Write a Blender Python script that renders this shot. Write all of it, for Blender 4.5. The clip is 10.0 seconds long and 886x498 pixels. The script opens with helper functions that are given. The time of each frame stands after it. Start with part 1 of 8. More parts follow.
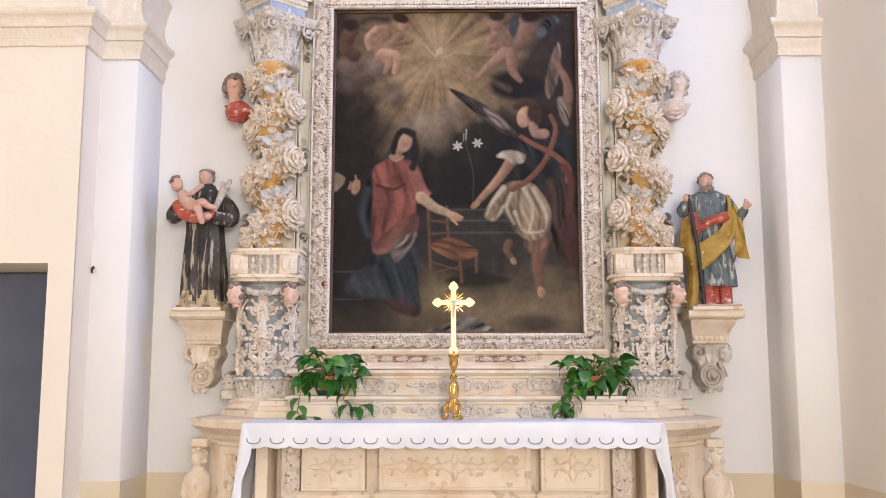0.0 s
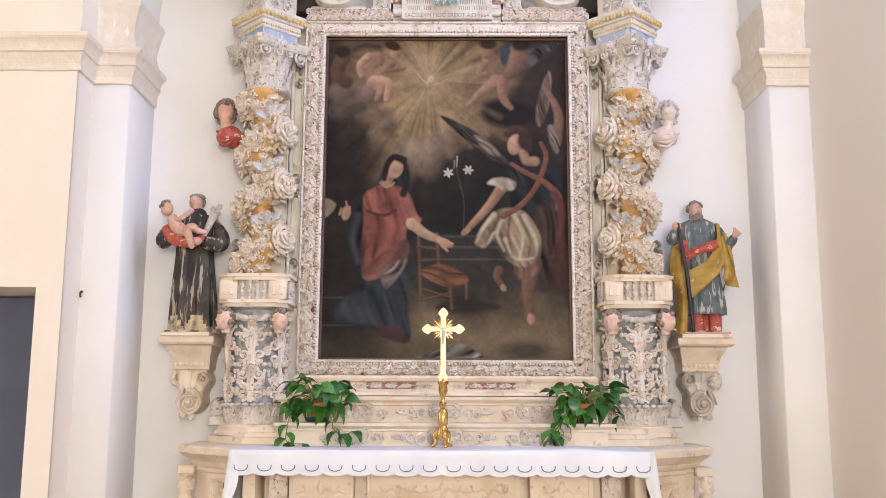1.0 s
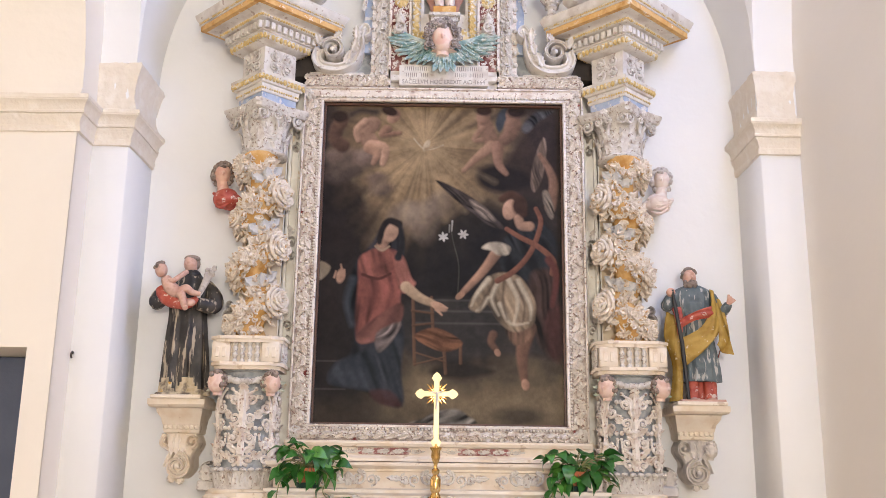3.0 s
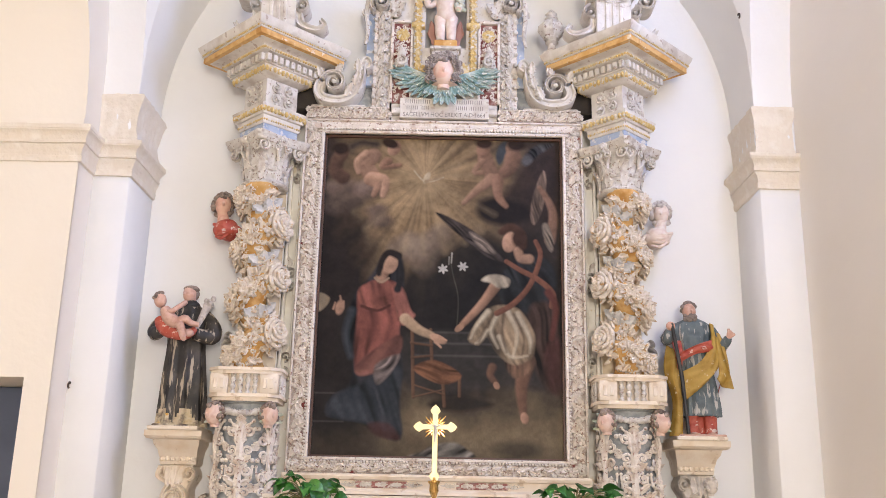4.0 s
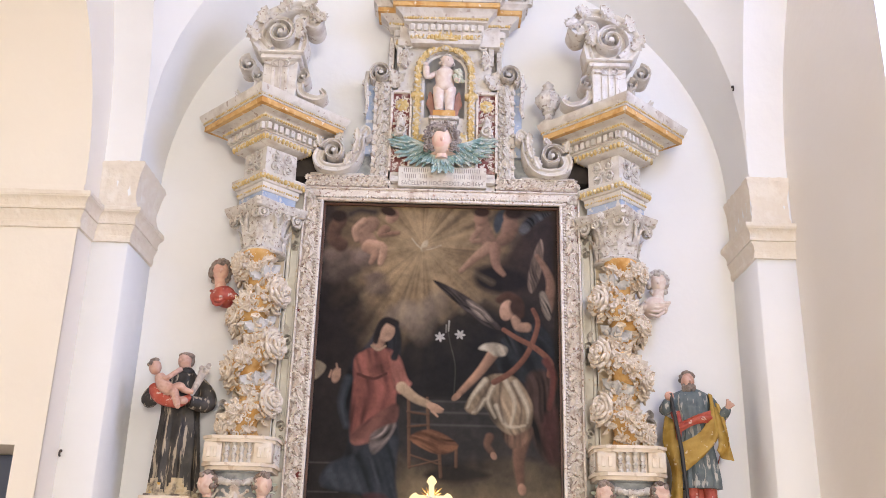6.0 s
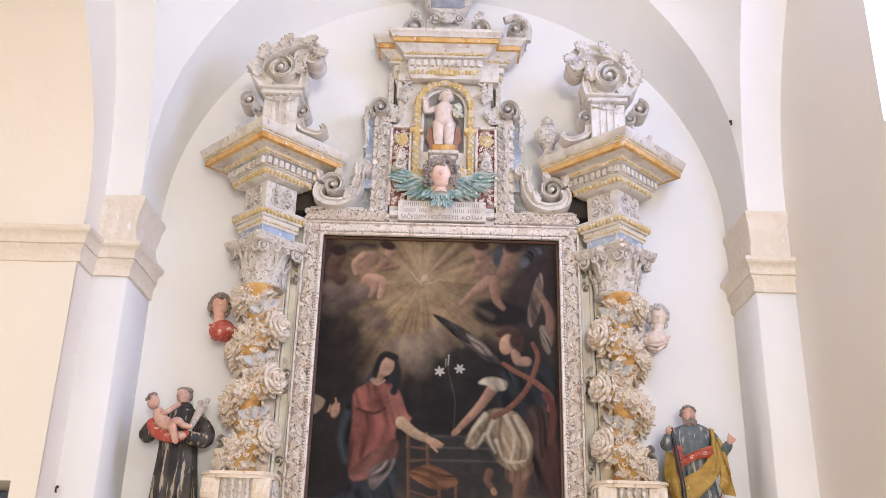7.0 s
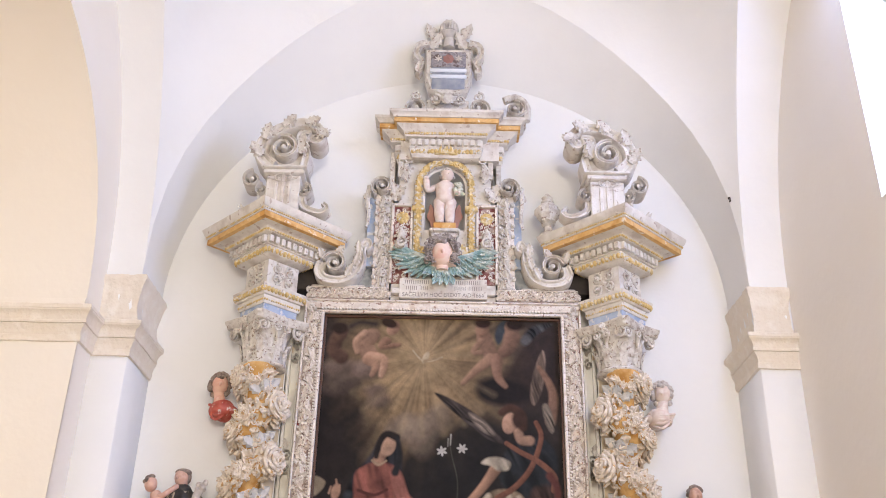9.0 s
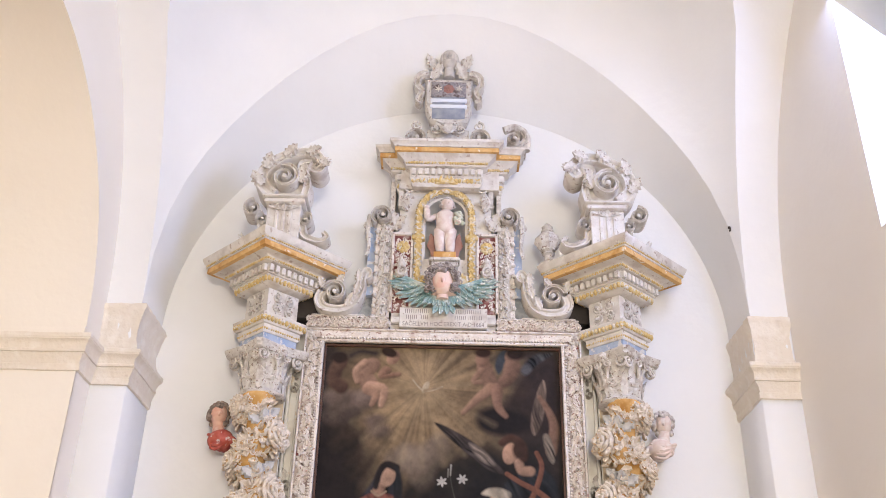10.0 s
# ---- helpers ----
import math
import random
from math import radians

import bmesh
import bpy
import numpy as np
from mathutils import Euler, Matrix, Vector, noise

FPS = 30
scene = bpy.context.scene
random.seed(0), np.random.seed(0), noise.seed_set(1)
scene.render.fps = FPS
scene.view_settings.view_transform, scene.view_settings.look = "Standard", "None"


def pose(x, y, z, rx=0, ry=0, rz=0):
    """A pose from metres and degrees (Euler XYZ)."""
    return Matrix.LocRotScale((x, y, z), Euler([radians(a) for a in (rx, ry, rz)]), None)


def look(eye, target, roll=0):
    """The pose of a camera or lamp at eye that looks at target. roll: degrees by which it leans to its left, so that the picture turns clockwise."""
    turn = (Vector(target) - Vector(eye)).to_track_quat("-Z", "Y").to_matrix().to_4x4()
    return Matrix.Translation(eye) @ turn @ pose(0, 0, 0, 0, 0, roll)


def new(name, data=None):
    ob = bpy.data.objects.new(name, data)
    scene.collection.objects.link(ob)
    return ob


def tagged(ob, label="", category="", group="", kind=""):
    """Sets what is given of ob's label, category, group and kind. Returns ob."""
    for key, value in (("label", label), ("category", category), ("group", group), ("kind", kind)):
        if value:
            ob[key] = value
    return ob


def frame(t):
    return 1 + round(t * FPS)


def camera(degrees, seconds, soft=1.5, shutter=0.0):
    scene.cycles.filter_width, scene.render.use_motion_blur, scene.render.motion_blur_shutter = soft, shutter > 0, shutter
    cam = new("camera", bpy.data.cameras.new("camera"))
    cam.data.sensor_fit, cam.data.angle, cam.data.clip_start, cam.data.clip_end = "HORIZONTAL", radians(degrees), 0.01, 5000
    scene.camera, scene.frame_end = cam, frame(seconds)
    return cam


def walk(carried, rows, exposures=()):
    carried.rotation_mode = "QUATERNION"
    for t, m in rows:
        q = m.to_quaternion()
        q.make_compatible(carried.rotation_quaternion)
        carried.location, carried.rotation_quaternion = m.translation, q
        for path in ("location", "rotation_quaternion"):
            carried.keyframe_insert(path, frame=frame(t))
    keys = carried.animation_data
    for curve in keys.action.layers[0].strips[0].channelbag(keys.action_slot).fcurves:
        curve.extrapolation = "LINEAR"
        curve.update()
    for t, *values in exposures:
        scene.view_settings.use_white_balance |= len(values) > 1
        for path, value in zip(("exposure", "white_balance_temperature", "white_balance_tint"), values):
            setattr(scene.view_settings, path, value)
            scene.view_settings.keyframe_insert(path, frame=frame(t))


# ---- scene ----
cam = camera(50.43, 10.0, soft=0.4)
EYE = 1.55
# seconds, turn to the left, tilt upwards, lean to the left, in degrees: the camera stands on one spot
ROWS = [
    (0.0, 0.92, 7.75, -0.02),
    (0.5, 0.62, 8.45, 0.13),
    (1.0, 0.32, 9.36, 0.26),
    (1.5, 0.12, 10.31, 0.40),
    (2.0, 0.03, 11.35, 0.49),
    (2.5, 0.01, 12.30, 0.62),
    (4.0, 0.03, 15.21, 1.16),
    (4.5, 0.01, 16.19, 1.31),
    (5.0, -0.03, 17.27, 1.39),
    (5.5, -0.05, 18.31, 1.46),
    (7.0, -0.01, 21.40, 1.43),
    (7.5, 0.03, 22.48, 1.35),
    (8.0, 0.08, 23.77, 1.29),
    (8.5, 0.14, 24.98, 1.27),
    (9.0, 0.20, 26.12, 1.23),
    (9.5, 0.23, 27.01, 1.25),
    (10.0, 0.26, 27.89, 1.32),
]
walk(cam, [(t, pose(0, 0, EYE, 0, 0, turn) @ pose(0, 0, 0, 90 + tilt) @ pose(0, 0, 0, 0, 0, lean)) for t, turn, tilt, lean in ROWS],
     exposures=[(0.0, 0.08), (10.0, -0.02)])

# ---- world and light ----
world = bpy.data.worlds.new("sky")
scene.world = world
world.use_nodes = True
wn = world.node_tree
sky = wn.nodes.new("ShaderNodeTexSky")
sky.sky_type, sky.sun_disc, sky.sun_elevation, sky.sun_rotation = "NISHITA", False, radians(45), radians(-32)
wn.links.new(sky.outputs[0], wn.nodes["Background"].inputs[0])
wn.nodes["Background"].inputs[1].default_value = 0.12

sun = new("sun", bpy.data.lights.new("sun", "SUN"))
sun.data.energy, sun.data.angle, sun.data.color = 2.5, radians(0.5), (1, 0.95, 0.88)
sun.matrix_world = look((-14, 22, 26), (0, 0, 0))


def area_light(name, at, target, width, height, watts, color):
    """An area lamp: sky light in the visible window, added fill light elsewhere."""
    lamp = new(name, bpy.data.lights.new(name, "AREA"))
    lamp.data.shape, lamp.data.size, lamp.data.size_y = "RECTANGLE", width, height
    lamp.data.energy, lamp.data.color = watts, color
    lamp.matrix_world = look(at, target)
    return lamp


area_light("window_light", (2.80, 3.78, 5.32), (-1.6, 4.4, 1.2), 1.55, 2.3, 168, (0.41, 0.53, 1.0))
# second window: out of view, added with its opening to raise the light
area_light("window_light", (2.78, -1.45, 5.35), (-0.6, 1.2, 1.0), 1.5, 1.8, 140, (0.90, 0.92, 1.0))
# two added fill lamps before closed walls; neither has an opening behind it
area_light("rear_fill_light", (1.25, -5.95, 2.3), (0.6, 6.0, 1.7), 1.8, 2.0, 518, (1.0, 0.935, 0.865))
area_light("west_fill_light", (-6.9, 4.2, 2.6), (0.0, 4.2, 2.4), 2.6, 3.2, 60, (1.0, 0.90, 0.78))


# ---- materials ----
def material(name, base, rough=0.7, metal=0.0, tones=(), scale=6.0, fine=60.0, bump=0.15, depth=0.01, speck=None, coat=0.0, streak=1.0):
    """A surface with two scales of variation: tones blended by large noise, small grain, and fine relief.
    speck: (color, threshold, scale) for flakes and worn spots."""
    m = bpy.data.materials.new(name)
    m.use_nodes = True
    n, l = m.node_tree.nodes, m.node_tree.links
    p = n["Principled BSDF"]
    p.inputs["Roughness"].default_value, p.inputs["Metallic"].default_value = rough, metal
    p.inputs["Coat Weight"].default_value = coat
    geo = n.new("ShaderNodeNewGeometry")
    big = n.new("ShaderNodeTexNoise")
    big.inputs["Scale"].default_value, big.inputs["Detail"].default_value = scale, 5
    l.new(geo.outputs["Position"], big.inputs["Vector"])
    ramp = n.new("ShaderNodeValToRGB")
    cols = [base, *tones] if tones else [tuple(c * 0.93 for c in base), tuple(min(1, c * 1.05) for c in base)]
    el = ramp.color_ramp.elements
    for i, c in enumerate(cols):
        pos = 0.36 + 0.28 * i / max(1, len(cols) - 1)
        e = el[i] if i < 2 else el.new(pos)
        e.position, e.color = pos, (*c, 1)
    l.new(big.outputs["Fac"], ramp.inputs["Fac"])
    color = ramp.outputs["Color"]
    small = n.new("ShaderNodeTexNoise")
    small.inputs["Scale"].default_value, small.inputs["Detail"].default_value = fine, 4
    l.new(geo.outputs["Position"], small.inputs["Vector"])
    if speck:
        sp = n.new("ShaderNodeTexNoise")
        sp.inputs["Scale"].default_value, sp.inputs["Detail"].default_value = speck[2], 6
        stretch = n.new("ShaderNodeVectorMath")
        stretch.operation = "MULTIPLY"
        stretch.inputs[1].default_value = (1, 1, streak)
        l.new(geo.outputs["Position"], stretch.inputs[0])
        l.new(stretch.outputs[0], sp.inputs["Vector"])
        cut = n.new("ShaderNodeMapRange")
        cut.inputs["From Min"].default_value, cut.inputs["From Max"].default_value = speck[1], speck[1] + 0.05
        l.new(sp.outputs["Fac"], cut.inputs["Value"])
        mix = n.new("ShaderNodeMix")
        mix.data_type = "RGBA"
        l.new(cut.outputs["Result"], mix.inputs["Factor"])
        l.new(color, mix.inputs["A"])
        mix.inputs["B"].default_value = (*speck[0], 1)
        color = mix.outputs["Result"]
    l.new(color, p.inputs["Base Color"])
    if bump:
        b = n.new("ShaderNodeBump")
        b.inputs["Strength"].default_value, b.inputs["Distance"].default_value = bump, depth
        l.new(small.outputs["Fac"], b.inputs["Height"])
        l.new(b.outputs["Normal"], p.inputs["Normal"])
    return m


PLASTER = material("white_plaster", (0.80, 0.785, 0.76), 0.9, tones=((0.84, 0.825, 0.80),), scale=1.1, fine=14, bump=0.12, depth=0.02)
PLASTER_WARM = material("cream_plaster", (0.83, 0.76, 0.66), 0.9, tones=((0.86, 0.795, 0.70),), scale=0.9, fine=16, bump=0.12, depth=0.02)
PLASTER_RIGHT = material("greyish_plaster", (0.84, 0.785, 0.71), 0.9, tones=((0.86, 0.81, 0.745),), scale=0.9, fine=16, bump=0.12, depth=0.02)
# Rear surfaces are out of view; their colour is lowered to cut bounced light.
REAR_DARKENED = material("bounce_cutting_grey", (0.48, 0.45, 0.41), 0.9, tones=((0.53, 0.50, 0.46),), scale=0.9, fine=16, bump=0.12, depth=0.02)
DADO = material("ochre_dado_paint", (0.72, 0.62, 0.45), 0.85, tones=((0.76, 0.66, 0.49),), scale=2.0, fine=30, bump=0.1)
IMPOST = material("limewashed_stone", (0.79, 0.71, 0.60), 0.9, tones=((0.77, 0.685, 0.57), (0.82, 0.75, 0.65)), scale=9, fine=34, bump=0.6, depth=0.012, speck=((0.70, 0.61, 0.50), 0.68, 22))
STONE = material("painted_carved_stone", (0.60, 0.545, 0.475), 0.85, tones=((0.68, 0.63, 0.565), (0.50, 0.435, 0.37)), scale=13, fine=48, bump=0.9, depth=0.008,
                 speck=((0.33, 0.25, 0.20), 0.60, 48))
STONE_SMOOTH = material("smooth_cream_stone", (0.64, 0.585, 0.51), 0.8, tones=((0.71, 0.66, 0.595), (0.56, 0.49, 0.42)), scale=7, fine=60, bump=0.45, depth=0.005,
                        speck=((0.46, 0.375, 0.31), 0.62, 26))
STONE_PINK = material("pinkish_carved_stone", (0.70, 0.615, 0.53), 0.85, tones=((0.76, 0.69, 0.615), (0.60, 0.495, 0.41)), scale=12, fine=48, bump=0.9, depth=0.008,
                      speck=((0.36, 0.24, 0.19), 0.60, 48))
STONE_ROSE = material("cream_stone_with_ochre_traces", (0.70, 0.595, 0.48), 0.85, tones=((0.76, 0.675, 0.575), (0.60, 0.475, 0.35)), scale=15, fine=48, bump=0.9, depth=0.008,
                      speck=((0.52, 0.33, 0.15), 0.60, 24))
STONE_BLUISH = material("bluish_grey_carved_stone", (0.57, 0.555, 0.535), 0.85, tones=((0.64, 0.62, 0.60), (0.47, 0.46, 0.455)), scale=14, fine=48, bump=0.8, depth=0.006)
STONE_WARM = material("warm_limestone", (0.78, 0.66, 0.52), 0.8, tones=((0.81, 0.71, 0.585), (0.72, 0.585, 0.435)), scale=5, fine=60, bump=0.25, depth=0.006,
                      speck=((0.62, 0.49, 0.36), 0.62, 14))
STONE_GREY = material("grey_weathered_stone", (0.50, 0.46, 0.42), 0.9, tones=((0.62, 0.57, 0.52), (0.38, 0.35, 0.33)), scale=9, fine=60, bump=0.35, depth=0.006)
DARK_GROUND = material("dark_green_grey_ground", (0.31, 0.325, 0.325), 0.9, tones=((0.42, 0.43, 0.425), (0.22, 0.225, 0.23)), scale=12, fine=60)
RED_GROUND = material("dark_red_painted_ground", (0.17, 0.055, 0.045), 0.9, tones=((0.24, 0.09, 0.075), (0.42, 0.30, 0.25)), scale=16, fine=80)
# Darker than the carving: shade between leaves put into the colour; flakes are paint.
FRAME_GROUND = material("shaded_pinkish_stone_with_red_flakes", (0.46, 0.37, 0.31), 0.9, tones=((0.56, 0.47, 0.40), (0.34, 0.25, 0.21)), scale=12, fine=80, speck=((0.24, 0.06, 0.05), 0.63, 8))
OCHRE = material("ochre_painted_stone", (0.62, 0.34, 0.10), 0.8, tones=((0.70, 0.44, 0.18), (0.54, 0.27, 0.07)), scale=10, fine=60, speck=((0.78, 0.68, 0.55), 0.63, 22))
GILT = material("yellow_gilded_stone", (0.66, 0.48, 0.20), 0.65, tones=((0.60, 0.42, 0.15), (0.70, 0.57, 0.34)), scale=20, fine=80, bump=0.3, speck=((0.68, 0.62, 0.53), 0.555, 28))
BLUE = material("worn_blue_painted_stone", (0.33, 0.41, 0.56), 0.85, tones=((0.43, 0.48, 0.57), (0.30, 0.37, 0.50)), scale=9, fine=60, speck=((0.66, 0.63, 0.60), 0.55, 20))
# The floor is out of view; its tone is lowered against bounced light.
FLOOR = material("warm_stone_floor", (0.42, 0.33, 0.24), 0.5, tones=((0.48, 0.39, 0.29),), scale=3, fine=40)
DOOR = material("blue_grey_paint", (0.11, 0.13, 0.19), 0.45, tones=((0.09, 0.11, 0.165),), scale=3, fine=40)
CANVAS = material("dark_canvas", (0.03, 0.025, 0.02), 0.5)
LINEN = material("white_linen", (0.76, 0.78, 0.82), 0.9, tones=((0.70, 0.72, 0.77),), scale=4, fine=300, bump=0.25, depth=0.002)


# ---- mesh building ----
class Build:
    """Vertices, faces and material slots gathered for one mesh."""

    def __init__(self):
        self.v, self.f, self.m = [], [], []

    def add(self, verts, faces, slot=0, m=None):
        k = len(self.v)
        self.v += [tuple(m @ Vector(p)) for p in verts] if m is not None else [tuple(p) for p in verts]
        self.f += [tuple(i + k for i in f) for f in faces]
        self.m += [slot] * len(faces)
        return self

    def join(self, other, m=None, slot=None):
        k = len(self.v)
        self.v += [tuple(m @ Vector(p)) for p in other.v] if m is not None else other.v
        self.f += [tuple(i + k for i in f) for f in other.f]
        self.m += other.m if slot is None else [slot] * len(other.f)
        return self

    def warp(self, f):
        self.v = [tuple(f(*p)) for p in self.v]
        return self

    def grid(self, rows, slot=0, close=False, m=None, caps=False):
        """A skin over rows of points, all of one length; close: round each row."""
        n, k = len(rows[0]), len(rows)
        faces = []
        for i in range(k - 1):
            for j in range(n if close else n - 1):
                a, b = i * n + j, i * n + (j + 1) % n
                faces.append((a, b, b + n, a + n))
        if caps:
            faces.append(tuple(reversed(range(n))))
            faces.append(tuple(range((k - 1) * n, k * n)))
        return self.add([p for r in rows for p in r], faces, slot, m)

    def box(self, x0, x1, y0, y1, z0, z1, slot=0, m=None, bevel=0.0):
        b = min(bevel, (x1 - x0) / 3, (y1 - y0) / 3, (z1 - z0) / 3)
        rows = []
        for z, i in ((z0, b), (z0 + b, 0), (z1 - b, 0), (z1, b)) if b > 0 else ((z0, 0), (z1, 0)):
            c = b * 0.7
            a0, a1, c0, c1 = x0 + i, x1 - i, y0 + i, y1 - i
            rows.append([(a0 + c, c0, z), (a1 - c, c0, z), (a1, c0 + c, z), (a1, c1 - c, z), (a1 - c, c1, z), (a0 + c, c1, z), (a0, c1 - c, z), (a0, c0 + c, z)] if b > 0
                        else [(a0, c0, z), (a1, c0, z), (a1, c1, z), (a0, c1, z)])
        return self.grid(rows, slot, True, m, True)

    def lathe(self, profile, n=24, slot=0, m=None, cx=0.0, cy=0.0, wave=None):
        """profile: (radius, height) upwards; wave(angle, i) scales the radius."""
        rows = []
        for i, (r, z) in enumerate(profile):
            rows.append([(cx + r * (wave(2 * math.pi * j / n, i) if wave else 1) * math.cos(2 * math.pi * j / n),
                          cy + r * (wave(2 * math.pi * j / n, i) if wave else 1) * math.sin(2 * math.pi * j / n), z) for j in range(n)])
        return self.grid(rows, slot, True, m, True)

    def square(self, profile, cx, cy, turn=45, slot=0, m=None):
        """Square mouldings round (cx, cy): profile of (half diagonal, height)."""
        rows = []
        for r, z in profile:
            rows.append([(cx + r * math.cos(radians(turn + 45 + 90 * j)), cy + r * math.sin(radians(turn + 45 + 90 * j)), z) for j in range(4)])
        return self.grid(rows, slot, True, m, True)

    def run(self, profile, x0, x1, y, slot=0, m=None, ends=1.0):
        """A moulding along x: profile of (projection towards -y, height), mitred back at its ends by ends times the projection."""
        low = min(q for q, _ in profile)
        rows = []
        for q, z in profile:
            e = (q - low) * ends
            rows.append([(x0 - e, y + 0.02, z), (x0 - e, y - q, z), (x1 + e, y - q, z), (x1 + e, y + 0.02, z)])
        return self.grid(rows, slot, True, m, True)

    def tube(self, path, radii, n=8, slot=0, m=None, flat=1.0, caps=True):
        """A tube along a path, its radius from radii (one number or one for each point)."""
        path = [Vector(p) for p in path]
        k = len(path)
        if not hasattr(radii, "__len__"):
            radii = [radii] * k
        rows, side = [], None
        for i, p in enumerate(path):
            d = (path[min(i + 1, k - 1)] - path[max(i - 1, 0)]).normalized()
            if side is None:
                side = d.orthogonal().normalized()
            side = (side - d * side.dot(d))
            side = side.normalized() if side.length > 1e-6 else d.orthogonal().normalized()
            up = d.cross(side)
            rows.append([p + (side * math.cos(2 * math.pi * j / n) + up * math.sin(2 * math.pi * j / n) * flat) * radii[i] for j in range(n)])
        return self.grid(rows, slot, True, m, caps)

    def ball(self, c, r, n=10, k=6, slot=0, m=None, wave=None):
        rx, ry, rz = r if hasattr(r, "__len__") else (r, r, r)
        rows = []
        for i in range(k + 1):
            a = math.pi * (0.02 + 0.96 * i / k) - math.pi / 2
            w = [(wave(2 * math.pi * j / n, a) if wave else 1) for j in range(n)]
            rows.append([(c[0] + rx * w[j] * math.cos(a) * math.cos(2 * math.pi * j / n), c[1] + ry * w[j] * math.cos(a) * math.sin(2 * math.pi * j / n),
                          c[2] + rz * w[j] * math.sin(a)) for j in range(n)])
        return self.grid(rows, slot, True, m, True)

    def mesh(self, name, mats, smooth=35):
        me = bpy.data.meshes.new(name)
        me.from_pydata(self.v, [], self.f)
        for mat in mats if isinstance(mats, (list, tuple)) else [mats]:
            me.materials.append(mat)
        if len(me.materials) > 1:
            me.polygons.foreach_set("material_index", self.m)
        bm = bmesh.new()
        bm.from_mesh(me)
        bmesh.ops.recalc_face_normals(bm, faces=bm.faces)
        for f in bm.faces:
            f.smooth = smooth > 0
        if smooth:
            lim = radians(smooth)
            for e in bm.edges:
                if len(e.link_faces) == 2 and e.calc_face_angle(0) > lim:
                    e.smooth = False
        bm.to_mesh(me)
        bm.free()
        return me


def part(name, b, mats, parent=None, label="", smooth=35):
    ob = new(name, b.mesh(name, mats, smooth) if isinstance(b, Build) else b)
    ob.parent = parent
    return tagged(ob, label)


def thing(name, at, label, category, group="", kind=""):
    """An Empty at the base of a thing. Parts are built in world metres, so its pose is undone for them."""
    ob = new(name)
    ob.location = at
    ob.empty_display_size = 0.1
    return tagged(ob, label, category, group, kind)


def into(parent, name, b, mats, label="", smooth=35, base=None):
    """A part built in world metres, put under a thing that stands at its own place."""
    base = parent if base is None else base
    ob = part(name, b, mats, parent, label, smooth)
    ob.matrix_parent_inverse = Matrix.Translation(base.location).inverted() if parent is base else Matrix.Identity(4)
    return ob


def structure(name, b, mats, label, smooth=35):
    ob = part(name, b, mats, None, label, smooth)
    return tagged(ob, kind="structure", category=name.split("_")[0])


def catmull(pts, n=6, close=False):
    pts = [Vector(p) for p in pts]
    k, out = len(pts), []
    for i in range(k if close else k - 1):
        a, b, c, d = (pts[(i + s) % k] if close else pts[min(max(i + s, 0), k - 1)] for s in (-1, 0, 1, 2))
        for j in range(n):
            t = j / n
            out.append(0.5 * (2 * b + (c - a) * t + (2 * a - 5 * b + 4 * c - d) * t * t + (3 * b - a - 3 * c + d) * t ** 3))
    if not close:
        out.append(pts[-1])
    return out


# ---- the chapel ----
X0 = -0.015                      # axis of the altar
BACK, FRONT = 6.60, 6.08         # rear wall of the niche, face of its piers
SPRING = 4.26
HALF = 2.15


def rise(x, half):
    """Height of the slightly pointed arch over its springing, as a share of the crown."""
    q = min(1.0, abs(x) / half)
    return (1 - q * q) ** (0.67 - 0.22 * q ** 3)


def barrel(x):
    return SPRING + 2.75 * rise(x, HALF)


def arch_front(s):
    x = HALF * math.cos(s)
    return (x, barrel(x))


def arch_back(s):
    return (HALF * math.cos(s), SPRING + 2.10 * math.sin(s))


def cross(y):
    c = 3.6 if y > 1.12 else -1.36
    return SPRING + math.sqrt(max(0.0, 2.48 ** 2 - (y - c) ** 2))


def web(x, y):
    """Vault surface that springs from the niche arch and rises towards the middle of the bay."""
    d = max(0.0, FRONT - y)
    half = HALF + 0.27 * min(1.0, d / 0.9)
    return SPRING + 2.75 * rise(x, half) * (1 + 0.36 * (1 - math.exp(-d / 0.24)))


def vault_row(y):
    """One row of the groin vault across the chapel, with a point on each groin."""
    z2 = cross(y)
    lo, hi = 0.0, 2.41
    for _ in range(40):
        mid = (lo + hi) / 2
        lo, hi = (mid, hi) if web(mid, y) > z2 else (lo, mid)
    g = lo
    n = 24
    row = [(-2.41 + (2.41 - g) * j / 6, y, z2) for j in range(6)]
    for j in range(n + 1):
        x = g * math.sin(math.pi / 2 * (2 * j / n - 1))
        row.append((x, y, max(z2, web(x, y))))
    return row + [(g + (2.42 - g) * (j + 1) / 6, y, z2) for j in range(6)]


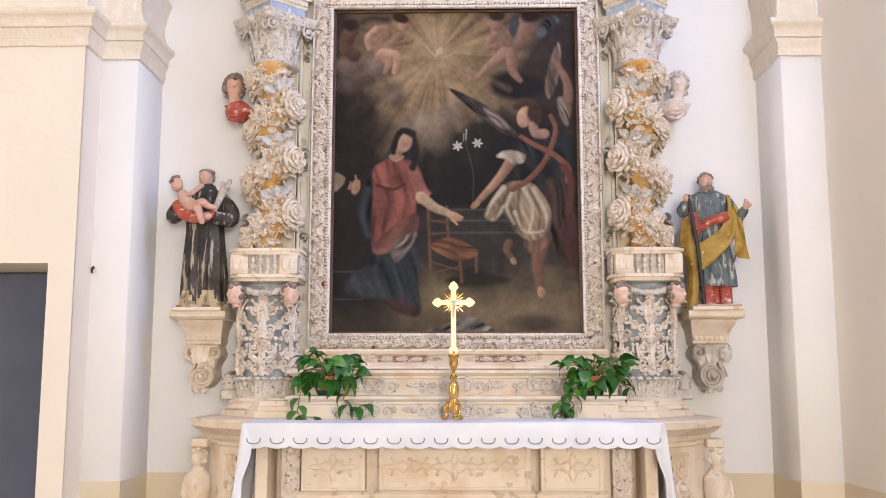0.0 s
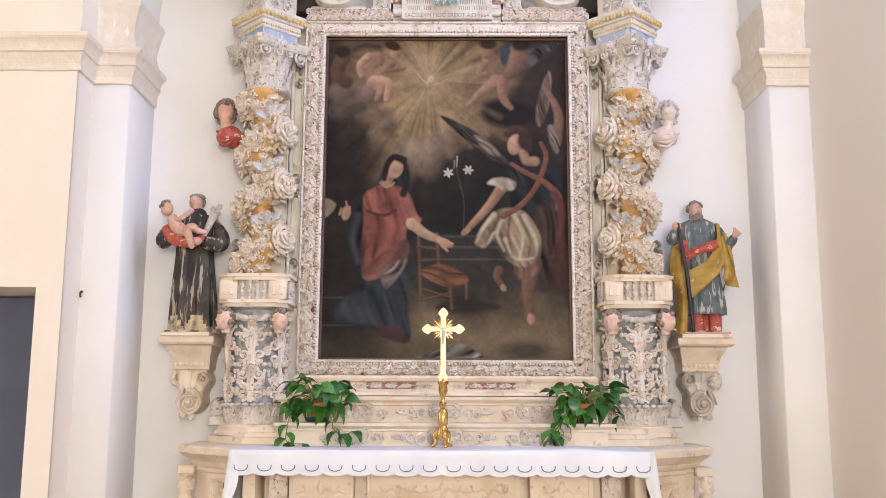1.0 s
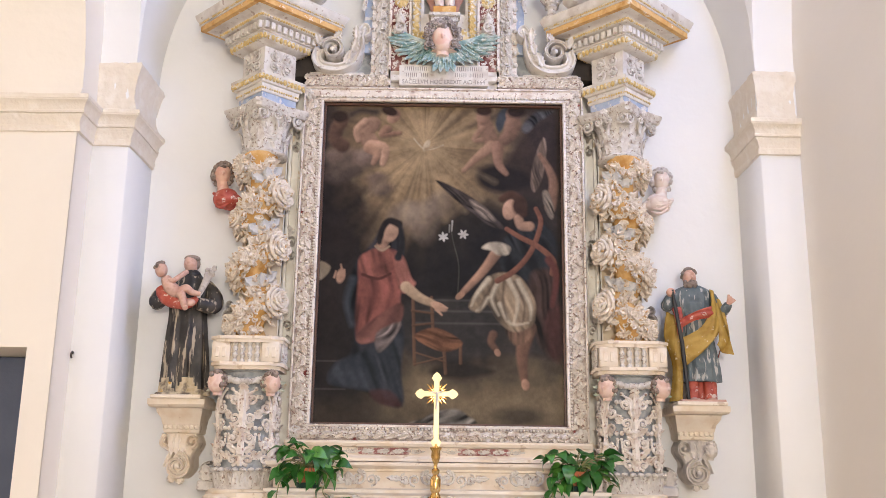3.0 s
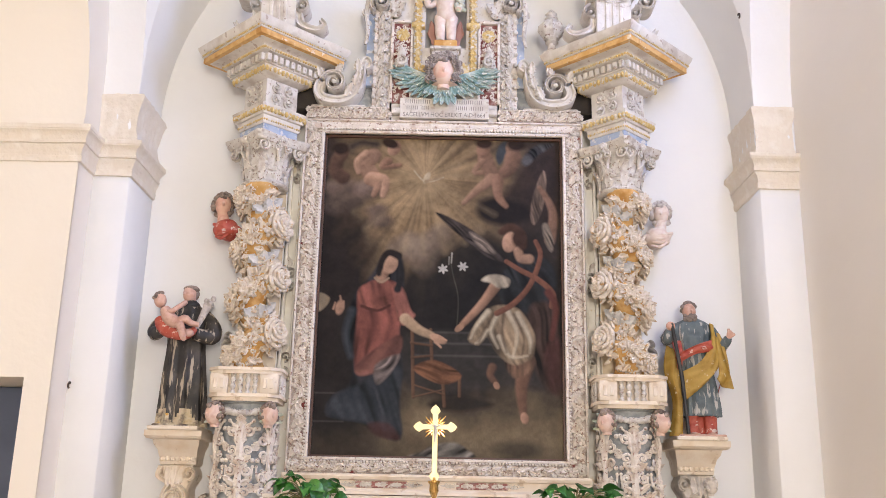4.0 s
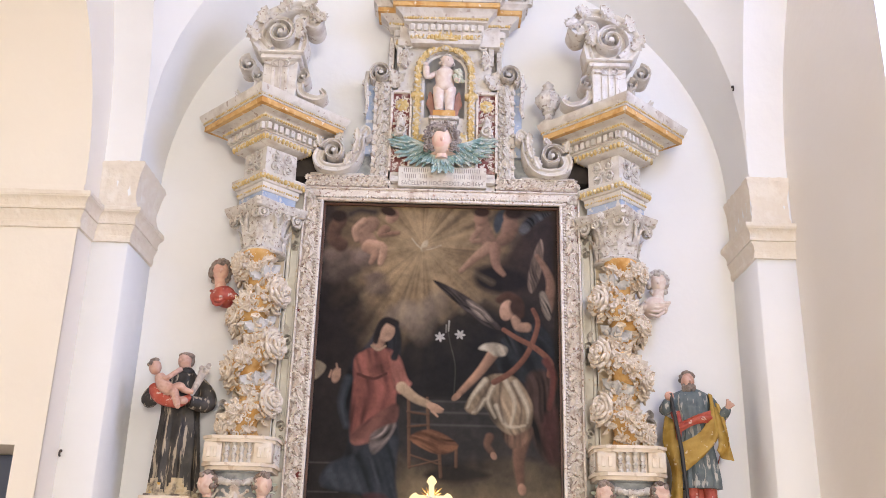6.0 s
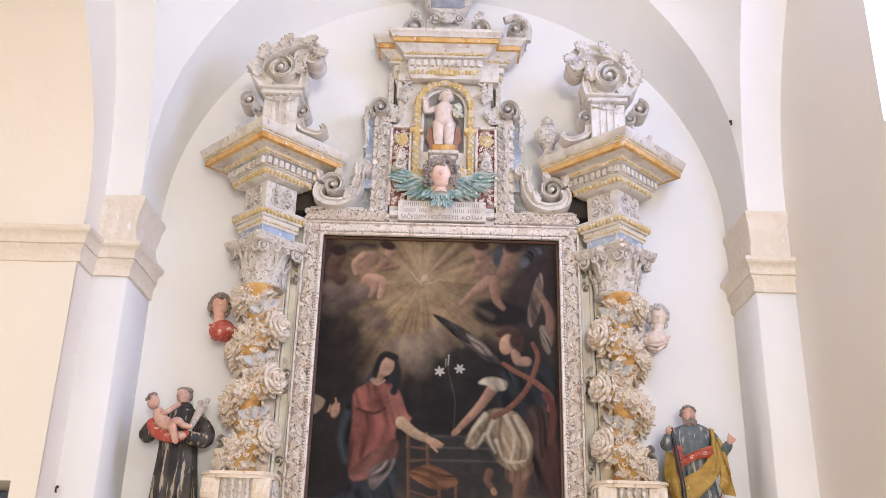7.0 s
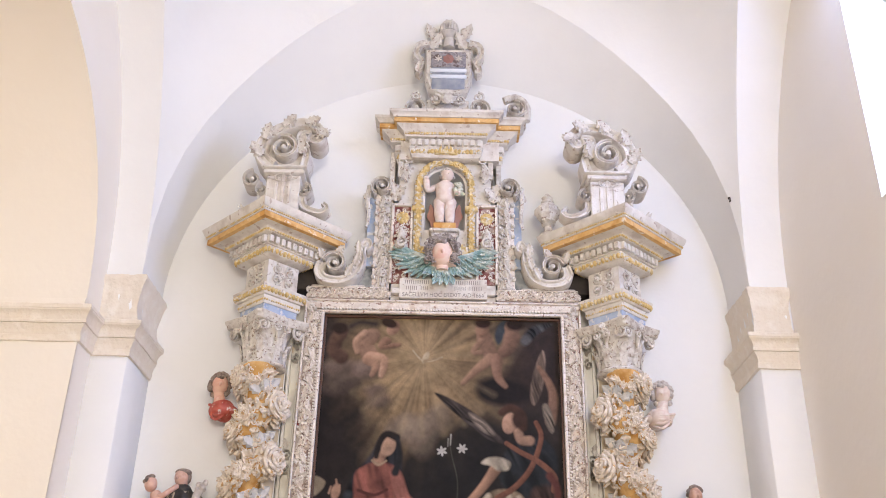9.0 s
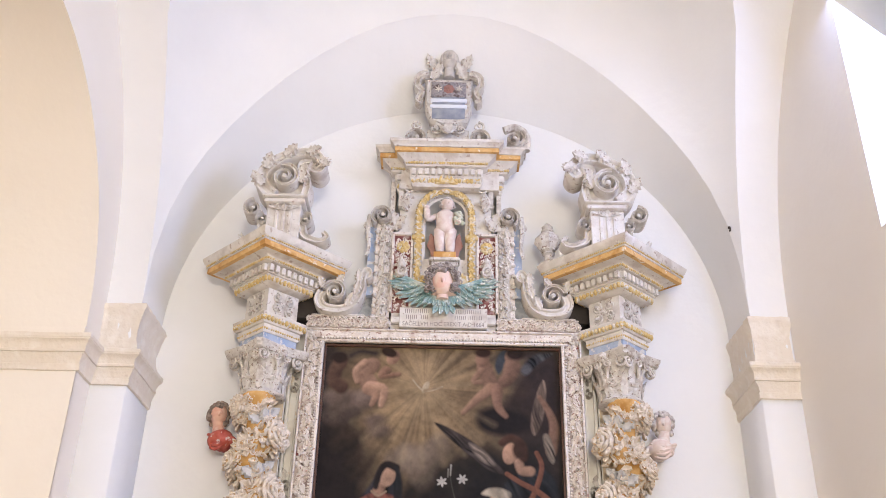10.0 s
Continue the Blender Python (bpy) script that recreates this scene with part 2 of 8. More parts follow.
def build_chapel():
    b = Build().box(-2.7, 2.7, BACK, BACK + 0.3, 0, 7.4)
    structure("wall_back", b, PLASTER, "white limewashed rear wall of the altar niche")
    # soffit between the two arches
    rows = []
    n = 48
    for k in range(7):
        t = k / 6
        row = []
        for j in range(n + 1):
            s = math.pi * j / n
            (xa, za), (xb, zb) = arch_front(s), arch_back(s)
            row.append((xa + (xb - xa) * t, FRONT + (BACK + 0.01 - FRONT) * t, za + (zb - za) * t))
        rows.append(row)
    structure("ceiling_soffit", Build().grid(rows), PLASTER, "plastered splayed soffit of the round niche arch", 60)
    # groin vault over the bays
    ys = [3.6 + 2.48 * math.cos(math.pi * i / 40) for i in range(41)] + [-1.36 + 2.48 * math.cos(math.pi * i / 40) for i in range(1, 41)]
    rows = [vault_row(y) for y in ys]
    structure("ceiling_vault", Build().grid(rows), PLASTER, "white plastered groin vault", 25)
    # ceiling added out of view, darkened so that less light bounces
    structure("ceiling_rear", Build().box(-2.7, 2.7, -6.2, -3.82, 4.3, 4.5), REAR_DARKENED, "unseen dark grey ceiling added to close the rear")
    # piers
    for sx, name in ((-1, "wall_pier_west"), (1, "wall_pier_east")):
        b = Build().box(min(sx * HALF, sx * 2.43), max(sx * HALF, sx * 2.43), FRONT, BACK + 0.02, 0, SPRING, bevel=0.012)
        structure(name, b, PLASTER, "white limewashed pier of the niche arch with softened edges", 60)
        structure("trim_dado", Build().box(min(sx * (HALF - 0.003), sx * 2.44), max(sx * (HALF - 0.003), sx * 2.44), FRONT - 0.003, BACK, 0, 0.895), DADO, "ochre painted dado band at the foot of the pier")
    structure("trim_dado_back", Build().box(-HALF + 0.004, HALF - 0.004, BACK - 0.004, BACK + 0.01, 0, 0.90), DADO, "ochre painted dado band on the rear wall")
    # east wall with the visible window and one added behind the camera
    b = Build()
    y_cuts, wins = (-6.2, -2.25, -0.65, 3.0, 4.56, 6.4), ((-2.25, -0.65), (3.0, 4.56))
    for a, c in zip(y_cuts, y_cuts[1:]):
        if (a, c) in wins:
            b.box(2.42, 2.85, a, c, 0, 4.16)
            b.box(2.42, 2.85, a, c, 7.1 if a > 0 else 6.5, 8.4)
        else:
            b.box(2.42, 2.85, a, c, 0, 8.4)
    structure("wall_east", b, PLASTER_RIGHT, "beige plastered side wall with a tall window and an added rear one")
    structure("trim_dado_east", Build().box(2.416, 2.43, -6, FRONT, 0, 0.895), DADO, "ochre painted dado band of the side wall")
    # west side: barrel-vaulted passage behind a low arch
    b = Build()
    ring = [(5.82, 0.0), (5.82, 3.98)] + [(4.21 + 1.61 * math.cos(s), 3.98 + 1.61 * math.sin(s)) for s in [math.pi * i / 32 for i in range(1, 33)]] + [(2.60, 0.0)]
    outer = [(6.4, 0.0), (6.4, 3.98)] + [(4.21 + 5.2 * math.cos(s), 3.98 + 4.4 * math.sin(s)) for s in [math.pi * i / 32 for i in range(1, 33)]] + [(-1.0, 0.0)]
    b.grid([[(-2.40, y, z) for y, z in ring], [(-2.40, y, z) for y, z in outer]])
    b.grid([[(-2.40, y, z) for y, z in ring[1:-1]], [(-7.0, y, z) for y, z in ring[1:-1]]])
    b.box(-7.0, -2.40, 2.3, 2.60, 0, 3.98)
    structure("wall_west", b, PLASTER_WARM, "cream plastered side wall with an arched passage", 30)
    # side and end walls of the rear: added unseen, darkened against bounce
    structure("wall_west_rear", Build().box(-2.7, -2.41, -6.2, 2.59, 0, 7.4), REAR_DARKENED, "unseen dark grey side wall added to close the rear")
    structure("wall_passage_end", Build().box(-7.3, -7.0, 2.3, 6.2, 0, 6), PLASTER_WARM, "cream plastered end wall of the passage")
    structure("wall_rear", Build().box(-2.7, 2.7, -6.5, -6.2, 0, 5), REAR_DARKENED, "unseen dark grey end wall added to close the rear")
    # wall with the doorway, in the passage
    b = Build().box(-2.57, -2.405, 5.817, 6.4, 0, 2.26).box(-7, -3.55, 5.817, 6.4, 0, 2.26).box(-7, -2.405, 5.817, 6.4, 2.26, 3.98)
    structure("wall_north", b, PLASTER_WARM, "cream plastered wall with a plain doorway")
    structure("wall_recess", Build().box(-7, -2.405, 6.75, 6.9, 0, 2.6).box(-7, -2.405, 6.4, 6.75, 2.26, 2.6).box(-2.57, -2.405, 6.4, 6.75, 0, 2.26).box(-3.7, -3.55, 6.4, 6.75, 0, 2.26), PLASTER, "plastered recess behind the doorway")
    structure("door_1", Build().box(-3.55, -2.571, 6.34, 6.39, 0.01, 2.255, bevel=0.004), DOOR, "dull blue-grey painted door, closed, in a plain opening")
    structure("floor", Build().box(-7.3, 2.9, -6.5, 7.0, -0.2, 0.0), FLOOR, "worn warm stone floor")
    structure("floor_step", Build().box(-1.75, 1.72, 4.55, BACK, 0, 0.15, bevel=0.01).box(-1.70, 1.67, 4.85, BACK, 0.15, 0.30, bevel=0.01), STONE_WARM, "two pale stone steps before the altar")



def impost(name, path, label):
    """Cornice carried along a plan path (its room on the left hand), with a hollow block above where tall is set."""
    prof = [(0.0, 3.668), (0.016, 3.672), (0.018, 3.712), (0.012, 3.716), (0.014, 3.722), (0.022, 3.752), (0.036, 3.775), (0.038, 3.784), (0.030, 3.789), (0.042, 3.793), (0.044, 3.806), (0.038, 3.811),
            (0.042, 3.84), (0.056, 3.862), (0.072, 3.872), (0.074, 3.880), (0.078, 3.884), (0.078, 3.908), (0.070, 3.914), (0.0, 3.916)]
    pts = [Vector(p) for p in path]
    rows = []
    for i, p in enumerate(pts):
        d0 = (p - pts[i - 1]).normalized() if i else (pts[1] - p).normalized()
        d1 = (pts[i + 1] - p).normalized() if i + 1 < len(pts) else d0
        n0, n1 = Vector((-d0.y, d0.x)), Vector((-d1.y, d1.x))
        mid = (n0 + n1) / (1 + n0.dot(n1))
        rows.append([(p.x + mid.x * (q + 0.0025 * math.sin(7.3 * i + 41 * z)), p.y + mid.y * (q + 0.0025 * math.sin(5.1 * i + 33 * z)), z + 0.002 * math.sin(2.1 * i + 3)) for q, z in prof])
    return structure(name, Build().grid(rows), IMPOST, label, 30)


def finer(path, step=0.12):
    out = []
    for a, c in zip(path, path[1:]):
        a, c = Vector(a), Vector(c)
        k = max(1, int((c - a).length / step))
        out += [a + (c - a) * j / k for j in range(k)]
    return [tuple(p) for p in out] + [path[-1]]


def impost_block(sx):
    """The flared block over the impost, under the springing."""
    prof = [(0.012, 3.90), (0.024, 3.92), (0.026, 3.945), (0.016, 3.97), (0.008, 4.01), (0.006, 4.06), (0.010, 4.12), (0.022, 4.18), (0.040, 4.225), (0.050, 4.245), (0.048, 4.262), (0.040, 4.272), (0.0, 4.276)]
    lip = 0.6 if sx > 0 else 1.0
    rnd = random.Random(21 + sx)
    plan = finer([(2.40, 6.10), (2.40, FRONT), (HALF, FRONT), (HALF, BACK)] if sx > 0 else [(-HALF, BACK), (-HALF, FRONT), (-2.40, FRONT), (-2.40, 6.10)], 0.022)
    pts = [Vector(p) for p in plan]
    rows = []
    for i, p in enumerate(pts):
        d0 = (p - pts[i - 1]).normalized() if i else (pts[1] - p).normalized()
        d1 = (pts[i + 1] - p).normalized() if i + 1 < len(pts) else d0
        n0, n1 = Vector((d0.y, -d0.x)), Vector((d1.y, -d1.x))
        n0, n1 = -n0, -n1
        mid = (n0 + n1) / (1 + n0.dot(n1))
        reveal = abs(mid.x) > 0.2
        row = []
        for q, z in prof:
            wear = rnd.gauss(0, 0.0030) + 0.003 * math.sin(4.7 * i)
            row.append((p.x + mid.x * (q * lip + wear) * (1.0 if reveal else 0.5), p.y + mid.y * (q * 0.6 + wear), z + rnd.gauss(0, 0.002)))
        rows.append(row)
    structure("trim_impost_block", Build().grid(rows), IMPOST, "flared plaster block carrying the arch, worn and limewashed", 40)


build_chapel()
impost("trim_impost_west", finer([(-HALF, BACK), (-HALF, FRONT), (-2.40, FRONT), (-2.40, 5.817), (-7.0, 5.817)]), "moulded cream impost cornice round the pier and along the wall")
impost("trim_impost_east", finer([(2.42, FRONT), (HALF, FRONT), (HALF, BACK)]), "moulded cream impost cornice round the pier")
impost_block(-1)
impost_block(1)


# ---- ornament ----
def spiral(r, turns=1.5, thick=0.2, deep=0.5, start=0.0, side=1, n=9):
    """A carved volute round the origin, in the plane of x and z, facing -y."""
    b, path, radii = Build(), [], []
    k = int(n * turns)
    for i in range(k + 1):
        t = i / k
        a = start + side * 2 * math.pi * turns * t
        q = r * (1 - 0.82 * t)
        path.append((q * math.cos(a), -0.25 * r * deep * (0.3 + t), q * math.sin(a)))
        radii.append(r * thick * (1 - 0.45 * t))
    b.tube(path, radii, 6)
    return b.ball((0, -r * deep * 0.4, 0), r * 0.24, 8, 5)


def curl(pts, r0, r1, n=5, end=0.0, sides=6):
    """A tapered stem through a few points, with an optional ball at its end."""
    path = catmull(pts, n)
    k = len(path)
    b = Build().tube(path, [r0 + (r1 - r0) * i / (k - 1) for i in range(k)], sides)
    if end:
        b.ball(path[-1], end, 8, 5)
    return b


def leaf(length, width, bend=0.3, lobes=3, thick=0.25, tip=0.6):
    """An acanthus leaf from the origin up +z, facing -y, its tip bent forwards."""
    rows = []
    k = 8
    for i in range(k + 1):
        t = i / k
        w = width * (math.sin(math.pi * min(1, 0.12 + 0.88 * t)) ** 0.7) * (1 + 0.22 * math.cos(2 * math.pi * lobes * t)) * 0.5
        w = max(w, width * 0.04)
        a = bend * t * t * 2.2
        y, z = -length * bend * t ** tip * t, length * (t - 0.25 * bend * t ** 4)
        d = thick * width * (0.5 + 0.5 * math.sin(math.pi * t))
        rows.append([(-w, y + d * 0.1, z), (-w * 0.55, y - d * 0.55, z), (0, y - d * 0.25, z), (w * 0.55, y - d * 0.55, z), (w, y + d * 0.1, z), (0, y + d * 0.5, z)])
    return Build().grid(rows, 0, True, None, True)


def rosette(r, outer=7, inner=5):
    b = Build().ball((0, -0.30 * r, 0), 0.26 * r, 8, 5)
    for n, q, s, y in ((outer, 0.66, 0.36, 0.0), (inner, 0.38, 0.27, -0.18)):
        for i in range(n):
            a = 2 * math.pi * (i + 0.3 * (n == inner)) / n
            m = Matrix.Rotation(-a, 4, "Y") @ pose(q * r, y * r, 0, 0, 0, 25)
            b.ball((0, 0, 0), (s * r, s * r * 0.55, s * r * 1.05), 8, 4, 0, m)
    return b


def rose(r):
    """A full carved rose facing -y: wavy rings of petals stepping forwards to a bud."""
    b = Build().ball((0, 0.02 * r, 0), (0.95 * r, 0.34 * r, 0.95 * r), 12, 6)
    for k, (q, y, t, lobes) in enumerate(((0.90, -0.10, 0.15, 7), (0.68, -0.27, 0.14, 6), (0.45, -0.40, 0.13, 5), (0.24, -0.48, 0.11, 4))):
        ring = []
        for i in range(28):
            a = 2 * math.pi * i / 28
            w = 1 + 0.20 * abs(math.sin(lobes * a / 2 + k)) - 0.10 + 0.05 * math.sin(3 * a + 2 * k)
            ring.append((q * r * w * math.cos(a), r * (y - 0.16 * abs(math.sin(lobes * a / 2 + k)) + 0.06 * math.sin(2 * a + k)), q * r * w * math.sin(a)))
        b.tube(ring + ring[:2], t * r, 6)
    return b.ball((0, -0.52 * r, 0), 0.14 * r, 8, 5)


def ribbon(pts, t0, t1, y0, y1):
    """A carved scroll band along a line of (x, z), its face hollowed between two rims at y0 and its back at y1."""
    k, rows = len(pts), []
    for i in range(k):
        a, c = pts[max(0, i - 1)], pts[min(k - 1, i + 1)]
        d = math.hypot(c[0] - a[0], c[1] - a[1]) or 1.0
        nx, nz = -(c[1] - a[1]) / d, (c[0] - a[0]) / d
        t = t0 + (t1 - t0) * i / (k - 1)
        rows.append([(pts[i][0] + nx * t * o, y, pts[i][1] + nz * t * o) for o, y in ((-1, y1), (-1, y0 + 0.012), (-0.8, y0), (-0.5, y0 + 0.004), (-0.25, y0 + 0.022), (0.25, y0 + 0.022), (0.5, y0 + 0.004), (0.8, y0), (1, y0 + 0.012), (1, y1))])
    return Build().grid(rows, 0, True, None, True)


def smooth_line(pts, n=6):
    return [(p.x, p.z) for p in catmull([(x, 0, z) for x, z in pts], n)]


def coil(cx, cz, r, turns, start, side, n=16):
    """The line of a volute from its rim to its eye."""
    k = int(n * turns)
    return [(cx + r * (1 - 0.84 * i / k) * math.cos(start + side * 2 * math.pi * turns * i / k), cz + r * (1 - 0.84 * i / k) * math.sin(start + side * 2 * math.pi * turns * i / k)) for i in range(k + 1)]


def volute(cx, cz, r, turns, start, side, y0, y1):
    b = ribbon(coil(cx, cz, r, turns, start, side), 0.17 * r, 0.09 * r, y0, y1)
    return b.ball((cx, y0 + 0.01, cz), (0.2 * r, 0.14 * r, 0.2 * r), 10, 6)


def egg_row(b, p0, p1, r, step, slot=0, squash=(1, 1, 1)):
    p0, p1 = Vector(p0), Vector(p1)
    k = max(1, round((p1 - p0).length / step))
    for i in range(k):
        c = p0 + (p1 - p0) * (i + 0.5) / k
        b.ball(c, (r * squash[0], r * squash[1], r * squash[2]), 6, 4, slot)
    return b


def place(x, y, z, rx=0, ry=0, rz=0, s=1.0):
    return pose(x, y, z, rx, ry, rz) @ Matrix.Scale(s, 4)


def scroll_group(w, h, n=3, seed=1):
    """A running acanthus scroll about the origin, w wide and h high: volutes that shrink outwards, with leaves."""
    rnd = random.Random(seed)
    b = Build()
    for side in (-1, 1):
        x = 0.0
        for i in range(n):
            r = h * (0.42 - 0.09 * i)
            x += r * 1.15
            up = 1 if i % 2 == 0 else -1
            m = place(side * x, 0, up * h * 0.05, 0, 0, 0, 1)
            b.join(spiral(r, 1.35, 0.19, 0.5, math.pi / 2 * up + (0 if side > 0 else 0.0), side * -up), m)
            b.join(leaf(h * 0.55, h * 0.28, 0.4), place(side * (x - r * 0.9), 0, -up * h * 0.20, 0, side * (60 + 25 * rnd.random()) * up, 0))
            x += r * 0.75
        b.join(leaf(w * 0.5 - x + h * 0.3, h * 0.3, 0.3), place(side * (x - 0.1 * h), 0, 0, 0, side * 85, 0))
    return b.join(leaf(h * 0.8, h * 0.5, 0.4), place(0, 0, -h * 0.35))


def mirror(b):
    """The same across the axis of the altar."""
    c = Build()
    c.v = [(2 * X0 - x, y, z) for x, y, z in b.v]
    c.f = [tuple(reversed(f)) for f in b.f]
    c.m = list(b.m)
    return c


def both(b, side):
    return b if side < 0 else mirror(b)


# ---- columns ----
CX, CY = X0 - 1.265, 6.35


def shaft_axis(z):
    a = 2 * math.pi * (z - 2.40) / 0.375 + 1.9
    return Vector((CX + 0.052 * math.cos(a), CY + 0.052 * math.sin(a), z)), a


def on_shaft(z, ang, out):
    """A place on the twisted shaft, facing outwards at that angle."""
    c, _ = shaft_axis(z)
    d = Vector((math.cos(ang), math.sin(ang), 0))
    return Matrix.Translation(c + d * out) @ Matrix.Rotation(ang + math.pi / 2, 4, "Z")


def column_vine(rnd):
    """Big roses on the inner bulges, small ones on the outer, with leaves, buds and a climbing stem."""
    b = Build()
    for n in range(4):
        z = 2.287 + 0.375 * n
        if n:
            m = on_shaft(z - 0.02, -0.62, 0.125) @ pose(0, 0, 0, -8, 15 * n, 0)
            b.join(rose(0.098), m)
            for k in range(8):
                b.join(leaf(0.062, 0.058, 0.25, 2, 0.45), m @ pose(0, 0.022, 0, 0, 45 * k + rnd.uniform(-8, 8), 0) @ pose(0, 0, 0.068))
        for ang, dz, r in ((math.pi + 0.75, 0.1875, 0.066), (math.pi + 0.15, 0.13, 0.05), (math.pi + 1.15, 0.27, 0.048)):
            zz = z + dz
            if 2.44 < zz < 3.63:
                m = on_shaft(zz, ang, 0.128) @ pose(0, 0, 0, rnd.uniform(-12, 12), rnd.uniform(0, 60), 0)
                b.join(rose(r), m)
                for k in range(6):
                    b.join(leaf(0.058, 0.05, 0.3, 2, 0.45), m @ pose(0, 0.016, 0, 0, 60 * k + rnd.uniform(-14, 14), 0) @ pose(0, 0, 0.04))
        # curled leaves along the twist and small buds
        for i in range(92):
            zz = z + 0.375 * rnd.random()
            c, a = shaft_axis(min(max(zz, 2.42), 3.62))
            ang = rnd.uniform(-math.pi * 1.05, 0.25)
            if not 2.41 < zz < 3.66 or ((ang - a - 2.5) % (2 * math.pi) < 0.85 and zz < 3.55):
                continue
            m = on_shaft(zz, ang, 0.118) @ pose(0, 0, 0, rnd.uniform(-5, 18), rnd.uniform(-150, 150), 0)
            b.join(leaf(rnd.uniform(0.055, 0.085), rnd.uniform(0.04, 0.06), rnd.uniform(0.25, 0.55), rnd.choice((2, 3)), 0.5), m)
            if i % 4 == 1:
                b.join(spiral(rnd.uniform(0.018, 0.026), 1.2, 0.32, 0.9, rnd.uniform(0, 6), rnd.choice((-1, 1))), on_shaft(zz, ang + 0.25, 0.122))
        for i in range(10):
            zz = z + 0.375 * rnd.random()
            if 2.42 < zz < 3.62:
                p = on_shaft(zz, rnd.uniform(-math.pi, 0.2), rnd.uniform(0.118, 0.138)).translation
                b.ball(p, rnd.uniform(0.012, 0.022), 6, 4)
    for k in range(15):
        ang = -math.pi * 1.02 + k * 0.235
        zz = 3.55 + 0.05 * (k % 2)
        b.join(leaf(0.085, 0.06, 0.4, 3, 0.5), on_shaft(zz, ang, 0.116) @ pose(0, 0, 0, 8, rnd.uniform(-50, 50), 0))
        if k % 3 == 1:
            b.join(rose(0.042), on_shaft(zz - 0.02, ang, 0.126))
    path = []
    for i in range(90):
        zz = 2.42 + 1.25 * i / 89
        c, a = shaft_axis(zz)
        path.append(c + Vector((math.cos(a - 1.1), math.sin(a - 1.1), 0)) * 0.118)
    return b.tube(path, [0.019 - 0.006 * i / 89 for i in range(90)], 7)


def blue_leaf(n):
    """Broad bluish leaves over a rose."""
    z = 2.287 + 0.375 * n
    b = Build()
    for dz, ang, turn in ((0.095, -1.05, -25), (0.125, -0.65, 30), (0.09, -1.45, -60)):
        b.join(leaf(0.105, 0.078, 0.35, 3, 0.4), on_shaft(z + dz, ang, 0.122) @ pose(0, 0, 0, 6, turn, 0))
    return b


def drum_wrap(x, y, z, r=0.185):
    """From a flat sheet (x along, -y out, z up) to the round drum, x = 0 in front."""
    a = x / r - math.pi / 2
    return (CX + (r - y) * math.cos(a), CY + (r - y) * math.sin(a), z)


def drum_scrolls():
    """Pierced scrollwork of the lower drum, laid flat and wrapped round."""
    b = Build()
    pitch = 2 * math.pi * 0.185 / 6
    for k in range(-2, 3):
        x = k * pitch
        tall = k % 2 == 0
        # balustrade-like stalk
        b.tube([(x, -0.012, 1.56), (x, -0.02, 1.66), (x, -0.012, 1.78), (x, -0.02, 1.90), (x, -0.012, 2.06)], [0.015, 0.026, 0.014, 0.024, 0.015], 6)
        b.join(rosette(0.034), Matrix.Translation((x, -0.022, 1.80 if tall else 1.72)))
        for s in (-1, 1):
            b.join(spiral(0.040, 1.5, 0.34, 0.9, math.pi / 2, s), place(x + s * 0.052, -0.008, 1.985 if tall else 1.93))
            b.join(spiral(0.036, 1.4, 0.34, 0.9, -math.pi / 2, -s), place(x + s * 0.048, -0.008, 1.86 if tall else 1.83))
            b.join(spiral(0.038, 1.5, 0.34, 0.9, math.pi / 2, s), place(x + s * 0.05, -0.008, 1.735 if tall else 1.70))
            b.join(spiral(0.036, 1.4, 0.34, 0.9, -math.pi / 2, -s), place(x + s * 0.045, -0.008, 1.60))
            b.join(curl([(x, -0.01, 1.63), (x + s * 0.03, -0.025, 1.67), (x + s * 0.075, -0.012, 1.69), (x + s * 0.085, -0.01, 1.76)], 0.011, 0.007, 4, 0.012))
            b.join(curl([(x, -0.01, 1.88), (x + s * 0.025, -0.025, 1.93), (x + s * 0.03, -0.015, 2.0), (x + s * 0.075, -0.012, 2.05)], 0.012, 0.007, 4, 0.013))
            b.join(leaf(0.09, 0.045, 0.5), place(x + s * 0.03, -0.006, 1.64, 0, s * 35, 0))
            b.join(leaf(0.08, 0.04, 0.5), place(x + s * 0.02, -0.006, 1.78, 0, s * 40, 0))
            b.join(leaf(0.07, 0.045, 0.5, 4), place(x + s * 0.085, -0.004, 1.86, 0, s * 10, 0))
            b.join(leaf(0.07, 0.045, 0.5, 4), place(x + s * 0.085, -0.004, 1.60, 0, -s * 10, 0))
            b.ball((x + s * 0.08, -0.012, 1.80), 0.016, 6, 4).ball((x + s * 0.03, -0.012, 1.93), 0.013, 6, 4).ball((x + s * 0.085, -0.012, 2.0), 0.016, 6, 4)
        b.join(leaf(0.10, 0.06, 0.6), place(x, -0.004, 2.0))
        b.join(leaf(0.08, 0.06, 0.6), place(x, -0.004, 1.57))
    b.warp(drum_wrap)
    return b


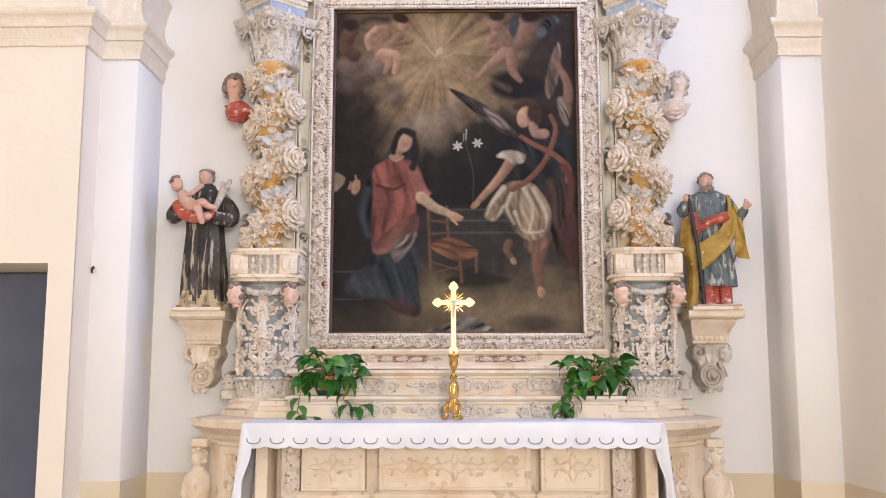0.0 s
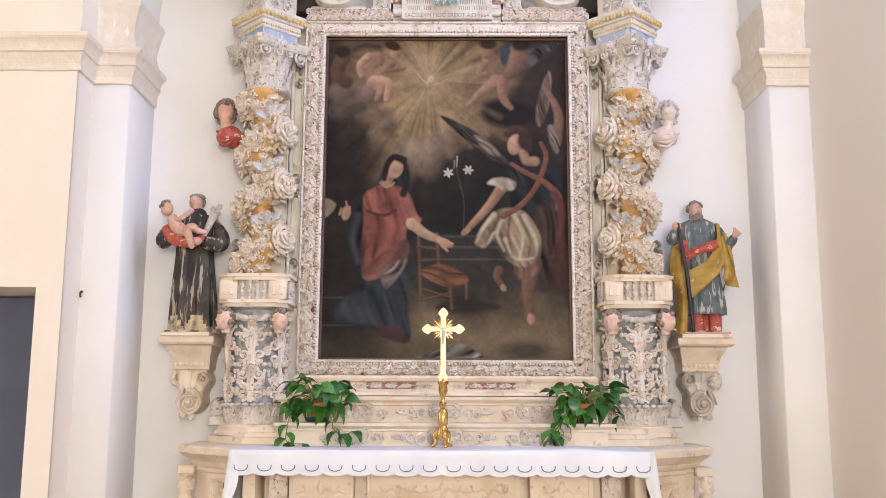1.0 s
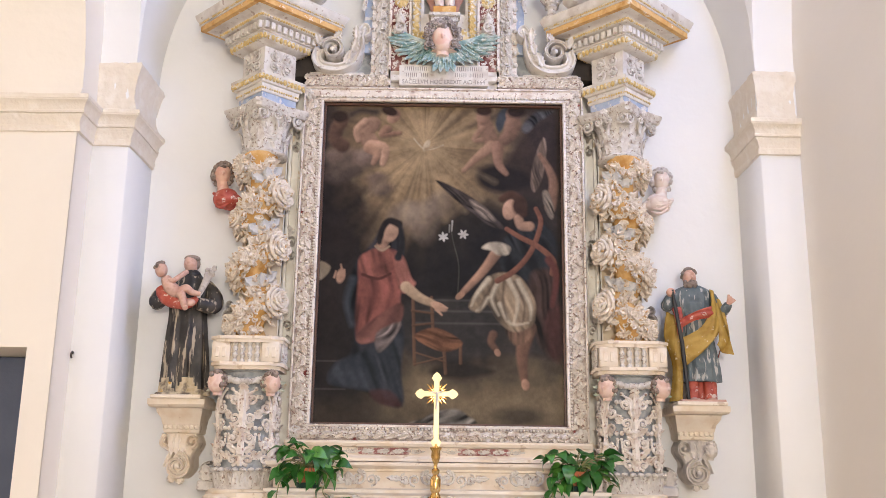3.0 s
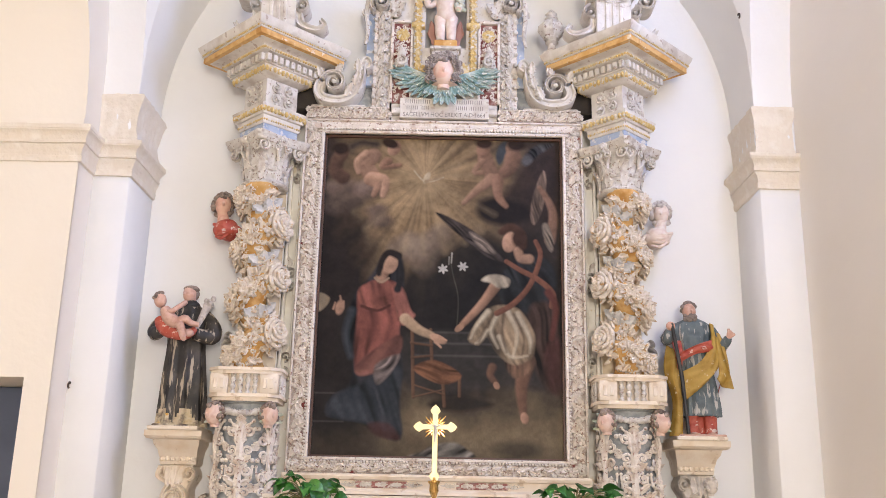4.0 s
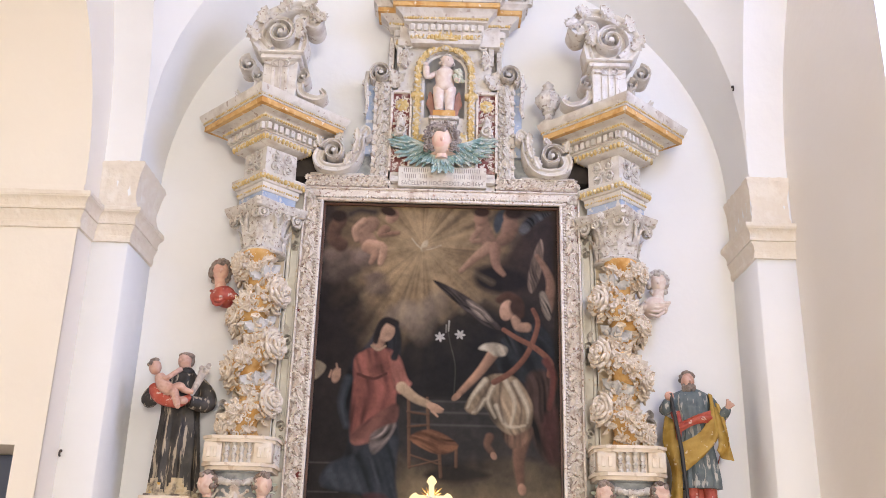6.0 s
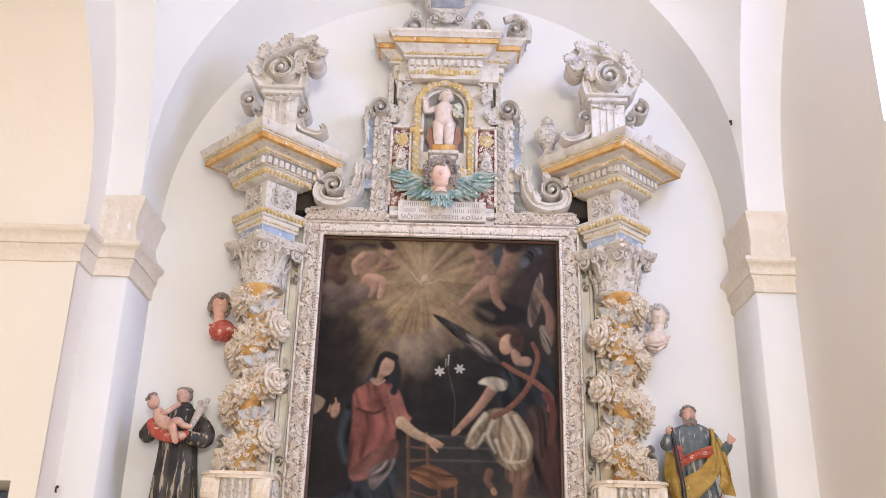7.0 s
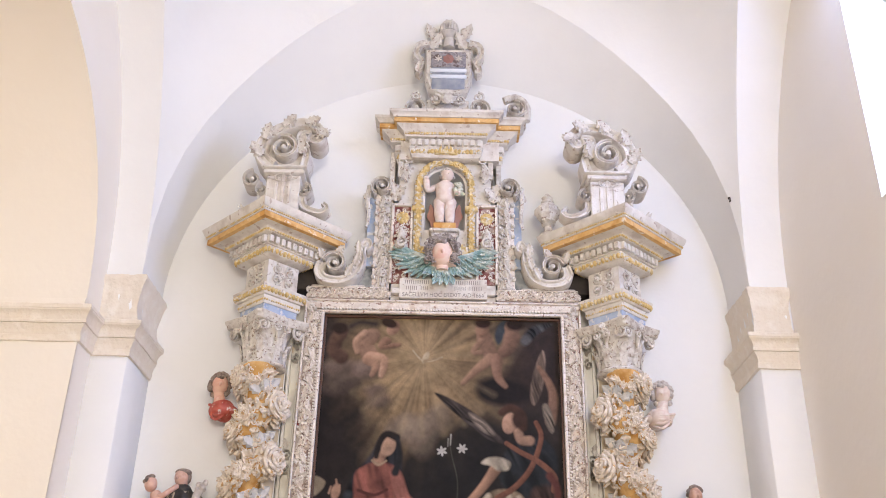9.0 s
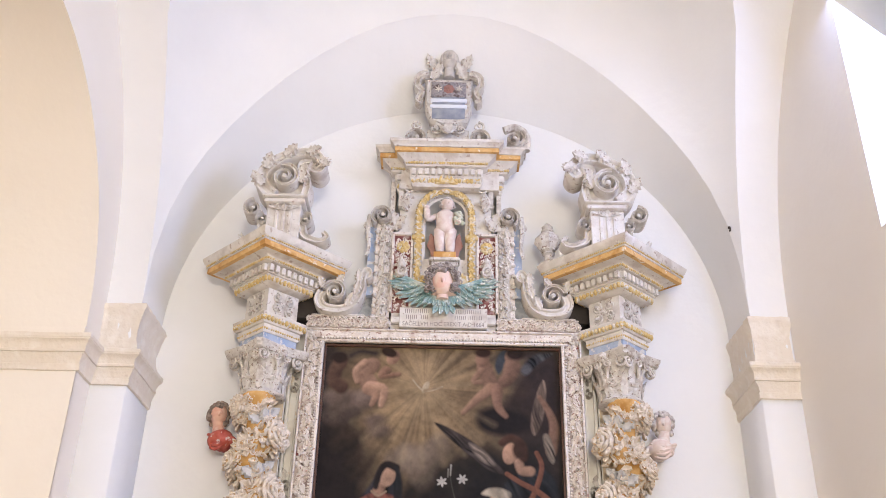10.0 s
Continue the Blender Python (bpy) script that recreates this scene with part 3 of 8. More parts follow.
def small_head(c, r, turn, hair_slot=1):
    """A plain carved head: an egg with a cap of curls."""
    b = Build()
    b.ball((0, 0, 0), (0.78 * r, 0.85 * r, r), 12, 8, 0)
    b.ball((0, -0.80 * r, -0.12 * r), (0.14 * r, 0.18 * r, 0.22 * r), 6, 4, 0)
    b.tube([(0, 0.1 * r, -0.6 * r), (0, 0.15 * r, -1.15 * r)], [0.40 * r, 0.42 * r], 8, 0)
    rnd = random.Random(7)
    for i in range(70):
        a, e = rnd.uniform(0, 2 * math.pi), rnd.uniform(-0.4, 1.5)
        d = Vector((math.cos(a) * math.cos(e), math.sin(a) * math.cos(e), math.sin(e)))
        if d.y < -0.30 and d.z < 0.60:
            continue
        b.ball(Vector((d.x * 0.8 * r, d.y * 0.88 * r + 0.05 * r, d.z * 1.0 * r)), r * rnd.uniform(0.16, 0.26), 6, 4, hair_slot)
    out = Build()
    return out.join(b, Matrix.Translation(c) @ Matrix.Rotation(radians(turn), 4, "Z"))


SKIN = material("painted_skin_tone", (0.72, 0.45, 0.33), 0.6, tones=((0.66, 0.36, 0.27), (0.76, 0.53, 0.42)), scale=14, fine=80, bump=0.1, depth=0.003)
PALE_SKIN = material("pale_painted_plaster", (0.76, 0.64, 0.56), 0.7, tones=((0.70, 0.55, 0.47), (0.80, 0.71, 0.64)), scale=14, fine=80, bump=0.1, depth=0.003)
HAIR = material("brown_painted_hair", (0.20, 0.13, 0.095), 0.8, tones=((0.33, 0.26, 0.21), (0.14, 0.10, 0.08)), scale=20, fine=90)
HAIR_GREY = material("grey_carved_hair", (0.50, 0.44, 0.40), 0.85, tones=((0.62, 0.56, 0.51), (0.36, 0.31, 0.28)), scale=20, fine=90)
SKIN_DRUM = material("rosy_painted_stone", (0.70, 0.47, 0.37), 0.7, tones=((0.74, 0.55, 0.46), (0.62, 0.39, 0.31)), scale=14, fine=80, bump=0.1, depth=0.003)
GREENISH = material("faded_green_paint", (0.42, 0.47, 0.34), 0.85, tones=((0.62, 0.60, 0.50),), scale=14, fine=80)


def acanthus_capital():
    b = Build()
    b.lathe([(0.150, 3.68), (0.165, 3.69), (0.168, 3.70), (0.150, 3.715), (0.140, 3.73), (0.145, 3.85), (0.175, 3.94), (0.20, 3.975)], 20, 0, None, CX, CY)
    for ring, (n, r, z, l, w) in enumerate(((8, 0.145, 3.72, 0.16, 0.095), (8, 0.150, 3.79, 0.19, 0.10))):
        for i in range(n):
            a = 2 * math.pi * (i + 0.5 * ring) / n
            m = Matrix.Translation((CX + r * math.cos(a), CY + r * math.sin(a), z)) @ Matrix.Rotation(a + math.pi / 2, 4, "Z") @ pose(0, 0, 0, -14 - 8 * ring)
            b.join(leaf(l, w, 0.5, 4, 0.3), m)
    for i in range(4):
        a = math.pi / 2 * i + 0.0
        for s in (-1, 1):
            m = Matrix.Translation((CX + 0.225 * math.cos(a), CY + 0.225 * math.sin(a), 3.945)) @ Matrix.Rotation(a + math.pi / 2 + s * 0.75, 4, "Z") @ Matrix.Translation((s * 0.01, -0.015, 0))
            b.join(spiral(0.05, 1.6, 0.24, 0.6, math.pi / 2, -s), m)
        # small inner volutes and the flower of each face
        f = a + math.pi / 4
        for s in (-1, 1):
            m = Matrix.Translation((CX + 0.185 * math.cos(f), CY + 0.185 * math.sin(f), 3.945)) @ Matrix.Rotation(f + math.pi / 2, 4, "Z") @ Matrix.Translation((s * 0.045, -0.012, 0))
            b.join(spiral(0.034, 1.4, 0.26, 0.6, math.pi / 2, s), m)
            stem = [Vector((CX + q * math.cos(f + s * o), CY + q * math.sin(f + s * o), z)) for q, o, z in ((0.155, 0.05, 3.80), (0.175, 0.10, 3.88), (0.20, 0.25, 3.95))]
            b.tube(catmull(stem, 4), 0.014, 6)
        m = Matrix.Translation((CX + 0.205 * math.cos(f), CY + 0.205 * math.sin(f), 4.0)) @ Matrix.Rotation(f + math.pi / 2, 4, "Z")
        b.join(rosette(0.042), m)
    # abacus with hollowed sides
    rows = []
    for q, z in ((0.95, 3.975), (1.0, 3.985), (1.0, 4.005), (1.05, 4.015), (1.06, 4.035)):
        row = []
        for i in range(4):
            for t in (-0.46, -0.25, 0.0, 0.25, 0.46):
                a = math.pi / 2 * i + t * math.pi / 2 + math.pi / 4
                rr = 0.185 + 0.10 * (abs(t) / 0.46) ** 2
                row.append((CX + q * rr * math.cos(a), CY + q * rr * math.sin(a), z))
        rows.append(row)
    return b.grid(rows, 0, True, None, True)


def panel_relief(c, ang, w, h, seed):
    """Leafy relief for one face of the frieze block."""
    b = Build()
    for sx in (-1, 1):
        for sz in (-1, 1):
            b.join(spiral(h * 0.24, 1.4, 0.24, 0.5, math.pi / 2 * sz, sx * sz), place(sx * w * 0.24, 0, sz * h * 0.22))
            b.join(leaf(h * 0.35, h * 0.2, 0.5), place(sx * w * 0.06, 0, sz * h * 0.06, 0, sx * (45 if sz > 0 else 135), 0))
    b.join(rosette(h * 0.14))
    return Build().join(b, Matrix.Translation(c) @ Matrix.Rotation(ang, 4, "Z"))


def build_column(side):
    rnd = random.Random(11)
    x = CX if side < 0 else 2 * X0 - CX
    g = "carved columns of the altarpiece"
    col = thing("twisted_column", (x, CY, 1.30), "carved twisted stone column with roses and acanthus capital, on its pedestal", "column", g)

    def add(name, b, mats, label="", smooth=45, parent=None):
        return into(parent or col, name, both(b, side), mats, label, smooth, col)

    b = Build().lathe([(0.285, 1.30), (0.285, 1.335), (0.275, 1.34)], 8, 0, None, CX, CY)
    b.lathe([(0.245, 1.335), (0.262, 1.35), (0.262, 1.368), (0.245, 1.38), (0.225, 1.388), (0.232, 1.40), (0.232, 1.412), (0.205, 1.42)], 32, 0, None, CX, CY)
    add("base", b, STONE_WARM, "smooth warm limestone base mouldings")
    b = Build().lathe([(0.20, 1.41), (0.196, 1.52), (0.172, 1.535), (0.172, 2.16), (0.19, 2.17), (0.19, 2.19)], 32, 0, None, CX, CY)
    add("drum", b, DARK_GROUND, "dark grey-green ground behind pierced scrollwork")
    b = Build()
    for i in range(26):
        a = 2 * math.pi * i / 26
        m = Matrix.Translation((CX + 0.196 * math.cos(a), CY + 0.196 * math.sin(a), 1.425)) @ Matrix.Rotation(a + math.pi / 2, 4, "Z")
        b.join(leaf(0.10 + 0.012 * (i % 2), 0.046, 0.12, 2, 0.35), m)
        b.ball((CX + 0.212 * math.cos(a), CY + 0.212 * math.sin(a), 1.538), (0.024, 0.024, 0.016), 6, 4)
    b.lathe([(0.20, 1.412), (0.203, 1.44), (0.199, 1.515), (0.205, 1.53)], 32, 0, None, CX, CY)
    add("leaf_ring", b, STONE)
    add("scrollwork", drum_scrolls(), STONE_PINK, "whitish carved scrolls over a dark ground")
    # garland below the box, two heads with wings
    b = Build()
    for i in range(17):
        a = -math.pi / 2 + (i - 8) * 0.085
        b.ball((CX + 0.205 * math.cos(a), CY + 0.205 * math.sin(a), 2.125 - 0.03 * math.cos((i - 8) / 8 * 1.5)), rnd.uniform(0.018, 0.028), 6, 4)
    add("garland", b, STONE)
    for s, t in ((-1, -38), (1, 36)):
        c = (CX + s * 0.178, CY - 0.205, 2.088)
        add("cherub_head", small_head(c, 0.072, t), [SKIN_DRUM, HAIR], "small painted cherub head with grey curls")
        w = Build()
        for k in range(7):
            m = Matrix.Translation((c[0] - s * 0.01, c[1] + 0.035, 2.075)) @ Matrix.Rotation(radians(t), 4, "Z") @ pose(0, 0, 0, 8, -115 + 38 * k, 0)
            w.join(leaf(0.10, 0.04, 0.25, 2, 0.3), m)
        add("wing", w, GREENISH, "faded greenish carved wings")
    # balustraded box
    def octagon(r, z0, z1, c=0.075):
        rows = []
        for z in (z0, z1):
            rows.append([(CX - r + c, CY - r, z), (CX + r - c, CY - r, z), (CX + r, CY - r + c, z), (CX + r, CY + r - c, z), (CX + r - c, CY + r, z), (CX - r + c, CY + r, z), (CX - r, CY + r - c, z), (CX - r, CY - r + c, z)])
        return rows
    b = Build()
    for r, z0, z1 in ((0.218, 2.175, 2.20), (0.236, 2.20, 2.222), (0.185, 2.222, 2.352), (0.232, 2.350, 2.372), (0.242, 2.372, 2.392)):
        b.grid(octagon(r, z0, z1), 0, True, None, True)
    for s in (-1, 1):
        b.box(CX + s * 0.162 - 0.058, CX + s * 0.162 + 0.058, CY - 0.224, CY - 0.15, 2.222, 2.352, 0, None, 0.006)
        for q in (-0.022, 0.022):
            b.box(CX + s * 0.162 + q - 0.012, CX + s * 0.162 + q + 0.012, CY - 0.231, CY - 0.22, 2.252, 2.322, 0, None, 0.004)
    add("balustrade_box", b, STONE_WARM)
    for q in (-0.072, -0.024, 0.024, 0.072):
        p = Build().lathe([(0.017, 2.222), (0.017, 2.235), (0.010, 2.245), (0.020, 2.272), (0.011, 2.287), (0.020, 2.312), (0.010, 2.332), (0.017, 2.34), (0.017, 2.352)], 10, 0, None, CX + q, CY - 0.205)
        add("baluster", p, STONE)
    for q in (0, 1, 2):
        a = q * 0.03
        p = Build().lathe([(0.015, 2.222), (0.010, 2.245), (0.018, 2.272), (0.010, 2.287), (0.018, 2.312), (0.010, 2.332), (0.015, 2.352)], 8, 0, None, CX + 0.222, CY - 0.12 + q * 0.07)
        add("baluster", p, STONE)
    # twisted shaft
    rows = []
    for i in range(101):
        z = 2.39 + 1.30 * i / 100
        c, a = shaft_axis(z)
        rows.append([(c.x + 0.118 * math.cos(2 * math.pi * j / 20), c.y + 0.118 * math.sin(2 * math.pi * j / 20), z) for j in range(20)])
    add("shaft", Build().grid(rows, 0, True, None, True), OCHRE, "ochre painted twisted shaft")
    add("vine", column_vine(rnd), STONE_ROSE, "cream carved roses and leaves winding upwards")
    for n in (0, 1, 2):
        add("bluish_leaves", blue_leaf(n + 1), STONE_BLUISH, "bluish grey leaves")
    add("capital", acanthus_capital(), STONE, "whitish acanthus capital with volutes")
    # entablature, set at forty-five degrees
    add("blue_band", Build().square([(0.205, 4.03), (0.205, 4.125)], CX, CY), BLUE, "worn blue painted block")
    b = Build().square([(0.215, 4.115), (0.225, 4.13), (0.225, 4.175), (0.245, 4.18), (0.262, 4.225), (0.272, 4.24), (0.272, 4.252), (0.20, 4.255)], CX, CY)
    arch = add("architrave", b, STONE_SMOOTH)
    eggs, beads = Build(), Build()
    for i in range(4):
        def corner(r, k):
            return Vector((CX + r * math.cos(radians(90 + 90 * k)), CY + r * math.sin(radians(90 + 90 * k)), 0))
        z = Vector((0, 0, 1))
        egg_row(eggs, corner(0.262, i) + z * 4.212, corner(0.262, i + 1) + z * 4.212, 0.017, 0.031, 0, (0.9, 0.9, 1.3))
        egg_row(beads, corner(0.226, i) + z * 4.14, corner(0.226, i + 1) + z * 4.14, 0.009, 0.02)
        egg_row(eggs, corner(0.290, i) + z * 4.505, corner(0.290, i + 1) + z * 4.505, 0.018, 0.033, 0, (0.9, 0.9, 1.3))
        egg_row(beads, corner(0.375, i) + z * 4.622, corner(0.375, i + 1) + z * 4.622, 0.011, 0.022)
        egg_row(beads, corner(0.535, i) + z * 4.712, corner(0.535, i + 1) + z * 4.712, 0.008, 0.018)
    add("egg_moulding", eggs, GILT, "gilded egg moulding")
    add("bead_moulding", beads, GILT, "gilded bead moulding")
    fr = add("frieze", Build().square([(0.190, 4.25), (0.190, 4.47)], CX, CY), STONE_SMOOTH, "pale block with leafy relief panels")
    for i in range(4):
        a = radians(45 + 90 * i)
        c = (CX + 0.137 * math.cos(a), CY + 0.137 * math.sin(a), 4.365)
        if math.sin(a) < 0.5:
            add("relief", panel_relief(c, a + math.pi / 2, 0.24, 0.19, 5), STONE, "", 45, fr)
    b = Build().square([(0.20, 4.465), (0.265, 4.478), (0.28, 4.49), (0.298, 4.52), (0.30, 4.53), (0.315, 4.535), (0.315, 4.60), (0.365, 4.61), (0.38, 4.632), (0.40, 4.645), (0.505, 4.655)], CX, CY)
    cor = add("cornice", b, STONE_SMOOTH, "deep moulded cornice with dentils and gilded bands")
    add("ochre_fascia", Build().square([(0.500, 4.652), (0.518, 4.655), (0.518, 4.695), (0.50, 4.698)], CX, CY), OCHRE, "ochre painted fascia")
    add("crown_moulding", Build().square([(0.505, 4.694), (0.525, 4.697), (0.528, 4.722), (0.545, 4.73), (0.565, 4.765), (0.568, 4.78), (0.0, 4.785)], CX, CY), STONE_SMOOTH)
    # dentils on the two faces to the front
    d = Build().box(-0.016, 0.016, -0.028, 0.0, 0, 0.052, 0, None, 0.003)
    me = d.mesh("dentil", STONE_SMOOTH, 30)
    for f in (-135, -45):
        a = radians(f)
        if side > 0:
            a = math.pi - a
        for k in range(-4, 5):
            o = part("dentil", me, None, cor)
            nx, ny = math.cos(a), math.sin(a)
            xx = x + nx * 0.224 - ny * k * 0.051
            yy = CY + ny * 0.224 + nx * k * 0.051
            o.matrix_basis = Matrix.Translation((xx, yy, 4.543)) @ Matrix.Rotation(a + math.pi / 2, 4, "Z")
            o.matrix_parent_inverse = Matrix.Identity(4)
    return col


build_column(-1)
build_column(1)


# ---- pedestals, altar table, steps of the altar ----
def plan_rows(plan, prof):
    """Mouldings round an open plan path of (x, y): profile of (outset, height)."""
    pts = [Vector(p) for p in plan]
    rows = []
    for q, z in prof:
        row = []
        for i, p in enumerate(pts):
            d0 = (p - pts[i - 1]).normalized() if i else (pts[1] - p).normalized()
            d1 = (pts[i + 1] - p).normalized() if i + 1 < len(pts) else d0
            n0, n1 = Vector((d0.y, -d0.x)), Vector((d1.y, -d1.x))
            mid = (n0 + n1) / (1 + n0.dot(n1))
            row.append((p.x + mid.x * q, p.y + mid.y * q, z))
        rows.append(row)
    return rows


PED = [(X0 - 1.60, 6.60), (X0 - 1.60, 6.20), (X0 - 1.49, 6.12), (X0 - 1.49, 6.02), (X0 - 1.17, 5.72), (X0 - 0.98, 5.72), (X0 - 0.98, 6.60)]


def build_pedestal(side):
    x = X0 + side * 1.3
    ped = thing("altar_pedestal", (x, 6.1, 0.30), "warm limestone pedestal with carved panels, beside the altar table", "pedestal", "pedestals of the altarpiece")
    prof = [(0.05, 0.30), (0.05, 0.46), (0.02, 0.50), (0.0, 0.52), (0.0, 1.12), (0.012, 1.13), (0.012, 1.15), (0.03, 1.165), (0.04, 1.19), (0.075, 1.215), (0.09, 1.23), (0.105, 1.24), (0.11, 1.278), (0.10, 1.288), (0.085, 1.292), (-0.06, 1.298)]
    into(ped, "body", both(Build().grid(plan_rows(PED, prof), 0, True, None, True), side), STONE_WARM, "", 30, ped)
    low = [(X0 - 1.50, 6.60), (X0 - 1.50, 6.28), (X0 - 1.25, 6.04), (X0 - 1.02, 6.04), (X0 - 1.02, 6.60)]
    into(ped, "plinth", both(Build().grid(plan_rows(low, [(0.05, 1.295), (0.05, 1.335), (0.02, 1.34), (0.02, 1.365), (0.0, 1.37), (0.0, 1.40), (-0.08, 1.402)]), 0, True, None, True), side), STONE_WARM, "", 30, ped)
    # framed panel with relief on the slanting front
    a = math.atan2(5.72 - 6.02, 0.32)
    c = Vector((X0 - 1.33, 5.87, 0.93))
    m = Matrix.Translation(c) @ Matrix.Rotation(a, 4, "Z")
    b = Build()
    for z0, z1, x0, x1 in ((0.14, 0.155, -0.16, 0.16), (-0.155, -0.14, -0.16, 0.16), (-0.155, 0.155, -0.16, -0.145), (-0.155, 0.155, 0.145, 0.16)):
        b.box(x0, x1, -0.012, 0.01, z0, z1, 0, m, 0.004)
    b.join(panel_relief((0, 0, 0), 0, 0.27, 0.24, 3), m)
    into(ped, "panel", both(b, side), STONE_WARM, "", 40, ped)
    # herm figure at the outer corner
    h = Build()
    hx, hy = X0 - 1.655, 6.16
    h.join(small_head((hx, hy - 0.02, 1.035), 0.062, -20, 0))
    h.lathe([(0.04, 0.55), (0.05, 0.62), (0.062, 0.74), (0.085, 0.86), (0.082, 0.92), (0.04, 0.965), (0.03, 1.0)], 14, 0, None, hx, hy, lambda t, i: 1 + 0.06 * math.sin(5 * t + i))
    h.tube([(hx - 0.07, hy, 0.91), (hx - 0.085, hy - 0.03, 0.80), (hx - 0.02, hy - 0.085, 0.76)], [0.026, 0.022, 0.018], 8)
    h.join(leaf(0.12, 0.07, 0.4), place(hx, hy - 0.05, 0.99, 180, 0, 0))
    h.box(hx - 0.05, hx + 0.06, hy - 0.04, hy + 0.1, 1.10, 1.16, 0, None, 0.01)
    tagged(part("herm_statue", both(h, side), STONE_WARM), "plain carved limestone herm figure at the corner of the pedestal", "statue", "herm figures")
    # small scrolls at the side of the drum
    s = Build()
    for z, r in ((1.52, 0.062), (2.55, 0.05), (2.62, 0.035)):
        s.join(volute(CX - (0.235 if z < 2 else 0.165), z, r, 1.5, math.pi / 2, 1, CY - 0.03, CY + 0.08))
    s.box(CX - 0.30, CX - 0.19, CY - 0.06, BACK, 1.40, 1.47, 0, None, 0.01)
    s.join(leaf(0.14, 0.09, 0.4, 4), place(CX - 0.25, CY - 0.02, 1.45))
    into(ped, "side_scroll", both(s, side), STONE_GREY if side > 0 else STONE, "", 40, ped)
    return ped


build_pedestal(-1)
build_pedestal(1)


INLAY = material("dull_red_marbling", (0.36, 0.20, 0.17), 0.7, tones=((0.30, 0.10, 0.085), (0.60, 0.49, 0.42)), scale=22, fine=80, speck=((0.66, 0.56, 0.48), 0.55, 34))


def build_gradines():
    for name, y, z0, z1, half, label in (("lower_gradine", 5.80, 1.296, 1.437, 0.985, "lower pale limestone altar shelf with carved scroll reliefs"),
                                         ("upper_gradine", 6.10, 1.437, 1.598, 1.035, "upper pale limestone altar shelf with carved scroll reliefs")):
        g = thing(name, (X0, y, z0), label, "altar shelf", "shelves behind the altar table")
        h = z1 - z0
        prof = [(0.0, z0), (0.0, z0 + 0.62 * h), (0.012, z0 + 0.66 * h), (0.014, z0 + 0.74 * h), (0.03, z0 + 0.80 * h), (0.045, z0 + 0.86 * h), (0.05, z0 + 0.99 * h), (0.0, z1)]
        rows = []
        for q, z in prof:
            rows.append([(X0 - half - q, BACK - 0.01, z), (X0 - half - q, y - q, z), (X0 + half + q, y - q, z), (X0 + half + q, BACK - 0.01, z)])
        into(g, "body", Build().grid(rows, 0, True, None, True), STONE_WARM, "", 30, g)
        for cx, w in ((0.0, 0.62), (-0.56, 0.36), (0.56, 0.36)):
            b = Build().join(scroll_group(w, 0.122, 3 if w > 0.5 else 2, 4), place(X0 + cx, y - 0.014, z0 + 0.36 * h))
            into(g, "scroll_relief", b, STONE, "", 40, g)
    # band with red marbled inlay under the picture
    g = thing("inlaid_band", (X0, 6.30, 1.598), "narrow limestone band with dark red inlay and scrolls, under the painting", "moulding")
    into(g, "body", Build().box(X0 - 1.02, X0 + 1.02, 6.34, BACK - 0.01, 1.60, 1.735).run([(0, 1.60), (0.05, 1.605), (0.05, 1.625), (0.02, 1.64), (0.02, 1.645)], X0 - 1.0, X0 + 1.0, 6.34, 0, None, 0.2)
         .run([(0.0, 1.695), (0.03, 1.70), (0.045, 1.72), (0.045, 1.733)], X0 - 1.0, X0 + 1.0, 6.34, 0, None, 0.2), STONE_WARM, "", 30, g)
    for cx, w in ((-0.36, 0.34), (0.30, 0.34)):
        into(g, "inlay", Build().box(X0 + cx - w / 2, X0 + cx + w / 2, 6.332, 6.342, 1.648, 1.692, 0, None, 0.003), INLAY, "dull red marbled inlay", 30, g)
        b = Build()
        for s in (-1, 1):
            b.join(scroll_group(0.12, 0.04, 1, 2), place(X0 + cx + s * (w / 2 + 0.04), 6.332, 1.668))
        for k in (-1, 0, 1):
            b.join(leaf(0.09, 0.03, 0.3, 4), place(X0 + cx + k * 0.10 - 0.04, 6.33, 1.668, 0, 88, 0))
        into(g, "scroll", b, STONE, "", 40, g)


build_gradines()


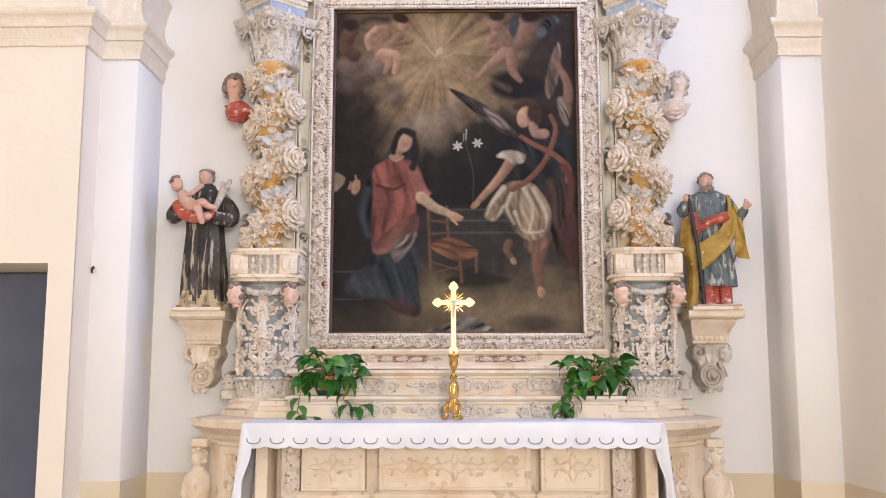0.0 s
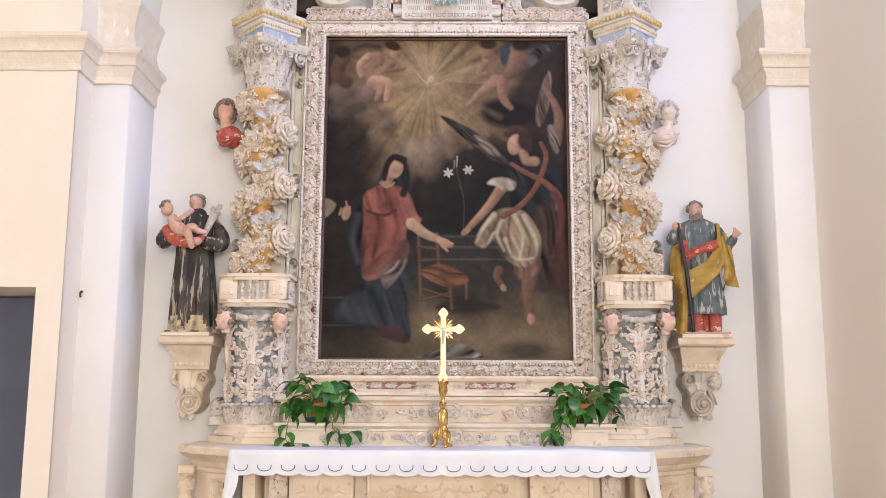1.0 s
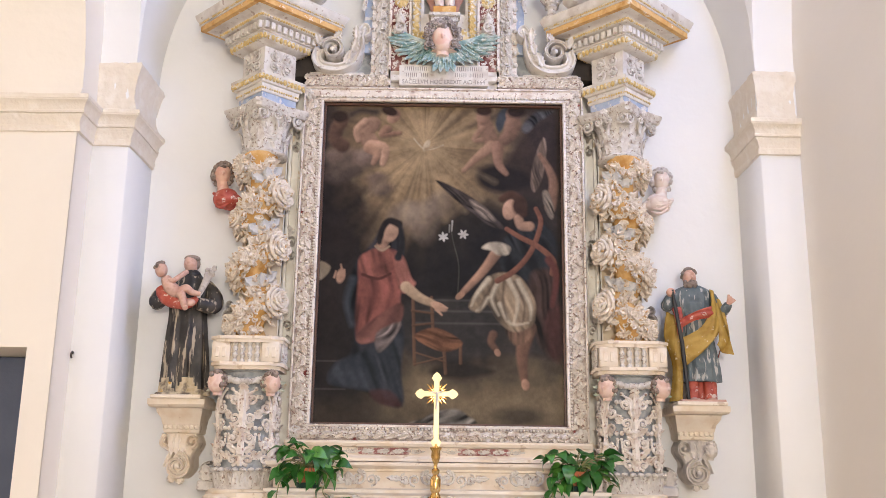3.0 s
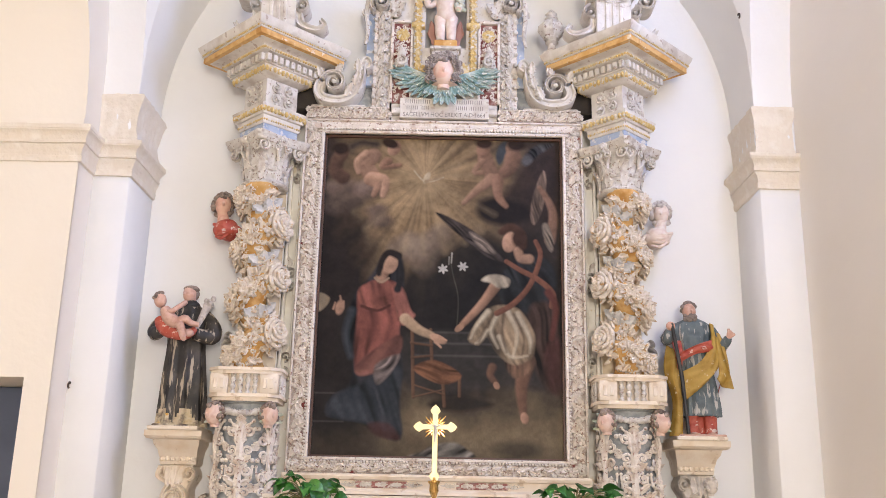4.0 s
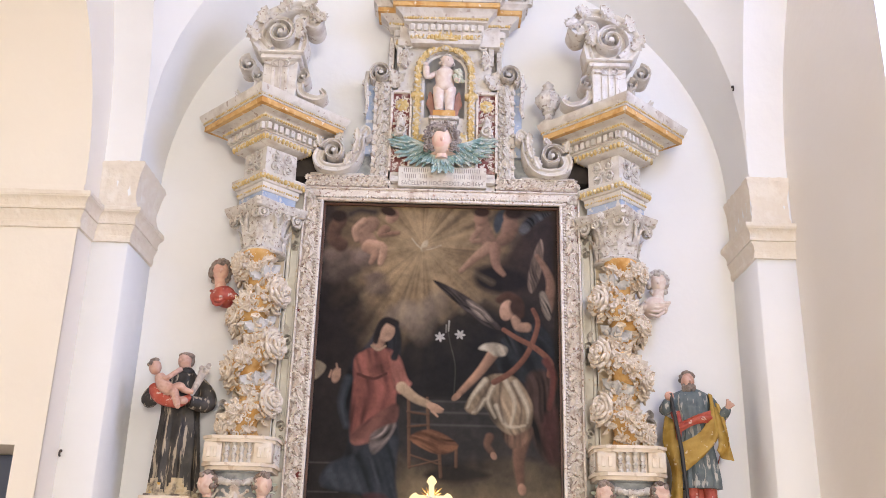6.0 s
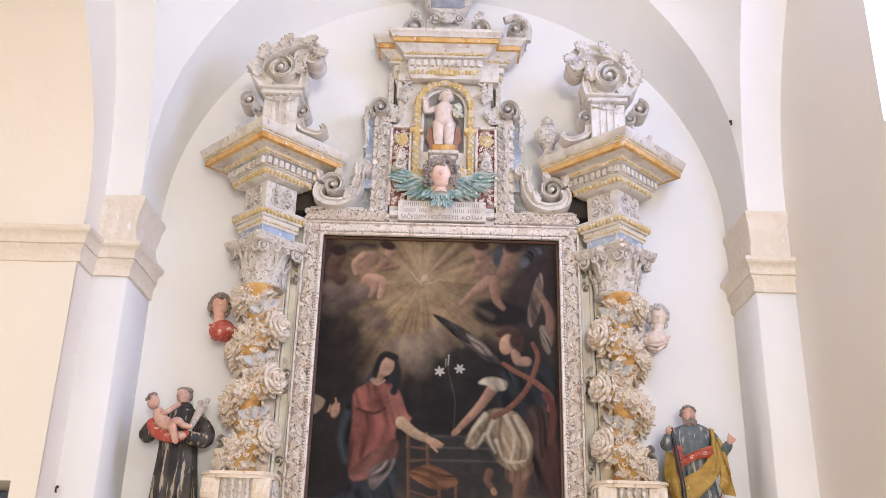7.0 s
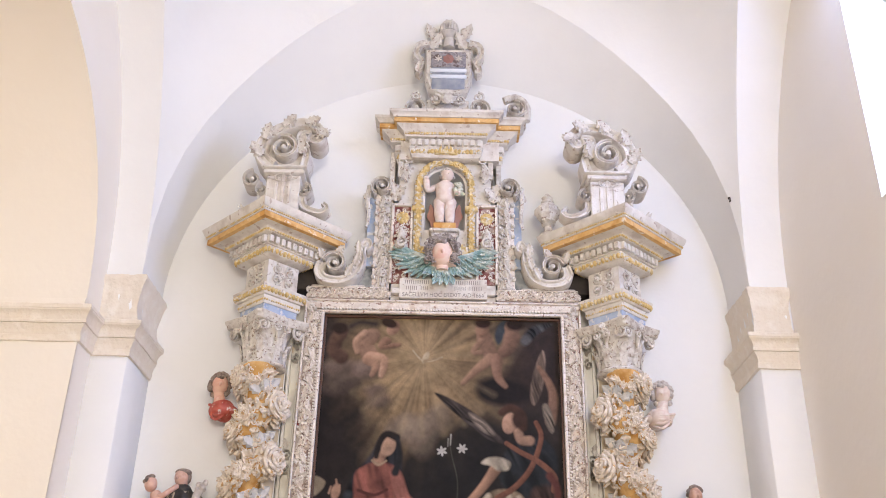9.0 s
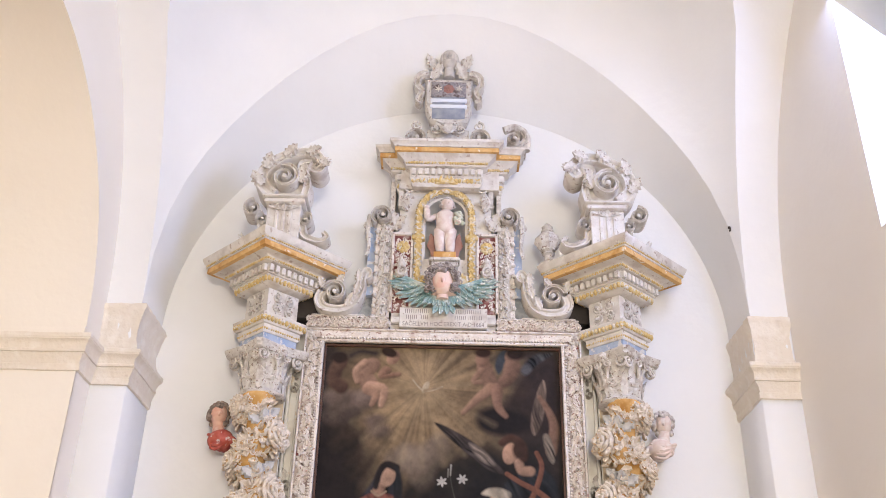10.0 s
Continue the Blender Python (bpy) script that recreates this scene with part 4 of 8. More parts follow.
def build_altar():
    t = thing("altar_table", (X0, 5.5, 0.30), "pale limestone altar with carved frontal panels, on two steps", "altar")
    into(t, "mensa", Build().box(X0 - 1.165, X0 + 1.135, 5.28, 5.80, 1.215, 1.294, 0, None, 0.012), STONE_WARM, "", 30, t)
    into(t, "core", Build().box(X0 - 1.03, X0 + 1.0, 5.62, 5.80, 0.30, 1.214), STONE_WARM, "", 30, t)
    for x0, x1, y in ((-0.885, -0.52, 5.49), (0.485, 0.845, 5.49), (-0.445, 0.43, 5.53)):
        b = Build().box(X0 + x0, X0 + x1, y, 5.62, 0.905, 1.175, 0, None, 0.004)
        b.run([(0.0, 0.86), (0.02, 0.865), (0.03, 0.885), (0.012, 0.90), (0.0, 0.905)], X0 + x0, X0 + x1, y + 0.02)
        b.box(X0 + x0 + 0.02, X0 + x1 - 0.02, y + 0.03, 5.62, 0.30, 0.86)
        for z0, z1, a0, a1 in ((1.155, 1.165, x0 + 0.02, x1 - 0.02), (0.915, 0.925, x0 + 0.02, x1 - 0.02), (0.915, 1.165, x0 + 0.02, x0 + 0.03), (0.915, 1.165, x1 - 0.03, x1 - 0.02)):
            b.box(X0 + a0, X0 + a1, y - 0.006, y + 0.002, z0, z1, 0, None, 0.002)
        p = into(t, "panel", b, STONE_WARM, "", 30, t)
        r = Build()
        mid = (x0 + x1) / 2
        wide = x1 - x0 > 0.5
        for c in ((mid - 0.26, mid, mid + 0.26) if wide else (mid,)):
            centre = (c == mid)
            for s in (-1, 1):
                r.join(curl([(0, 0, 0), (s * 0.03, -0.006, 0.03), (s * 0.075, -0.006, 0.012), (s * 0.10, -0.006, 0.045)], 0.008, 0.005, 4, 0.009), place(X0 + c, y - 0.003, 1.04))
                r.join(curl([(0, 0, 0), (s * 0.03, -0.006, -0.03), (s * 0.075, -0.006, -0.012), (s * 0.10, -0.006, -0.045)], 0.008, 0.005, 4, 0.009), place(X0 + c, y - 0.003, 1.04))
                r.join(leaf(0.085, 0.04, 0.1, 2), place(X0 + c + s * 0.06, y, 1.04, 0, s * 90, 0))
            if centre:
                for u in (0, 180):
                    r.join(leaf(0.085, 0.045, 0.1, 2), place(X0 + c, y, 1.04, 0, u, 0))
        into(p, "relief", r, STONE_WARM, "", 40, t)
    for s in (-1, 1):
        b = Build().box(X0 + s * 0.955 - 0.055, X0 + s * 0.955 + 0.055, 5.54, 5.63, 0.30, 1.20, 0, None, 0.006)
        b.join(leaf(0.10, 0.06, 0.2, 3), place(X0 + s * 0.955, 5.538, 1.06)).join(leaf(0.10, 0.06, 0.2, 3), place(X0 + s * 0.955, 5.538, 1.04, 0, 180, 0))
        b.join(rosette(0.045), place(X0 + s * 0.955, 5.535, 0.93))
        into(t, "pilaster", b, STONE_PINK, "", 40, t)
        b = Build().box(X0 + s * 1.10 - 0.035, X0 + s * 1.10 + 0.035, 5.42, 5.75, 0.30, 1.215, 0, None, 0.006)
        into(t, "support", b, STONE_WARM, "", 30, t)


build_altar()


def build_cloth():
    """White cloth over the mensa, scalloped along its front edge, hanging lower at the ends."""
    t = thing("altar_cloth", (X0, 5.4, 1.30), "white linen cloth with scalloped grey-embroidered hem, on the altar table", "cloth")
    x0, x1, n = X0 - 1.175, X0 + 1.145, 18
    b = Build()
    cols = n * 10
    rows = []
    for q in range(12):
        row = []
        for i in range(cols + 1):
            x = x0 + (x1 - x0) * i / cols
            u = (x - x0) / (x1 - x0) * n
            drop = 0.118 + 0.016 * abs(math.sin(math.pi * u)) ** 0.6
            sag = 0.004 * math.sin(5 * x + 1) + 0.003 * math.sin(11 * x)
            if q < 4:
                p = (x, 5.80 - (5.80 - 5.285) * q / 3, 1.300 + 0.003 * math.sin(3 * x) + (0.006 * math.exp(-((x - 0.72) / 0.15) ** 2) if q in (1, 2, 3) else 0))
            elif q == 4:
                p = (x, 5.272, 1.297)
            else:
                f = (q - 4) / 7
                p = (x, 5.266 - 0.012 * f + sag * f * 1.5 + 0.006 * f * math.sin(2 * math.pi * u * 0.5), 1.294 - drop * f)
            row.append(p)
        rows.append(row)
    b.grid(rows)
    into(t, "top", b, LINEN, "", 50, t)
    for s, xe in ((-1, x0), (1, x1)):
        rows = []
        for q in range(13):
            f = q / 12
            row = []
            for j in range(33):
                v = j / 32
                y = 5.262 + (5.80 - 5.262) * v
                z = 1.298 - f * (0.50 + 0.012 * abs(math.sin(math.pi * v * 5)))
                out = 0.004 + 0.05 * f ** 1.2 + 0.018 * f * math.sin(v * 13 + 1.0)
                row.append((xe + s * out, y - 0.010 * f * (1 - v), z))
            rows.append(row)
        into(t, "side_drop", Build().grid(rows), LINEN, "", 50, t)
        rows = []
        for q in range(15):
            f = q / 14
            row = []
            for j in range(9):
                v = j / 8
                a = xe + s * (0.006 + 0.058 * f ** 1.1)
                c = xe - s * (0.055 * math.sin(math.pi * min(1, f * 1.6 + 0.1)) * (1 - 0.3 * f))
                row.append((a + (c - a) * v, 5.258 - 0.010 * math.sin(math.pi * v * 1.5) - 0.012 * f, 1.296 - 0.52 * f - 0.02 * f * v))
            rows.append(row)
        into(t, "corner_fold", Build().grid(rows), LINEN, "", 50, t)
    for i in range(n):
        c = x0 + (x1 - x0) * (i + 0.5) / n
        pts = [(c + 0.036 * math.cos(a), 5.254 - 0.012, 1.208 - 0.021 * math.sin(a)) for a in [math.pi * k / 10 for k in range(11)]]
        pts = [(pts[0][0], pts[0][1], pts[0][2] + 0.012)] + pts + [(pts[-1][0], pts[-1][1], pts[-1][2] + 0.012)]
        into(t, "embroidery", Build().tube(pts, 0.0027, 5), THREAD, "dark grey embroidered scallop", 50, t)
    for s, xe in ((-1, x0), (1, x1)):
        for k in range(3):
            z = 1.12 - 0.11 * k
            f = (1.298 - z) / 0.5
            c = (xe + s * (0.012 + 0.05 * f), 5.30, z)
            pts = [(c[0], c[1] - 0.012 + 0.03 * math.cos(a), c[2] - 0.03 * math.sin(a)) for a in [math.pi * j / 8 for j in range(9)]]
            into(t, "embroidery", Build().tube(pts, 0.003, 5), THREAD, "", 50, t)


THREAD = material("grey_thread", (0.16, 0.16, 0.18), 0.9)
build_cloth()


# ---- the painting and its frame ----
PY = 6.45                                  # plane of the canvas
PX0, PX1, PZ0, PZ1 = X0 - 0.866, X0 + 0.866, 1.84, 4.15
WOOD_DARK = material("dark_wooden_strip", (0.09, 0.045, 0.03), 0.5, tones=((0.13, 0.06, 0.04),), scale=8, fine=60)
IVORY = material("ivory_painted_stone", (0.74, 0.70, 0.61), 0.8, tones=((0.78, 0.745, 0.66), (0.68, 0.63, 0.53)), scale=6, fine=60, speck=((0.66, 0.53, 0.36), 0.63, 12))


def frame_unit(seed):
    """One repeat of the carved border, about 0.10 long along +x and 0.10 high: curled leaves round a bud."""
    rnd = random.Random(seed * 7 + 1)
    b = Build()
    for x, z, r, l, w in ((-0.045, -0.032, 62, 0.085, 0.05), (-0.02, 0.036, 118, 0.075, 0.045), (0.02, 0.0, -70, 0.06, 0.045), (0.045, -0.03, -25, 0.06, 0.04), (-0.04, 0.012, 20, 0.05, 0.04), (0.03, 0.04, 200, 0.05, 0.035)):
        b.join(leaf(l, w, 0.5, 3, 0.42), place(x + rnd.uniform(-0.004, 0.004), 0, z, 0, r + rnd.uniform(-12, 12), 0))
    b.join(spiral(0.027, 1.3, 0.3, 0.7, math.pi / 2 + rnd.uniform(-0.5, 0.5), 1), place(0.006, -0.006, -0.002))
    return b.ball((0.042, -0.010, -0.010), 0.013, 6, 4).ball((-0.034, -0.010, 0.040), 0.011, 6, 4).ball((0.018, -0.008, 0.042), 0.010, 6, 4)


def build_frame():
    f = thing("picture_frame", (X0, 6.4, 1.72), "whitish carved stone picture frame with leaves, beads and red flakes", "picture frame")
    ox0, ox1, oz0, oz1 = X0 - 1.008, X0 + 1.008, 1.725, 4.250
    w = 0.142
    sides = (("bottom_rail", ox0, ox1, oz0, PZ0 + 0.004, "x"), ("top_rail", ox0, ox1, PZ1 - 0.004, oz1, "x"),
             ("side_rail", ox0, PX0 + 0.004, PZ0, PZ1, "z"), ("side_rail", PX1 - 0.004, ox1, PZ0, PZ1, "z"))
    for name, x0, x1, z0, z1, along in sides:
        rail = into(f, name, Build().box(x0, x1, 6.40, BACK - 0.005, z0, z1, 0, None, 0.004), FRAME_GROUND, "stone frame ground with dark red flakes, toned down as shade", 30, f)
        b = Build()
        flip = 1 if name != "top_rail" else -1
        # outer fillet and inner lip
        if along == "x":
            lip, out = (z1, z0) if flip > 0 else (z0, z1)
            s = 1 if flip > 0 else -1
            b.box(x0, x1, 6.372, 6.402, min(out, out + s * 0.014), max(out, out + s * 0.014), 0, None, 0.004)
            b.box(x0 + 0.10, x1 - 0.10, 6.375, 6.43, min(lip, lip - s * 0.022), max(lip, lip - s * 0.022), 0, None, 0.005)
            egg_row(b, (x0 + 0.12, 6.376, lip - s * 0.028), (x1 - 0.12, 6.376, lip - s * 0.028), 0.0095, 0.022)
            if flip > 0:
                n = round((x1 - x0 - 0.10) / 0.088)
                for i in range(n):
                    c = x0 + 0.05 + (x1 - x0 - 0.10) * (i + 0.5) / n
                    b.join(frame_unit(i), place(c, 6.392, (z0 + z1) / 2 - s * 0.006, 0, 0 if c < X0 else 180, 0) @ Matrix.Scale(0.80, 4, (0, 0, 1)))
            else:
                b.run([(0.0, z0 + 0.03), (0.022, z0 + 0.034), (0.03, z0 + 0.055), (0.03, z0 + 0.075), (0.012, z0 + 0.08), (0.012, z0 + 0.095)], x0 + 0.02, x1 - 0.02, 6.40, 0, None, 0.3)
        else:
            left = x0 < X0
            lip, out, s = (x1, x0, 1) if left else (x0, x1, -1)
            b.box(min(out, out + s * 0.014), max(out, out + s * 0.014), 6.372, 6.402, z0 - 0.1, z1 + 0.1, 0, None, 0.004)
            b.box(min(lip, lip - s * 0.022), max(lip, lip - s * 0.022), 6.375, 6.43, z0, z1, 0, None, 0.005)
            egg_row(b, (lip - s * 0.028, 6.376, z0), (lip - s * 0.028, 6.376, z1), 0.0095, 0.022)
            n = round((z1 - z0) / 0.094)
            for i in range(n):
                c = z0 + (z1 - z0) * (i + 0.5) / n
                b.join(frame_unit(i), place((x0 + x1) / 2 - s * 0.008, 6.392, c, 0, -90, 0) @ Matrix.Scale(-1 if (i % 2) ^ left else 1, 4, (0, 0, 1)))
        into(rail, "carving", b, STONE_PINK, "whitish leaf and bead carving", 45, f)
    for x in (ox0 + 0.05, ox1 - 0.05):
        for z in (oz0 + 0.06, oz1 - 0.05):
            into(f, "corner_flower", Build().join(rosette(0.05), place(x, 6.385, z)), STONE, "", 45, f)
    # narrow dark strip that holds the canvas
    for x0, x1, z0, z1 in ((PX0, PX1, PZ0, PZ0 + 0.018), (PX0, PX1, PZ1 - 0.018, PZ1), (PX0, PX0 + 0.018, PZ0 + 0.018, PZ1 - 0.018), (PX1 - 0.018, PX1, PZ0 + 0.018, PZ1 - 0.018)):
        into(f, "inner_strip", Build().box(x0, x1, 6.425, PY + 0.03, z0, z1, 0, None, 0.003), WOOD_DARK, "dark wooden inner strip", 30, f)
    # carved band over the top rail, either side of the plaque
    for c0, c1 in ((X0 - 1.0, X0 - 0.40), (X0 + 0.40, X0 + 1.0)):
        band = into(f, "carved_band", Build().box(c0, c1, 6.40, BACK - 0.005, 4.25, 4.352, 0, None, 0.004), FRAME_GROUND, "carved leaf band with dark red flakes", 30, f)
        b = Build()
        n = round((c1 - c0) / 0.09)
        for i in range(n):
            b.join(frame_unit(i + 40), place(c0 + (c1 - c0) * (i + 0.5) / n, 6.392, 4.302, 0, 0, 0) @ Matrix.Scale(0.85, 4, (0, 0, 1)))
            b.join(leaf(0.07, 0.06, 0.3, 4, 0.4), place(c0 + (c1 - c0) * (i + 0.5) / n, 6.388, 4.265))
        b.box(c0, c1, 6.378, 6.402, 4.342, 4.352, 0, None, 0.003)
        into(band, "carving", b, STONE_PINK, "", 45, f)


build_frame()


def build_backing(side):
    """Ivory strips with small scrolls between the frame and the column."""
    t = thing("backing_panel", (X0 + side * 1.15, 6.55, 1.40), "ivory painted stone strip with small scrolls behind the column", "panel", "backing panels of the altarpiece")
    b = Build().box(X0 - 1.40, X0 - 1.008, 6.47, BACK - 0.004, 1.40, 4.262, 0, None, 0.004)
    into(t, "board", both(b, side), IVORY, "", 30, t)
    b = Build().box(X0 - 1.40, X0 - 1.115, 6.445, 6.471, 2.30, 3.70, 0, None, 0.004)
    into(t, "ochre_strip", both(b, side), material("faded_ochre_stone", (0.62, 0.50, 0.33), 0.8, tones=((0.70, 0.60, 0.44),), scale=6), "faded ochre painted strip", 30, t)
    b = Build()
    for x0, x1 in ((1.105, 1.085), (1.125, 1.115), (1.035, 1.02)):
        b.box(X0 - x0, X0 - x1, 6.44, 6.472, 2.35, 4.02, 0, None, 0.004)
    into(t, "moulding", both(b, side), IVORY, "", 30, t)
    b = Build()
    for z in (2.46, 3.06, 3.86):
        for s in (-1, 1):
            b.join(volute(X0 - 1.06, z + s * 0.055, 0.036, 1.3, -s * math.pi / 2, s, 6.43, 6.475))
        b.join(curl([(X0 - 1.03, 6.46, z + 0.12), (X0 - 1.02, 6.45, z), (X0 - 1.03, 6.46, z - 0.12)], 0.010, 0.010))
        b.join(leaf(0.08, 0.05, 0.4), place(X0 - 1.075, 6.462, z + 0.09))
    into(t, "scroll", both(b, side), STONE, "", 40, t)


build_backing(-1)
build_backing(1)


# the canvas: one finely divided sheet that carries its oil colours
def oil(r, g, b):
    """A paint colour from its 0 to 255 tone to linear light."""
    return np.array([(c / 255 / 12.92 if c < 10 else ((c / 255 + 0.055) / 1.055) ** 2.4) for c in (r, g, b)])


class Canvas:
    """Plain soft shapes brushed over one another, in units of the width (0 to 1) and from the top downwards (0 to 1.334)."""

    def __init__(self, n=430):
        self.n, self.k = n, int(n * 1.334)
        self.u, self.v = np.meshgrid((np.arange(n) + 0.5) / n, (np.arange(self.k) + 0.5) / self.k * 1.334)
        self.c = np.zeros((self.k, n, 3)) + oil(44, 37, 36)
        self.rng = np.random.default_rng(5)

    def noise(self, x, y):
        """Smooth value noise between -1 and 1."""
        table = self.rng.uniform(-1, 1, (64, 64))
        i, j = np.floor(x).astype(int), np.floor(y).astype(int)
        f, g = x - i, y - j
        f, g = f * f * (3 - 2 * f), g * g * (3 - 2 * g)
        a, b = table[j % 64, i % 64], table[j % 64, (i + 1) % 64]
        c, d = table[(j + 1) % 64, i % 64], table[(j + 1) % 64, (i + 1) % 64]
        return (a * (1 - f) + b * f) * (1 - g) + (c * (1 - f) + d * f) * g

    def cloudy(self, scale):
        return 0.6 * self.noise(self.u * scale + 9, self.v * scale + 4) + 0.3 * self.noise(self.u * scale * 2.3, self.v * scale * 2.3) + 0.2 * self.noise(self.u * scale * 5, self.v * scale * 5)

    def lay(self, mask, colour):
        self.c = self.c * (1 - mask[..., None]) + colour * mask[..., None]

    def window(self, pts, edge):
        """The part of the sheet round a few points."""
        x, y = [q[0] for q in pts], [q[1] for q in pts]
        i0, i1 = max(0, int((min(x) - edge) * self.n)), min(self.n, int((max(x) + edge) * self.n) + 2)
        j0, j1 = max(0, int((min(y) - edge) * self.n)), min(self.k, int((max(y) + edge) * self.n) + 2)
        return slice(j0, max(j0 + 1, j1)), slice(i0, max(i0 + 1, i1))

    def brush(self, win, mask, colour):
        self.c[win] = self.c[win] * (1 - mask[..., None]) + colour * mask[..., None]

    def folded(self, colour, folds, u, v):
        """Cloth tones: long soft ridges along an angle, bent a little."""
        angle, count, amp = folds
        a = radians(angle)
        s, t = u * math.cos(a) + v * math.sin(a), -u * math.sin(a) + v * math.cos(a) + 3
        w = self.noise(t * count * 0.4 + 3, s * count * 0.4)
        ridge = 0.8 * self.noise(t * count * 2.0 + w * 1.6, s * count * 0.30) + 0.6 * self.noise(t * count * 4.4 + w * 2.6, s * count * 0.5)
        return colour * np.clip(1 + 2.0 * amp * ridge, 0.10, 2.6)[..., None]

    def shape(self, outline, colour, soft=0.012, folds=None, cover=1.0):
        pts = [(p.x, p.z) for p in catmull([(u, 0, v) for u, v in outline], 4, True)]
        win = self.window(pts, soft)
        u, v = self.u[win], self.v[win]
        inside, near = np.zeros(u.shape, bool), np.full(u.shape, 9.0)
        for (x0, y0), (x1, y1) in zip(pts, pts[1:] + pts[:1]):
            dx, dy = x1 - x0, y1 - y0
            t = np.clip(((u - x0) * dx + (v - y0) * dy) / max(1e-9, dx * dx + dy * dy), 0, 1)
            near = np.minimum(near, np.hypot(u - x0 - t * dx, v - y0 - t * dy))
            if abs(dy) > 1e-9:
                inside ^= ((v > y0) != (v > y1)) & (u < x0 + (v - y0) * dx / dy)
        mask = np.clip(0.5 + np.where(inside, near, -near) / soft, 0, 1) * cover
        self.brush(win, mask, self.folded(colour, folds, u, v) if folds else colour)

    def oval(self, u, v, ru, rv, colour, turn=0.0, soft=0.35, shade=0.0, cover=1.0):
        """shade: how far the side away from the painted light, at the upper left, darkens."""
        win = self.window([(u, v)], max(ru, rv) * (1 + soft))
        c, s = math.cos(radians(turn)), math.sin(radians(turn))
        du, dv = self.u[win] - u, self.v[win] - v
        mask = np.clip((1 + soft / 2 - np.hypot((du * c + dv * s) / ru, (-du * s + dv * c) / rv)) / soft, 0, 1) * cover
        self.brush(win, mask, colour * np.clip(1 - shade * (du / ru * 0.6 + dv / rv * 0.5), 0.2, 1.6)[..., None])

    def line(self, pts, w0, w1, colour, soft=0.008, shade=0.0, cover=1.0):
        """A limb or a brush mark along a line, from width w0 to w1; shade rounds it."""
        path = [(p.x, p.z) for p in catmull([(u, 0, v) for u, v in pts], 5)]
        win = self.window(path, max(w0, w1) + soft)
        u, v = self.u[win], self.v[win]
        best, off = np.full(u.shape, 9.0), np.zeros(u.shape)
        k = len(path) - 1
        for i in range(k):
            (x0, y0), (x1, y1) = path[i], path[i + 1]
            dx, dy = x1 - x0, y1 - y0
            t = np.clip(((u - x0) * dx + (v - y0) * dy) / max(1e-9, dx * dx + dy * dy), 0, 1)
            px, py = u - x0 - t * dx, v - y0 - t * dy
            w = w0 + (w1 - w0) * (i + t) / k
            d = np.hypot(px, py) - w / 2
            hit = d < best
            best = np.where(hit, d, best)
            off = np.where(hit, (px * 0.6 + py * 0.8) / np.maximum(w / 2, 1e-4), off)
        mask = np.clip(0.5 - best / soft, 0, 1) * cover
        self.brush(win, mask, colour * np.clip(1 - shade * off, 0.2, 1.7)[..., None])


